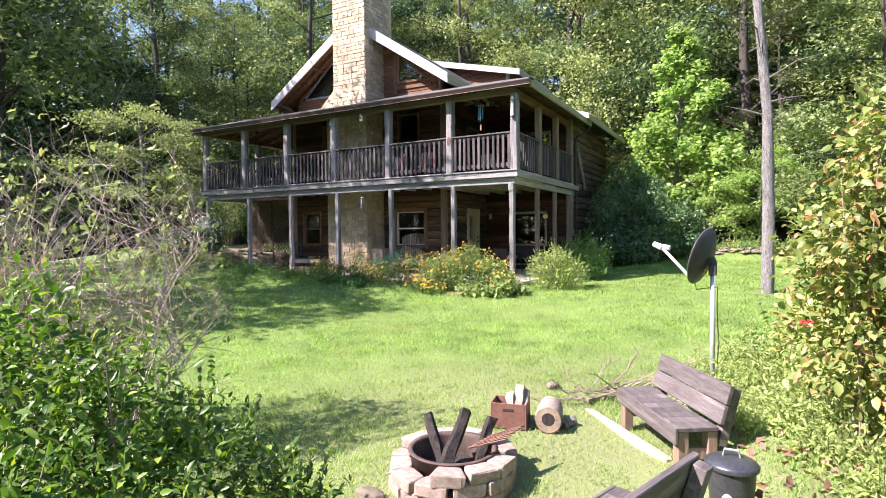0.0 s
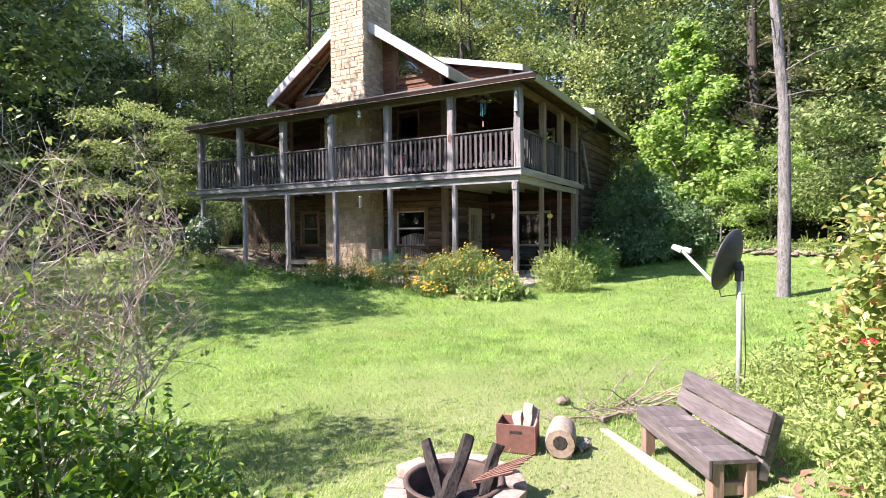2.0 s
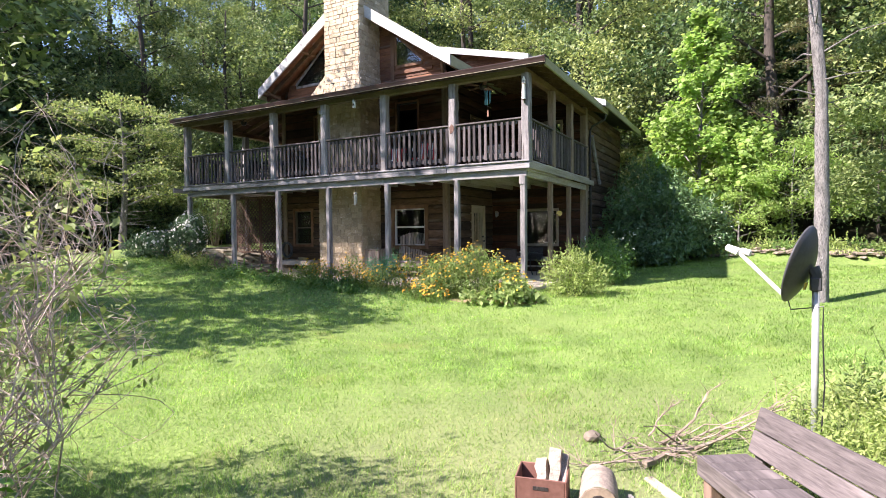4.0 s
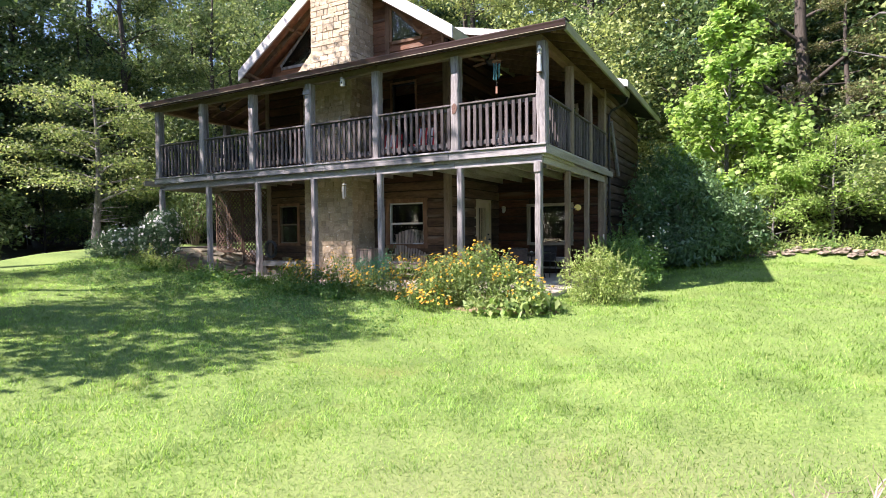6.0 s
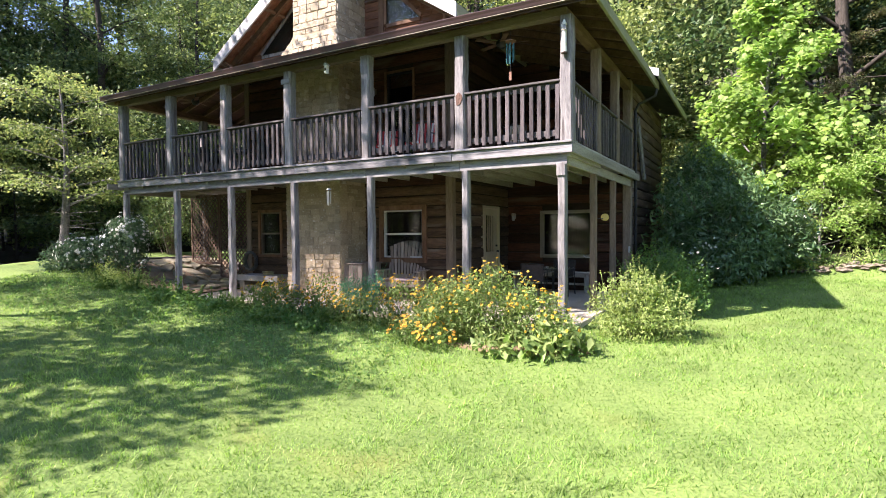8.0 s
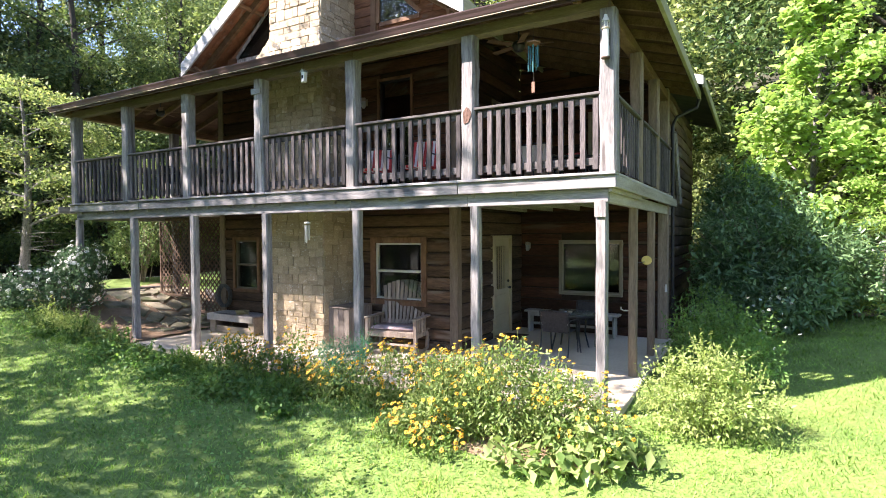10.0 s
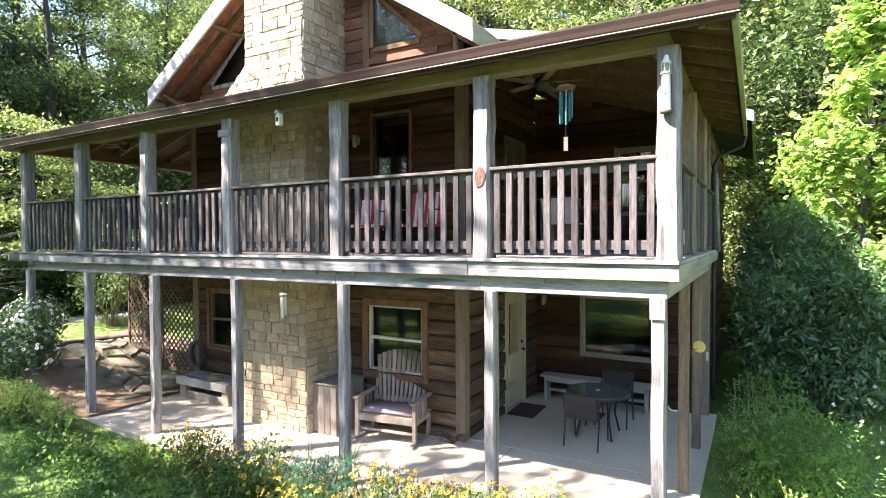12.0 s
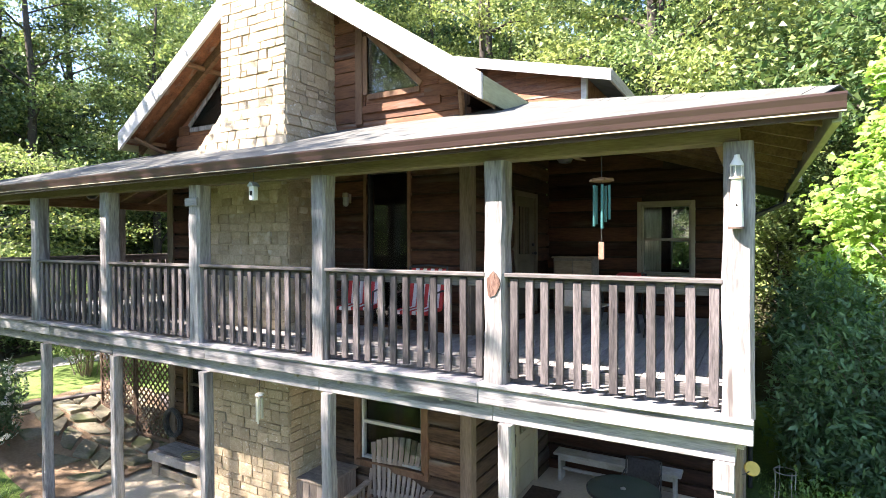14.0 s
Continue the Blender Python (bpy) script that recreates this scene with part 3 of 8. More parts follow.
UPPER_X = [-0.02, -1.85, -3.84, -5.81, -7.74, -9.66, -11.60]
FRONT_X = [-0.10, -1.77, -3.77, -5.71, -7.61, -9.50, -11.55]
SIDE_Y = [1.90, 3.50]
for i, x in enumerate(FRONT_X):
    base = min(PATIO, gz(x, 0.1) + 0.05) if x > -9 else gz(x, 0.1) - 0.1
    hewn_post("lower_post", x, 0.075 if i else 0.07, base, BEAM, 0.128, i)
    hewn_post("upper_post", UPPER_X[i], 0.085, DECK, EAVE, 0.195, 20 + i)
for i, y in enumerate(SIDE_Y):
    hewn_post("lower_post", -0.08, y, PATIO, BEAM, 0.115, 40 + i, mat="post_brown")
    hewn_post("upper_post", -0.04, y, DECK, EAVE, 0.17, 50 + i, mat="post_brown")
for i, y in enumerate((2.4, 4.8, 7.2, 9.6)):
    hewn_post("lower_post", DX0 + 0.2, y, gz(DX0, y) - 0.1, BEAM, 0.14, 60 + i)
    hewn_post("upper_post", DX0 + 0.2, y, DECK, EAVE, 0.19, 70 + i)
part("post_cap", box(-5.93, -5.70, -0.04, -0.012, 4.60, 4.70, 0.006), M["grey_x"], cabin, "short grey board nailed across a post")
part("post_bracket", box(-0.17, -0.035, -0.018, 0.0, 2.42, BEAM + 0.02, 0.004), M["grey_z"], cabin)

# plates over the upper posts
for a, b in zip([DX0, -7.6, -3.8], [-7.603, -3.803, -0.02]):
    part("plate_beam", box(a, b, 0.03, 0.19, EAVE, 4.985, 0.008), M["beam_dark"], cabin)
part("plate_beam", box(-0.185, -0.022, 0.192, BACK - 0.05, EAVE, 5.0, 0.008), M["rafter"], cabin)
part("plate_beam", box(DX0 + 0.1, DX0 + 0.26, 0.192, REAR, EAVE, 5.0, 0.008), M["rafter"], cabin)

# railings
bal_me = None


def railing(a, b, axis, fixed, n, out):
    """Top and bottom rails between two posts with flat balusters nailed to their outer side."""
    global bal_me
    r = thing_part("railing", cabin, "weathered grey railing with flat upright balusters")
    length = math.hypot(b - a, 0)
    m = pose(a, fixed, 0) if axis == "x" else pose(fixed, a, 0, 0, 0, 90)
    s = out if axis == "x" else -out
    mt = M["rail"]
    rr = [part("top_rail", box(0, length, -0.050 + 0.055 * s, 0.050 + 0.055 * s, 3.865, 3.90, 0.006), mt, r),
          part("upper_stringer", box(0, length, -0.02 + 0.018 * s, 0.02 + 0.018 * s, 3.775, 3.863, 0.004), mt, r),
          part("lower_stringer", box(0, length, -0.02 + 0.018 * s, 0.02 + 0.018 * s, 3.045, 3.135, 0.004), mt, r)]
    for o in rr:
        o.matrix_basis = m
    if bal_me is None:
        o = part("baluster", box(-0.033, 0.033, -0.016, 0.016, 3.00, 3.845, 0.004), M["baluster"], r)
        bal_me = o.data
        scene.collection.objects.unlink(o)
        bpy.data.objects.remove(o)
    for k in range(n):
        u = length * (k + 0.5) / n + rng.uniform(-0.006, 0.006)
        shared("baluster", bal_me, m @ pose(u, s * 0.060, rng.uniform(-0.012, 0.012), 0, rng.uniform(-0.1, 0.1), rng.uniform(-2, 2)), r)


for i in range(6):
    railing(UPPER_X[i + 1] + 0.09, UPPER_X[i] - 0.09, "x", 0.10, 12, -1)
ys = [0.11, *SIDE_Y, BACK]
for i in range(3):
    railing(ys[i] + 0.1, ys[i + 1] - 0.1, "y", -0.05, 10, 1)
ys = [0.11, 2.4, 4.8, 7.2, 9.6]
for i in range(4):
    railing(ys[i] + 0.1, ys[i + 1] - 0.1, "y", DX0 + 0.2, 12, -1)

# ---- porch roof ----
EZ, SL = 5.00, 0.31
EX0, EX1, EY = -11.86, 0.51, -0.245


def slab(pts, t, mat, name, parent=cabin, label=""):
    """A sloping sheet of a given thickness on the points of its underside."""
    bm = bmesh.new()
    lo = [bm.verts.new(p) for p in pts]
    hi = [bm.verts.new((p[0], p[1], p[2] + t)) for p in pts]
    bm.faces.new(lo[::-1])
    bm.faces.new(hi)
    for i in range(len(pts)):
        j = (i + 1) % len(pts)
        bm.faces.new((lo[i], lo[j], hi[j], hi[i]))
    bmesh.ops.recalc_face_normals(bm, faces=bm.faces[:])
    return part(name, bm, mat, parent, label)


def pz(d):
    return EZ + SL * d


front_pts = [(EX0, EY, EZ), (EX1, EY, EZ), (WING_R, 3.33, pz(3.68)), (WING_R, FRONT - 0.04, pz(2.41)), (-9.54, FRONT - 0.04, pz(2.41))]
side_pts = [(EX1, EY, EZ), (EX1, BACK + 0.45, EZ), (WING_R, BACK + 0.45, pz(3.68)), (WING_R, 3.33, pz(3.68))]
left_pts = [(EX0, EY, EZ), (-9.54, FRONT - 0.04, pz(2.41)), (-9.54, REAR, pz(2.41)), (EX0, REAR, EZ)]
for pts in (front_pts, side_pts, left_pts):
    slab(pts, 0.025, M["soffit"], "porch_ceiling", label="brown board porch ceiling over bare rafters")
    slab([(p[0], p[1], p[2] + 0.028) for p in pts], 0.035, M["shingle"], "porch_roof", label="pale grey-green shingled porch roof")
# rafters, cut short where they meet the hips
def rafter(axis, at, start, sign, run):
    pts = [(start + sign * 0.06, pz(0.06) - 0.115), (start + sign * 0.06, pz(0.06) - 0.003), (start + sign * run, pz(run) - 0.003), (start + sign * run, pz(run) - 0.13)]
    part("rafter", prism(pts, axis, at - 0.025, at + 0.025), M["rafter"], cabin)


x = 0.25
while x > -11.9:
    run = min(3.6 if x > WING_R else 2.38, EX1 - x - 0.02, x - EX0 - 0.02)
    if run > 0.2:
        rafter("x", x, EY, 1, run)
    x -= 0.6
y = 0.0
while y < BACK + 0.3:
    rafter("y", y, EX1, -1, min(3.6, y - EY - 0.02))
    rafter("y", y, EX0, 1, min(2.35, y - EY - 0.02))
    y += 0.6
while y < REAR:
    rafter("y", y, EX0, 1, 2.35)
    y += 0.6
# fascia and gutter along the front
prof = [(EY - 0.005, 4.935), (EY - 0.066, 4.937), (EY - 0.080, 4.948), (EY - 0.092, 4.985), (EY - 0.110, 5.022), (EY - 0.112, 5.036), (EY - 0.100, 5.037),
        (EY - 0.084, 4.992), (EY - 0.005, 4.98)]
gutter = part("gutter", prism(prof, "x", EX0 - 0.02, EX1 + 0.03), M["gutter"], cabin, "brown metal gutter along the porch eave")
part("drip_edge", box(EX0 - 0.02, EX1 + 0.03, EY - 0.074, EY - 0.062, 4.928, 4.936), M["tan_frame"], cabin)
part("fascia", box(EX0, EX1, EY - 0.003, EY + 0.03, 4.905, 5.0), M["gutter"], cabin)
M["moss"] = material("mossy_fascia_paint", (0.22, 0.22, 0.13), (0.36, 0.36, 0.22), 2, (3, 0.6, 3), 0.8, 0.2, 12, 0.4, 0.05)
part("fascia", box(EX1 - 0.03, EX1 + 0.02, EY + 0.032, BACK + 0.45, 4.88, 5.045, 0.004), M["moss"], cabin)
part("fascia", box(EX0 - 0.02, EX0 + 0.03, EY + 0.032, REAR, 4.88, 5.03, 0.004), M["moss"], cabin)
# hip caps
cap = None
for k in range(34):
    d = 0.05 + k * 0.105
    for sgn, cx in ((1, EX1), (-1, EX0)):
        if sgn < 0 and d > 2.4:
            continue
        m = pose(cx - sgn * d, EY + d, pz(d) + 0.068, 0, 0, 135 if sgn > 0 else 45) @ pose(0, 0, 0, 0, -11, 0)
        if cap is None:
            cap = part("hip_shingle", prism([(-0.11, -0.035), (0, 0.02), (0.11, -0.035), (0.11, -0.025), (0, 0.03), (-0.11, -0.025)], "x", -0.075, 0.075), M["shingle"], cabin)
            cap.matrix_basis = m
        else:
            shared("hip_shingle", cap.data, m @ pose(0, 0, 0, rng.uniform(-2, 2), rng.uniform(-3, 0), 0), cabin)

# ---- main roof, gable and dormer ----
RX, RZ, RS = -6.19, 8.42, 0.66
GY = 1.40


def roof_z(x):
    return RZ - RS * abs(x - RX)


T = 0.17
for sgn, ex in ((-1, -9.72), (1, -2.64)):
    pts = [(RX, GY, RZ - T), (ex, GY, roof_z(ex) - T), (ex, REAR + 0.3, roof_z(ex) - T), (RX, REAR + 0.3, RZ - T)]
    slab(pts, 0.06, M["siding"], "roof_deck")
    slab([(p[0], p[1] + 0.03, p[2] + 0.063) for p in pts], T - 0.063, M["shingle"], "roof", label="pale grey-green shingled main roof")
    # bargeboard and the eave board behind it
    h = 0.30
    b = [(RX, RZ + 0.02), (ex + sgn * 0.02, roof_z(ex) + 0.0), (ex + sgn * 0.02, roof_z(ex) - h), (RX, RZ - h - 0.02)]
    part("bargeboard", prism(b, "y", GY - 0.045, GY - 0.004), M["white"], cabin, "weathered white bargeboard")
    part("fascia", box(min(ex, ex + sgn * 0.03), max(ex, ex + sgn * 0.03), GY, REAR + 0.3, roof_z(ex) - h + 0.01, roof_z(ex) - 0.02), M["moss"], cabin)
    # lookouts under the overhang and a knee brace
    for f in (0.06, 0.52):
        xx = ex + (RX - ex) * f
        m = pose(xx, 0, roof_z(xx) - T - 0.07)
        part("lookout", box(-0.035, 0.035, GY, FRONT, -0.07, 0.0, 0.004, m), M["rafter"], cabin)
    xx = ex - sgn * 0.30
    part("knee_brace", tube([(xx, GY + 0.06, roof_z(xx) - 0.30), (xx - sgn * 0.28, FRONT - 0.02, roof_z(xx) - 0.62)], 0.04, 6), M["rafter"], cabin)
    # rake rafter against the gable wall
    q = [(RX, RZ - T - 0.002), (ex + sgn * 0.0, roof_z(ex) - T - 0.002), (ex, roof_z(ex) - T - 0.16), (RX, RZ - T - 0.17)]
    part("rake_rafter", prism(q, "y", 1.72, 1.79), M["rafter"], cabin)

TRI_R = [(-4.76, 6.27), (-3.88, 6.27), (-4.76, 7.10)]
TRI_L = [(-7.46, 6.20), (-8.72, 6.20), (-7.46, 7.30)]
gable = part("gable_wall", prism([(-9.1, 5.68), (-3.28, 5.68), (-3.28, 6.2), (RX, RZ - T - 0.03), (-9.1, 6.2)], "y", FRONT + 0.0, FRONT + 0.12), M["siding"], cabin,
             "reddish brown board gable wall")
z = 5.70
while z < 8.1:
    h = 0.185 * rng.uniform(0.93, 1.07)
    half = min(2.95, (RZ - T - 0.08 - (z + h)) / RS)
    spans = [(RX - half, RX + half)]
    holes = []
    if 6.12 < z + h and z < 7.1:
        for tri, sg in ((TRI_R, 1), (TRI_L, -1)):
            edge = abs(tri[1][0] - RX) - max(0, (z + h * 0.5) - 6.2) * (0.88 / 0.86) + 0.06
            e0 = abs(tri[0][0] - RX) - 0.06
            if edge > e0:
                holes.append((RX + e0, RX + edge) if sg > 0 else (RX - edge, RX - e0))
    holes.append((-6.6, -5.45))
    for s0, s1 in cut_spans(RX - half, RX + half, holes):
        bm = prism([(FRONT - 0.026, z + 0.004), (FRONT - 0.014, z + h - 0.012), (FRONT - 0.001, z + h - 0.008), (FRONT - 0.001, z + 0.004)], "x", s0, s1)
        part("siding_board", bm, M["siding"], gable)
    z += h
for tri, sg in ((TRI_R, 1), (TRI_L, -1)):
    w = thing_part("gable_window", cabin, "three-cornered gable window under the rake")
    order = tri if sg > 0 else tri[::-1]
    g = part("pane", prism(order, "y", FRONT - 0.042, FRONT - 0.038), M["glass"], w)
    # near-black sheet right behind the pane, in place of an unlit loft
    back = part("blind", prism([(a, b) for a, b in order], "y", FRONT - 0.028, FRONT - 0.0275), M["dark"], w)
    for k in range(3):
        a, b = Vector(order[k]), Vector(order[(k + 1) % 3])
        d = (b - a).normalized()
        nrm = Vector((d.y, -d.x))
        q = [a - nrm * 0.0, b - nrm * 0.0, b + nrm * 0.075, a + nrm * 0.075]
        c = sum((Vector(o) for o in order), Vector((0, 0))) / 3
        if (a + nrm - c).length < (a - c).length:
            q = [a, b, b - nrm * 0.075, a - nrm * 0.075]
        part("window_frame", prism([tuple(v) for v in q], "y", FRONT - 0.05 - 0.003 * k, FRONT - 0.028), M["grey_z" if sg < 0 else "trim_wood"], w)
part("trim_board", box(-4.97, -4.845, FRONT - 0.062, FRONT - 0.028, 5.85, 7.25, 0.004), M["trim_wood"], cabin)
part("trim_board", box(-4.845, -3.55, FRONT - 0.058, FRONT - 0.028, 6.0, 6.11, 0.004), M["siding"], cabin)

# shed dormer over the side slope
DY0, DY1 = 6.5, 10.2
dz = lambda x: 8.36 - 0.235 * (x - RX)
dormer = thing_part("dormer", cabin, "shed dormer with a pale rake board and brown siding")
pts = [(RX, DY0, dz(RX) - 0.12), (-2.35, DY0, dz(-2.35) - 0.12), (-2.35, DY1, dz(-2.35) - 0.12), (RX, DY1, dz(RX) - 0.12)]
slab(pts, 0.10, M["shingle"], "dormer_roof", dormer)
part("rake_board", prism([(RX, dz(RX)), (-2.33, dz(-2.33)), (-2.33, dz(-2.33) - 0.22), (RX, dz(RX) - 0.22)], "y", DY0 - 0.04, DY0), M["white"], dormer)
part("eave_board", box(-2.35, -2.31, DY0 + 0.002, DY1, dz(-2.35) - 0.24, dz(-2.35) - 0.01), M["grey_y"], dormer)
part("cheek_wall", prism([(-5.8, dz(-5.8) - 0.12), (-2.9, dz(-2.9) - 0.12), (-2.9, 6.0), (-5.8, 7.6)], "y", DY0 + 0.32, DY0 + 0.42), M["siding"], dormer)
z = 6.2
while z < 7.9:
    x0 = RX + (RZ - z) / RS - 0.1
    x1 = min(-2.93, RX + (8.36 - 0.14 - z - 0.16) / 0.235)
    if x1 - max(x0, -5.8) > 0.1:
        part("siding_board", prism([(DY0 + 0.29, z), (DY0 + 0.305, z + 0.155), (DY0 + 0.319, z + 0.16), (DY0 + 0.319, z)], "x", max(x0, -5.8), x1), M["siding"], dormer)
    z += 0.16
part("corner_board", box(-2.99, -2.88, DY0 + 0.27, DY0 + 0.40, 6.1, dz(-2.9) - 0.13), M["white"], dormer)
part("dormer_wall", box(-2.96, -2.90, DY0 + 0.42, DY1, 6.1, dz(-2.9) - 0.13), M["siding"], dormer)

# rear body roof, a little higher than the porch roof
rear_pts = [(0.62, 4.95, 5.10), (0.62, REAR + 0.35, 5.10), (-2.7, REAR + 0.35, 5.10 + SL * 3.32), (-2.7, 4.95, 5.10 + SL * 3.32)]
slab(rear_pts, 0.07, M["shingle"], "rear_roof", label="pale shingled rear roof slope")
part("fascia", box(0.60, 0.65, 4.95, REAR + 0.35, 4.98, 5.16, 0.004), M["moss"], cabin)
part("rake_board", prism([(0.62, 5.02), (0.62, 5.19), (-0.35, 5.49), (-0.35, 5.32)], "y", 4.90, 4.945), M["white"], cabin)
part("downspout", tube([(0.50, BACK + 0.3, 4.88), (0.46, BACK + 0.3, 4.72), (0.1, BACK + 0.22, 4.55), (0.03, BACK + 0.22, 4.4), (0.03, BACK + 0.3, 0.3)], 0.035, 8), M["black"], cabin,
     "black metal downspout")
part("knee_brace", tube([(0.02, BACK + 0.5, 4.3), (0.02, BACK + 1.5, 2.9)], 0.06, 6), M["grey_z"], cabin)

# ---- chimney ----
chimney = thing_part("chimney", cabin, "broad chimney of squared tan stones, narrowing above the porch roof")
CX0, CX1, CY = -7.05, -5.45, 1.18
UX0, UX1, UY = -6.66, -5.40, 1.10
core = bmesh.new()
add_box(core, CX0 + 0.012, CX1 - 0.006, CY + 0.004, FRONT - 0.02, 0.05, 5.5)
add_box(core, UX0 + 0.006, UX1 - 0.006, UY + 0.004, FRONT + 0.5, 5.4, 9.6)
add_prism(core, [(CX0 - 0.10, 5.45), (CX1 + 0.12, 5.45), (UX1 - 0.03, 6.0), (UX0 + 0.03, 6.05)], "y", UY - 0.02, FRONT - 0.01)
part("mortar_core", core, M["mortar"], chimney)
stone_me = []
for k in range(8):
    r = random.Random(100 + k)
    bm = bmesh.new()
    bmesh.ops.create_cube(bm, size=1.0)
    bmesh.ops.bevel(bm, geom=bm.edges[:], offset=0.07, segments=1, affect="EDGES")
    for v in bm.verts:
        v.co += Vector((r.uniform(-0.045, 0.045), r.uniform(-0.07, 0.07), r.uniform(-0.045, 0.045)))
    o = part("stone", bm, M["stone"], chimney)
    stone_me.append(o.data)
    bpy.data.objects.remove(o)


def stone_face(origin, u, length, z0, z1, normal, tilt=None, seed=0, hmin=0.10, hmax=0.20, rest=None):
    """Courses of squared stones on one face of the chimney; u runs along the face."""
    r = random.Random(seed)
    u, nrm = Vector(u), Vector(normal)
    z = z0
    while z < z1 - 0.03:
        h = min(r.uniform(hmin, hmax), z1 - z)
        if z1 - z - h < 0.06:
            h = z1 - z
        s = 0.0
        while s < length - 0.01:
            w = min(r.uniform(0.12, 0.29), length - s)
            if length - s - w < 0.10:
                w = length - s
            split = h > 0.145 and w < 0.27 and r.random() < 0.42
            cut = r.uniform(0.36, 0.64)
            for part_z, part_h in (((z, h * cut), (z + h * cut, h * (1 - cut))) if split else ((z, h),)):
                p = Vector(origin) + u * (s + w / 2) + nrm * r.uniform(-0.006, 0.010)
                rot = Matrix((( u.x, nrm.x, 0), (u.y, nrm.y, 0), (0, 0, 1))).to_4x4()
                m = Matrix.Translation((p.x, p.y, part_z + part_h / 2)) @ rot
                if tilt:
                    m = m @ pose(0, 0, 0, tilt, 0, 0)
                m = m @ pose(0, 0, 0, 0, r.uniform(-3.0, 3.0), 0) @ Matrix.Diagonal((w - r.uniform(0.004, 0.014), 0.07, part_h - r.uniform(0.004, 0.014), 1))
                if rest is None or part_z < rest[0]:
                    shared("stone", r.choice(stone_me), m, chimney)
                else:
                    rest[1].append((r.choice(stone_me), m))
            s += w
        z += h


far_stones = []
stone_face((CX0, CY + 0.02, 0), (1, 0, 0), CX1 - CX0, PATIO - 0.02, 5.25, (0, -1, 0), seed=1, rest=(2.6, far_stones))
stone_face((CX1 - 0.02, CY, 0), (0, 1, 0), FRONT - CY, PATIO - 0.02, 5.3, (1, 0, 0), seed=2, rest=(2.6, far_stones))
stone_face((UX0, UY + 0.02, 0), (1, 0, 0), UX1 - UX0, 6.02, 9.5, (0, -1, 0), seed=3, rest=(7.4, far_stones))
stone_face((UX1 - 0.02, UY, 0), (0, 1, 0), FRONT - UY + 0.3, 5.95, 9.5, (1, 0, 0), seed=4, rest=(6.5, far_stones))
stone_face((UX0 + 0.02, UY, 0), (0, 1, 0), FRONT - UY + 0.3, 6.0, 9.5, (-1, 0, 0), seed=5, rest=(0.0, far_stones))
# the stones past those, joined into one mesh
M["stone_rest"] = material("chimney_stone_joined", (0.335, 0.268, 0.172), (0.54, 0.46, 0.33), 5, rough=0.9, bump=0.7, fine=30, fine_mix=0.5, vary=0.20, island=True,
                           bump_dist=0.025, spots=((0.66, 0.62, 0.54), 0.6, 0.12))
bm = bmesh.new()
for me_, m_ in far_stones:
    vs_ = [bm.verts.new(m_ @ v.co) for v in me_.vertices]
    for p_ in me_.polygons:
        bm.faces.new([vs_[i_] for i_ in p_.vertices])
part("stonework", bm, M["stone_rest"], chimney)["kind"] = "stuff"
# sloping shoulders
r = random.Random(9)
for k in range(4):
    z0, z1 = 5.44 + k * 0.145, 5.44 + (k + 1) * 0.145
    f = (k + 0.5) / 4
    x0 = (CX0 - 0.12) * (1 - f) + UX0 * f
    x1 = (CX1 + 0.14) * (1 - f) + UX1 * f
    yy = (UY - 0.10) * (1 - f) + UY * f
    xa, xb = [(CX0 - 0.12) * (1 - q / 4) + UX0 * q / 4 for q in (k, k + 1)]
    part("stone", prism([(xa, z0 + 0.004), (xa + 0.26, z0 + 0.004), (xa + 0.26, z1 - 0.004), (xb, z1 - 0.004)], "y", yy - 0.012, FRONT - 0.03), M["stone"], chimney)
    s = xa + 0.265
    while s < x1 - 0.02:
        w = min(r.uniform(0.16, 0.36), x1 - s)
        if x1 - s - w < 0.1:
            w = x1 - s
        shared("stone", r.choice(stone_me), pose(s + w / 2, yy + 0.03, (z0 + z1) / 2, -14, r.uniform(-3, 3), 0) @ Matrix.Diagonal((w - 0.012, 0.09, 0.155, 1)), chimney)
        s += w
    s = yy
    while s < FRONT - 0.02:
        w = min(r.uniform(0.16, 0.34), FRONT - s)
        if FRONT - s - w < 0.1:
            w = FRONT - s
        shared("stone", r.choice(stone_me), pose(x1 - 0.02, s + w / 2, (z0 + z1) / 2, 0, -18, r.uniform(-3, 3)) @ Matrix.Diagonal((0.08, w - 0.012, 0.155, 1)), chimney)
        s += w


# ---- ground ----
M["lawn"] = material("lawn_ground", (0.064, 0.118, 0.024), (0.188, 0.262, 0.068), 0.9, rough=0.95, bump=0.8, fine=28, fine_mix=0.62, vary=0.0,
                     spots=((0.15, 0.175, 0.04), 0.60, 0.2), bump_dist=0.03)
# drier, trodden grass round the fire ring
nt_ = M["lawn"].node_tree
co_ = nt_.nodes.new("ShaderNodeTexCoord")
dist_ = nt_.nodes.new("ShaderNodeVectorMath")
dist_.operation = "DISTANCE"
dist_.inputs[1].default_value = (3.6, -9.0, -0.5)
nt_.links.new(co_.outputs["Object"], dist_.inputs[0])
wear_ = nt_.nodes.new("ShaderNodeTexNoise")
wear_.inputs["Scale"].default_value, wear_.inputs["Detail"].default_value = 0.8, 4
nt_.links.new(co_.outputs["Object"], wear_.inputs["Vector"])
sum_ = nt_.nodes.new("ShaderNodeMath")
sum_.operation = "MULTIPLY_ADD"
sum_.inputs[1].default_value = 4.0
nt_.links.new(wear_.outputs["Fac"], sum_.inputs[0]), nt_.links.new(dist_.outputs["Value"], sum_.inputs[2])
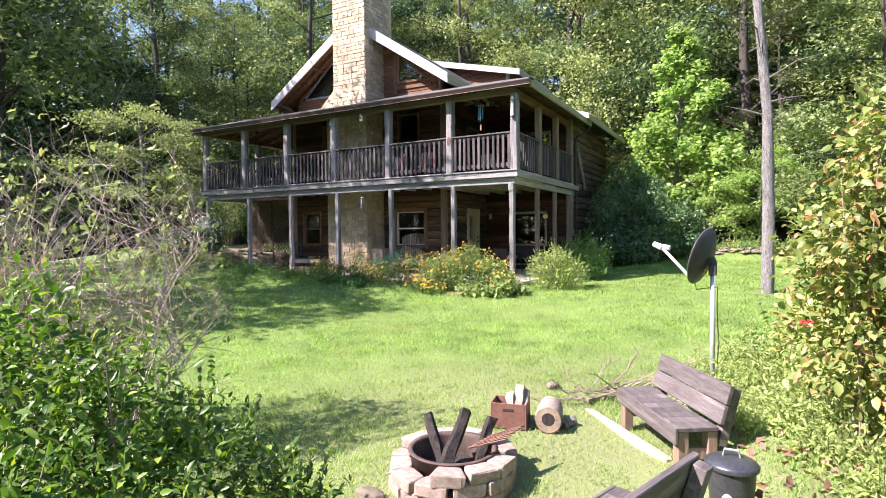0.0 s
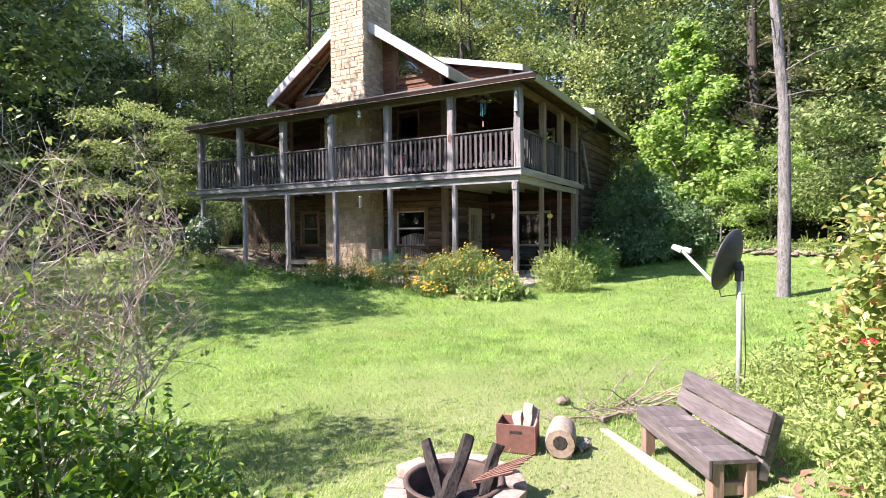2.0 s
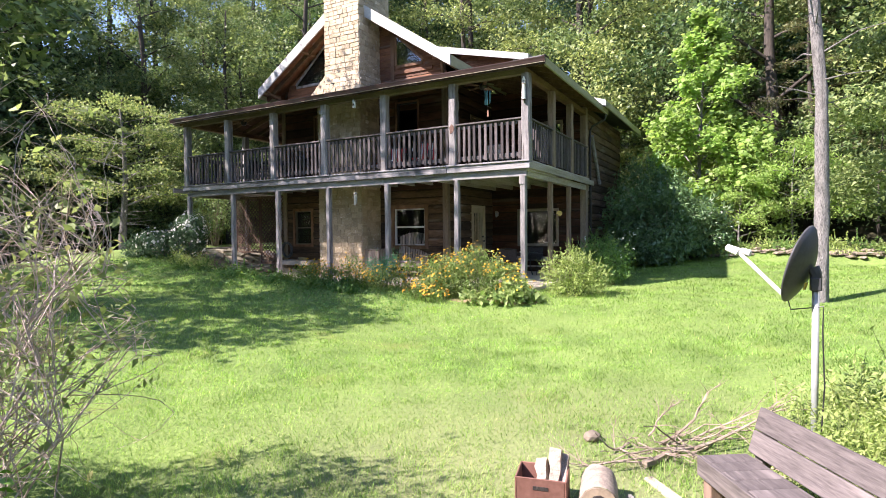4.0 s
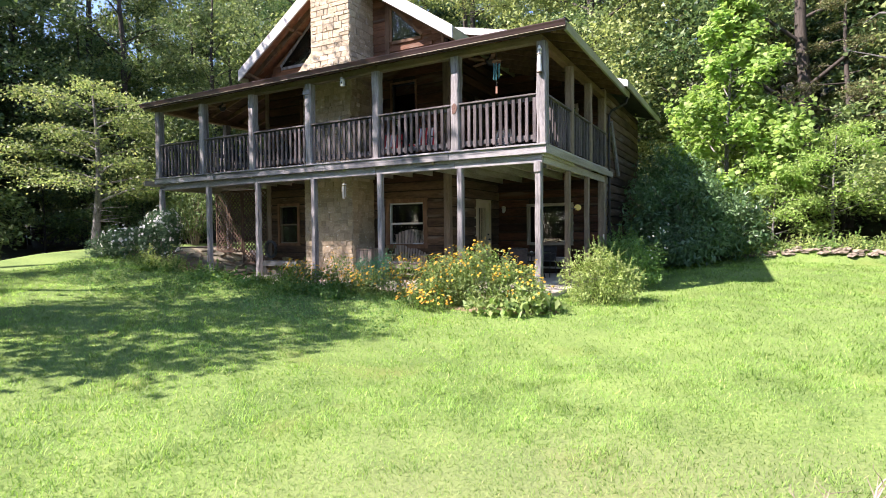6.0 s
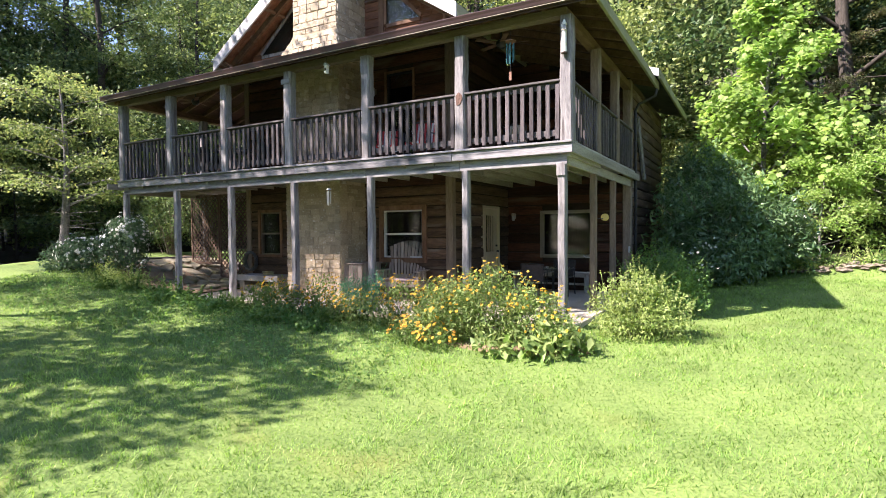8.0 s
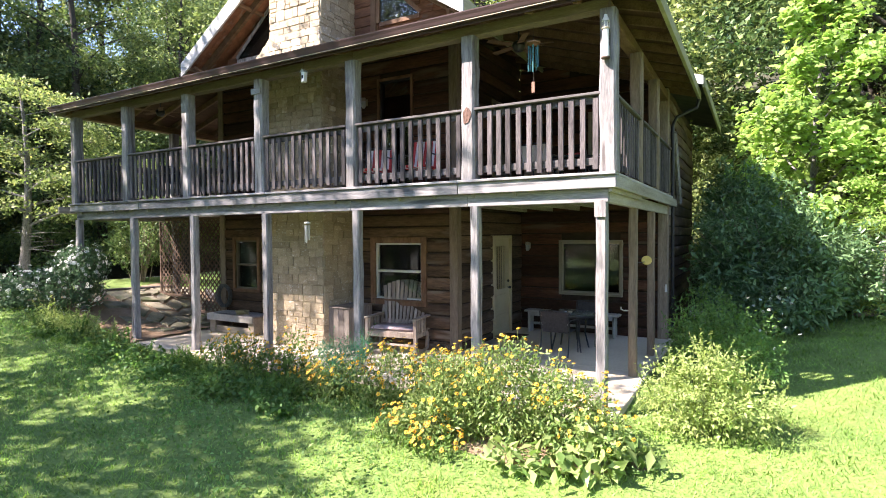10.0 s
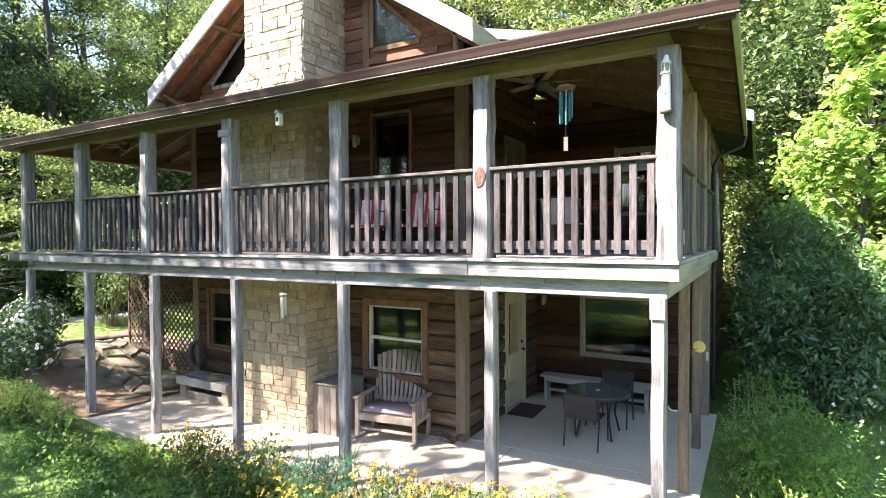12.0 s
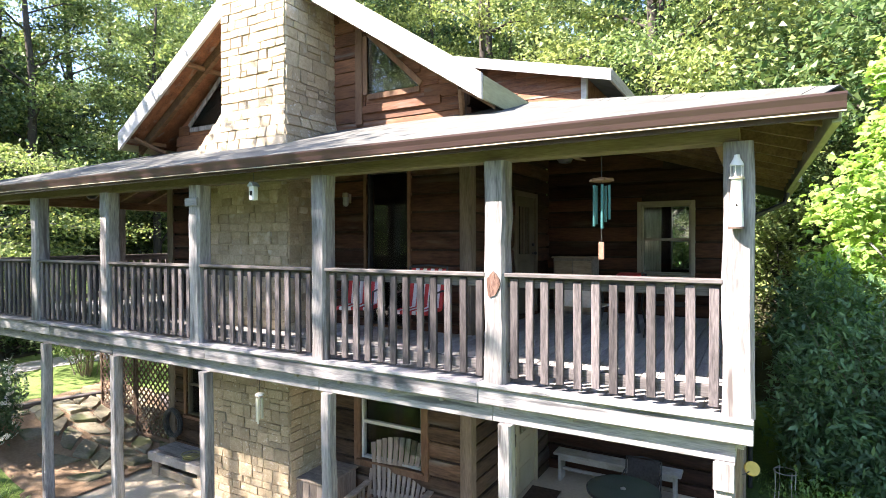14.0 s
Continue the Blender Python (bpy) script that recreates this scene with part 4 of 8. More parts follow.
fade_ = nt_.nodes.new("ShaderNodeMapRange")
for key_, val_ in (("From Min", 3.4), ("From Max", 6.6), ("To Min", 0.8), ("To Max", 0.0)):
    fade_.inputs[key_].default_value = val_
nt_.links.new(sum_.outputs[0], fade_.inputs["Value"])
dry_ = nt_.nodes.new("ShaderNodeMix")
dry_.data_type = "RGBA"
dry_.inputs["B"].default_value = (0.17, 0.185, 0.085, 1)
was_ = nt_.nodes["Principled BSDF"].inputs["Base Color"].links[0].from_socket
nt_.links.new(fade_.outputs["Result"], dry_.inputs["Factor"]), nt_.links.new(was_, dry_.inputs["A"])
nt_.links.new(dry_.outputs["Result"], nt_.nodes["Principled BSDF"].inputs["Base Color"])
M["woods_floor"] = material("woods_floor", (0.024, 0.026, 0.012), (0.065, 0.062, 0.030), 1.5, rough=0.95, bump=0.5, fine=20, fine_mix=0.5, vary=0.0)
xs = np.concatenate([np.linspace(-90, -24, 24)[:-1], np.linspace(-24, 14, 153)[:-1], np.linspace(14, 80, 24)])
yz = np.concatenate([np.linspace(-70, -20, 16)[:-1], np.linspace(-20, 16, 145)[:-1], np.linspace(16, 90, 30)])
gx, gy = np.meshgrid(xs, yz)
gh = ground_height(gx, gy)
under = (gx > -9.35) & (gx < 0.0) & (gy > 0.0) & (gy < 10.2)
gh = np.where(under, np.minimum(gh, -0.12), gh)
nx, ny = len(xs), len(yz)
idx = np.arange(nx * ny).reshape(ny, nx)
faces = np.stack([idx[:-1, :-1], idx[:-1, 1:], idx[1:, 1:], idx[1:, :-1]], -1).reshape(-1, 4)
me = quick_mesh("ground", np.stack([gx, gy, gh], -1).reshape(-1, 3), faces, M["lawn"])
me.materials.append(M["woods_floor"])
cxy = np.stack([gx, gy], -1).reshape(-1, 2)[faces].mean(1)
wood = (cxy[:, 1] > 11.5 + 0.5 * np.sin(cxy[:, 0])) | (cxy[:, 0] > 10.5 + 0.8 * np.sin(cxy[:, 1] * 0.7) + 0.4 * np.sin(cxy[:, 1] * 1.9)) | (cxy[:, 0] < -21) | ((cxy[:, 1] > 7.6) & (cxy[:, 0] > 1))
me.polygons.foreach_set("material_index", wood.astype(np.int32))
me.polygons.foreach_set("use_smooth", [True] * len(me.polygons))
tagged(new("ground", me), "sunlit mown lawn sloping from the cabin, bare woodland floor beyond", "lawn", kind="structure")

patio = thing("patio", (0, 0, 0), "pale worn concrete patio under the deck", "patio", kind="structure")
for x0, x1, y0, y1 in ((-9.45, -5.6, -0.12, 2.2), (-5.59, -2.42, -0.12, 2.2), (-2.41, 0.10, -0.14, 2.2), (-3.3, 0.10, 2.21, 5.3)):
    part("slab", box(x0, x1, y0, y1, -0.25, PATIO, 0.008), M["concrete"], patio)


# gravel drive beyond the lawn
M["gravel"] = material("grey_gravel", (0.22, 0.215, 0.205), (0.42, 0.41, 0.39), 2.0, rough=0.95, bump=0.5, fine=60, fine_mix=0.6, vary=0.0)
du, dv = np.meshgrid(np.linspace(0, 1, 30), np.linspace(-1, 1, 6))
gdx = -20.0 + 3.6 * du + 1.2 * dv
gdy = -3.5 + 9.5 * du - 0.45 * dv
idx = np.arange(180).reshape(6, 30)
faces = np.stack([idx[:-1, :-1], idx[:-1, 1:], idx[1:, 1:], idx[1:, :-1]], -1).reshape(-1, 4)
tagged(new("driveway", quick_mesh("driveway", np.stack([gdx, gdy, ground_height(gdx, gdy) + 0.05 - 0.03 * np.abs(dv) ** 3], -1).reshape(-1, 3), faces, M["gravel"])), "pale grey gravel drive beyond the lawn", "driveway", kind="structure")


# ---- trees and woods ----
M["bark"] = material("tree_bark", (0.062, 0.061, 0.058), (0.34, 0.325, 0.305), 3.5, (7, 7, 1.6), 0.95, 1.0, 14, 0.6, 0.15, bump_dist=0.05)
M["bark_dark"] = material("dark_tree_bark", (0.03, 0.026, 0.022), (0.085, 0.073, 0.06), 3, (5, 5, 0.8), 0.95, 0.8, 18, 0.5, 0.2, bump_dist=0.03)
M["leaf_wood"] = leaf_material("woodland_leaf", (0.044, 0.092, 0.036), (0.205, 0.285, 0.108), glow=0.29, gloss=0.22, tint=0.35)
M["leaf_light"] = leaf_material("light_woodland_leaf", (0.080, 0.132, 0.044), (0.285, 0.345, 0.128), glow=0.29, gloss=0.22, tint=0.3)
M["leaf_dark"] = leaf_material("dark_woodland_leaf", (0.046, 0.090, 0.038), (0.215, 0.280, 0.112), glow=0.29, gloss=0.22, tint=0.35)
M["leaf_deep"] = leaf_material("deep_woodland_leaf", (0.022, 0.056, 0.030), (0.080, 0.140, 0.070), glow=0.28, tint=0.35)
M["leaf_hemlock"] = leaf_material("hemlock_needle_spray", (0.060, 0.085, 0.032), (0.155, 0.165, 0.070), (0.20, 0.14, 0.07), 0.15, glow=0.2)


def lobed_leaves(centres, outward, size, rng, droop=0.3, spread=0.8):
    """Broad leaves with five lobes, a fan of twelve triangles each."""
    n = len(centres)
    axis = unit(outward + spread * rng.normal(size=(n, 3)) + np.array([0, 0, -droop]))
    nrm = unit(np.array([0, 0, 1.0]) + 0.5 * rng.normal(size=(n, 3)) + 0.45 * outward)
    side = unit(np.cross(axis, nrm))
    nrm = np.cross(side, axis)
    s = size * rng.uniform(0.55, 1.25, (n, 1))
    half = [(0, 0.60), (20, 0.40), (44, 0.56), (72, 0.37), (104, 0.50), (150, 0.36), (180, 0.22)]
    ring = half + [(360 - a, q) for a, q in half[-2:0:-1]]
    pts = [centres + 0.04 * nrm * s]
    for a, q in ring:
        t = radians(a)
        pts.append(centres + s * q * (axis * math.cos(t) + side * math.sin(t)) - nrm * s * 0.16 * q)
    v = np.stack(pts, 1).reshape(-1, 3)
    b = np.arange(n)[:, None] * 13
    return v, np.concatenate([b + [0, k + 1, (k + 1) % 12 + 1] for k in range(12)], 0)


def spray_points(g, sprays, per, thick):
    """Leaf places in drooping flattened sprays, each (centre, outward, reach): thick in the middle, thin at the rim."""
    c = np.array([q[0] for q in sprays])
    o = np.array([q[1] for q in sprays])
    rad = np.array([q[2] for q in sprays])
    share = rad ** 1.7
    pick = g.choice(len(sprays), per * len(sprays), p=share / share.sum())
    n = len(pick)
    a, q = g.uniform(0, 2 * math.pi, n), np.sqrt(g.uniform(0, 1, n)) * g.uniform(0.75, 1.12, n)
    lob = 1 + 0.22 * np.sin(3 * a + pick) + 0.15 * np.sin(5 * a + 2.1 * pick)
    u = o[pick] * np.array([1, 1, 0.35])
    w = np.stack([-u[:, 1], u[:, 0], np.zeros(n)], 1)
    x, y = 1.25 * q * lob * np.cos(a), 0.85 * q * lob * np.sin(a)
    r_ = rad[pick][:, None]
    pts = c[pick] + r_ * (u * x[:, None] + w * y[:, None])
    pts[:, 2] += rad[pick] * (thick * g.normal(size=n) - 0.30 * q * q + 0.08)
    return pts, unit(0.7 * (u * x[:, None] + w * y[:, None]) + 0.5 * o[pick])


def make_tree(name, at, height, trunk_r, crown_from, crown_r, mat, label, seed, discs=6, per=165, leaf=(0.142, 0.104), n_limbs=20, bark="bark_dark", lean=0.0, group="",
              rise=(0.1, 0.6), lobed=False, rz=0.0, taper=0.62, dead=0, size=(0.26, 0.44), thick=0.30, near=False):
    """A tapered, slightly bent trunk, limbs, side branches, and leaves in sprays that leave gaps between them."""
    r = random.Random(seed)
    g = np.random.default_rng(seed)
    tree = thing(name, at, label, "tree", group, rz=rz)
    bm = bmesh.new()
    bend = [Vector((lean * z + 0.12 * math.sin(z * 0.6 + seed), 0.12 * math.cos(z * 0.5 + seed * 2), z)) for z in [height * 0.93 * i / 8 for i in range(9)]]
    bend[0] = Vector((0, 0, -0.4))
    fine_line = [bend[i].lerp(bend[i + 1], j / 6) for i in range(8) for j in range(6)] + [bend[8]] if bark == "bark" and height > 10 else bend
    steps_ = len(fine_line) - 1
    add_tube(bm, fine_line, [trunk_r * (1.25 if i == 0 else 1.0 - 0.8 * i / steps_) for i in range(steps_ + 1)], 9 if fine_line is bend else 22)
    if fine_line is not bend:
        for v in bm.verts:
            a = math.atan2(v.co.y - 0.1, v.co.x)
            k = 1 + 0.15 * noise.noise(Vector((a * 4.0, a * 2.0, v.co.z * 1.6))) + r.uniform(-0.07, 0.07)
            c = min(fine_line, key=lambda p: abs(p.z - v.co.z))
            v.co.x, v.co.y = c.x + (v.co.x - c.x) * k, c.y + (v.co.y - c.y) * k
    sprays = []
    bl = bmesh.new()

    def along(f):
        i = min(7, int(f / 0.93 * 8))
        return bend[i].lerp(bend[i + 1], min(1.0, max(0.0, f / 0.93 * 8 - i)))
    for k in range(n_limbs):
        f = crown_from + (0.95 - crown_from) * (k + 0.5) / n_limbs
        p = along(f)
        a = k * 2.4 + r.uniform(-0.5, 0.5)
        reach = crown_r * (1.0 - taper * max(0, (f - crown_from) / (1 - crown_from)) ** 1.4) * r.uniform(0.65, 1.12)
        out = Vector((math.cos(a), math.sin(a), 0))
        tip = p + out * reach + Vector((0, 0, reach * r.uniform(*rise)))
        mid = p.lerp(tip, 0.5) + Vector((0, 0, reach * 0.1))
        limb_r = trunk_r * 0.38 * (1.1 - f)
        add_tube(bl, [p, mid, tip], [limb_r, limb_r * 0.6 + 0.008, 0.010], 5, caps=False)
        for q in range(discs):
            t = 0.38 + 0.62 * (q + 0.6) / discs
            base = p.lerp(mid, t * 2) if t < 0.5 else mid.lerp(tip, t * 2 - 1)
            turn_ = r.choice((-1, 1)) * r.uniform(0.3, 1.1)
            d = Vector((math.cos(a + turn_), math.sin(a + turn_), r.uniform(-0.05, 0.30)))
            c = base + d * reach * r.uniform(0.08, 0.34) * (1.25 - t)
            add_tube(bl, [base, c + Vector((0, 0, 0.03))], [0.012 + limb_r * 0.12, 0.005], 3, caps=False)
            sprays.append((tuple(c), tuple(unit(np.array(d))), max(0.3, reach * r.uniform(*size))))
    top = bend[-1]
    for q in range(5):
        sprays.append(((top.x + r.uniform(-0.3, 0.3) * crown_r * 0.5, top.y + r.uniform(-0.3, 0.3) * crown_r * 0.5, height * r.uniform(0.90, 1.0)),
                       (math.cos(q * 1.3), math.sin(q * 1.3), 0.3), crown_r * r.uniform(0.12, 0.22)))
    for k in range(dead):
        p = along(r.uniform(0.20, max(0.25, crown_from)))
        a, ln = r.uniform(0, 2 * math.pi), r.uniform(0.5, 1.6)
        d = Vector((math.cos(a), math.sin(a), r.uniform(-0.1, 0.35)))
        m_ = p + d * ln * 0.55 + Vector((0, 0, r.uniform(-0.05, 0.12)))
        add_tube(bl, [p, m_, p + d * ln + Vector((0, 0, r.uniform(-0.2, 0.1)))], [0.022, 0.013, 0.004], 5, caps=False)
        add_tube(bl, [m_, m_ + Vector((d.y, -d.x, 0.2)) * ln * 0.4], [0.010, 0.003], 4, caps=False)
    part("branchwork", bl, M[bark], tree, smooth=True)["kind"] = "stuff"
    part("trunk", bm, M[bark], tree, smooth=True)
    pts, out = spray_points(g, sprays, per, thick)
    v, f = lobed_leaves(pts, out, leaf[0], g) if lobed else (quad_leaves if near else tri_leaves)(pts, out, leaf[0], leaf[1], g)
    crown = new("crown", quick_mesh("crown", v, f, mat))
    crown.parent = tree
    return tree


kinds = [make_tree("forest_tree", (-3, 17, gz(-3, 17)), 17, 0.22, 0.14, 4.0, M["leaf_wood"], "tall broadleaf tree in the wooded hillside", 1, group="woodland trees"),
         make_tree("forest_tree", (4.5, 19, gz(4.5, 19)), 19, 0.26, 0.20, 4.4, M["leaf_light"], "tall pale-leaved broadleaf tree in the wooded hillside", 2, group="woodland trees"),
         make_tree("forest_tree", (-12, 16, gz(-12, 16)), 15, 0.2, 0.10, 3.8, M["leaf_deep"], "dark dense broadleaf tree in the wooded hillside", 3, group="woodland trees"),
         make_tree("forest_tree", (-26, 6, gz(-26, 6)), 19, 0.27, 0.16, 4.5, M["leaf_dark"], "tall dark tree in the shade beyond the drive", 9, group="woodland trees")]
shrub_kinds = [make_tree("understory_shrub", (7.9, 10, gz(7.9, 10)), 4.2, 0.05, 0.05, 1.9, M["leaf_wood"], "leafy understory shrub at the edge of the woods", 4, 4, 64, (0.14, 0.10), 15, group="understory shrubs"),
               make_tree("understory_shrub", (-14, 10.5, gz(-14, 10.5)), 3.6, 0.05, 0.05, 1.8, M["leaf_light"], "pale leafy understory shrub at the edge of the woods", 5, 4, 64, (0.14, 0.10), 15, group="understory shrubs")]
far_kinds = [make_tree("forest_tree", (-6 + 9 * k, 36, gz(-6 + 9 * k, 36)), 17 + k, 0.22, 0.14, 4.3, M[("leaf_wood", "leaf_light")[k]], "tall broadleaf tree far up the wooded hillside", 6 + k, 5, 90, (0.27, 0.20), 18, group="woodland trees") for k in range(2)]
r = random.Random(77)
spots = []


def try_spot(x, y, gap):
    if all((x - a) ** 2 + (y - b) ** 2 > gap * gap for a, b in spots):
        spots.append((x, y))
        return True
    return False


def low_gap(x, y):
    """Trees stand lower in one narrow stretch of the far wood, where the sky shows."""
    return 0.6 if 58.5 < math.degrees(math.atan2(2 - x, y + 8)) < 65.0 and math.hypot(2 - x, y + 8) > 24 else 1.0


for tries in range(900):
    x, y = r.uniform(-46, 34), r.uniform(12.5, 44)
    if x < -24:
        y = r.uniform(1, 44)
    if x > 9 + 0.21 * (y + 13) or y < -17 + 0.364 * (5 - x):
        continue
    if len(spots) < 64 and try_spot(x, y, 3.6):
        if y < 25 and -34 < x < 22:
            kind = r.choice((kinds[3], kinds[0], kinds[1]) if x < -15 else (kinds[2], kinds[0], kinds[1]) if x < 1 else (kinds[1],) if y > 20 else (kinds[1], kinds[0]))
        else:
            kind = r.choice((kinds[3], kinds[0])) if x < -20 else far_kinds[0] if x < 3 else r.choice(far_kinds)
        copy_thing(kind, pose(x, y, gz(x, y) - 0.2, 0, 0, r.uniform(0, 360)) @ Matrix.Scale(r.uniform(0.8, 1.2) * low_gap(x, y), 4))
for k, (x, y) in enumerate(((9.8, 13.5), (12.0, 16.5), (7.6, 18.0), (14.5, 13.0), (10.5, 20.5), (5.9, 22.5), (9.2, 25.0))):
    copy_thing(kinds[(1, 0, 2, 1, 1, 1, 1)[k]], pose(x, y, gz(x, y) - 0.2, 0, 0, 70 * k))
for k, (x, y) in enumerate(((-20.5, 9.0), (-23.5, 12.5), (-22.5, 5.5), (-26.0, 8.5), (-18.0, 12.5))):
    copy_thing(kinds[(1, 0, 1, 1, 1)[k]], pose(x, y, gz(x, y) - 0.2, 0, 0, 50 * k) @ Matrix.Scale(0.75 + 0.08 * k, 4))
# trees added to shade the wood behind the dogwood; the southern ones are unseen
for k in range(12):
    x, y = -28.5 - 3.4 * (k % 3) + r.uniform(-1, 1), -4 + 4.2 * (k // 3) + r.uniform(-1, 1)
    copy_thing(kinds[3] if y > 0 else far_kinds[0], pose(x, y, gz(x, y) - 0.3, 0, 0, r.uniform(0, 360)) @ Matrix.Scale(r.uniform(0.95, 1.2) * low_gap(x, y), 4))
for k in range(10):
    x, y = -38 + 1.8 * k + r.uniform(-1, 1), 13 + 1.25 * k + r.uniform(-1.5, 1.5)
    copy_thing(kinds[3] if k % 3 else kinds[0], pose(x, y, gz(x, y) - 0.3, 0, 0, r.uniform(0, 360)) @ Matrix.Scale(r.uniform(0.95, 1.2) * low_gap(x, y), 4))
n0 = len(spots)
for tries in range(900):
    x, y = r.uniform(-40, 26), r.uniform(11.5, 24)
    if x < -21:
        y = r.uniform(-6, 20)
    if x > 9 + 0.21 * (y + 13) or (x < -17 and y < 9):
        continue
    if len(spots) < n0 + 74 and try_spot(x, y, 1.9):
        copy_thing(r.choice(shrub_kinds), pose(x, y, gz(x, y) - 0.1, 0, 0, r.uniform(0, 360)) @ Matrix.Scale(r.uniform(0.75, 1.35), 4))


# shrubs added to hide pale ground and keep bright horizon out of window reflections
for k in range(30):
    x, y = -23 - 3.6 * (k % 4) + r.uniform(-1.5, 1.5), -21 + 4.1 * (k // 4) + r.uniform(-1.5, 1.5)
    copy_thing(shrub_kinds[k % 2], pose(x, y, gz(x, y) - 0.1, 0, 0, r.uniform(0, 360)) @ Matrix.Scale(r.uniform(1.0, 1.6), 4))

# ---- things in the yard ----
M["ring_stone"] = material("firepit_block", (0.20, 0.15, 0.122), (0.40, 0.32, 0.268), 2.2, (2.7, 1.75, 1.0), rough=0.9, bump=0.6, fine=14, vary=0.15, bump_dist=0.015)
M["rust"] = material("rusty_steel", (0.045, 0.032, 0.027), (0.13, 0.092, 0.075), 7, rough=0.8, bump=0.4, fine=50)
M["crate"] = material("brown_painted_crate", (0.12, 0.055, 0.04), (0.22, 0.11, 0.085), 5, rough=0.7, bump=0.2, fine=30)
M["char"] = material("charred_wood", (0.009, 0.008, 0.0075), (0.055, 0.046, 0.040), 6, (2, 2, 1), 0.9, 0.9, 25, 0.5, 0.3, bump_dist=0.02)
M["kindling"] = material("reddish_kindling_wood", (0.13, 0.065, 0.045), (0.27, 0.155, 0.11), 5, rough=0.85, bump=0.3)
M["split"] = material("split_firewood", (0.28, 0.20, 0.13), (0.48, 0.37, 0.25), 3, (1, 6, 6), 0.85, 0.4, 15, 0.5, 0.15)
M["bench"] = material("dark_stained_bench_wood", (0.054, 0.047, 0.046), (0.158, 0.138, 0.132), 2.5, (0.8, 8, 8), 0.7, 0.4, 14, 0.5, 0.15,
                      spots=((0.20, 0.175, 0.165), 0.58, 0.15))
M["bench_leg"] = material("brown_bench_leg_wood", (0.15, 0.10, 0.075), (0.28, 0.20, 0.15), 2.5, (6, 6, 0.8), 0.75, 0.4, 14, 0.5, 0.12)
M["bare_log"] = material("weathered_bare_log", (0.17, 0.135, 0.105), (0.43, 0.365, 0.295), 3, (6, 6, 6), 0.9, 0.7, 18, 0.5, 0.1, bump_dist=0.02)
M["pale_wood"] = material("pale_timber", (0.27, 0.222, 0.16), (0.43, 0.365, 0.275), 2, (0.7, 5, 5), 0.85, 0.4, 12, 0.5, 0.1)
M["galv"] = material("galvanised_steel", (0.25, 0.275, 0.265), (0.37, 0.395, 0.38), 5, rough=0.5, bump=0.1, fine=20, metal=0.25)
M["dish"] = material("dark_grey_dish_paint", (0.04, 0.042, 0.045), (0.075, 0.078, 0.082), 4, rough=0.45, bump=0.05)
M["dish_arm"] = material("white_grey_plastic", (0.60, 0.60, 0.58), (0.74, 0.74, 0.72), 6, rough=0.45, bump=0.05)
M["yellow"] = material("yellow_plastic", (0.60, 0.42, 0.08), (0.72, 0.52, 0.13), 6, rough=0.5, bump=0.05)
M["rock"] = material("field_stone", (0.125, 0.105, 0.078), (0.27, 0.228, 0.172), 4, rough=0.92, bump=0.7, fine=25, vary=0.2, bump_dist=0.02)
M["twig"] = material("dry_twig_bark", (0.17, 0.13, 0.10), (0.33, 0.275, 0.215), 8, rough=0.9, bump=0.3, fine=30, island=True, vary=0.25)
M["soil"] = material("bare_soil", (0.16, 0.105, 0.062), (0.30, 0.215, 0.14), 2.5, rough=0.97, bump=0.6, fine=22, vary=0.0, bump_dist=0.02)


def yard(d, l):
    """Ground plan of the lower yard: d metres up towards the cabin and l metres to the right of its lower end."""
    return 5.07 - 0.484 * d + 0.875 * l, -12.90 + 0.875 * d + 0.484 * l


def rough_rock(size, seed, sub=2, amount=0.25):
    bm = bmesh.new()
    bmesh.ops.create_icosphere(bm, subdivisions=sub, radius=0.5)
    for v in bm.verts:
        n = noise.noise(v.co * 2.2 + Vector((seed * 7.1, seed, 0)))
        v.co *= 1 + amount * n
        v.co.z = max(v.co.z, -0.32)
    bmesh.ops.scale(bm, vec=size, verts=bm.verts[:])
    return bm


# fire ring
px, py = yard(4.33, 0.06)
pit = thing("fire_pit", (px, py, gz(px, py) - 0.03), "round fire ring of tan blocks with a rusty steel liner", "fire pit")
pit.matrix_basis = pit.matrix_basis @ Matrix.Scale(0.955, 4)
r = random.Random(31)
block = []
for k in range(4):
    bm = bmesh.new()
    bmesh.ops.create_cube(bm, size=1.0)
    for v in bm.verts:
        v.co.x *= 1.0 if v.co.y < 0 else 0.72
    bmesh.ops.bevel(bm, geom=bm.edges[:], offset=0.13, segments=2, affect="EDGES", profile=0.6)
    for v in bm.verts:
        v.co += Vector((noise.noise(v.co * 3 + Vector((k * 5, 0, 0))), noise.noise(v.co * 3 + Vector((0, k * 5, 9))), noise.noise(v.co * 3 + Vector((4, 0, k * 5))))) * 0.05
    o = part("block", bm, M["ring_stone"], pit)
    block.append(o.data)
    bpy.data.objects.remove(o)
for c in range(3):
    n = 11
    for k in range(n):
        deg = math.degrees(2 * math.pi * (k + 0.5 * (c % 2)) / n) % 360
        if c == 2 and 188 < deg < 280:
            continue
        a = 2 * math.pi * (k + 0.5 * (c % 2) + r.uniform(-0.06, 0.06)) / n
        rad = 0.43 + r.uniform(-0.012, 0.015)
        shared("block", r.choice(block), pose(rad * math.cos(a), rad * math.sin(a), 0.05 + 0.093 * c, r.uniform(-3, 3), r.uniform(-3, 3), math.degrees(a) + 90)
               @ Matrix.Diagonal((0.272, 0.175, 0.100, 1)), pit)
bm = bmesh.new()
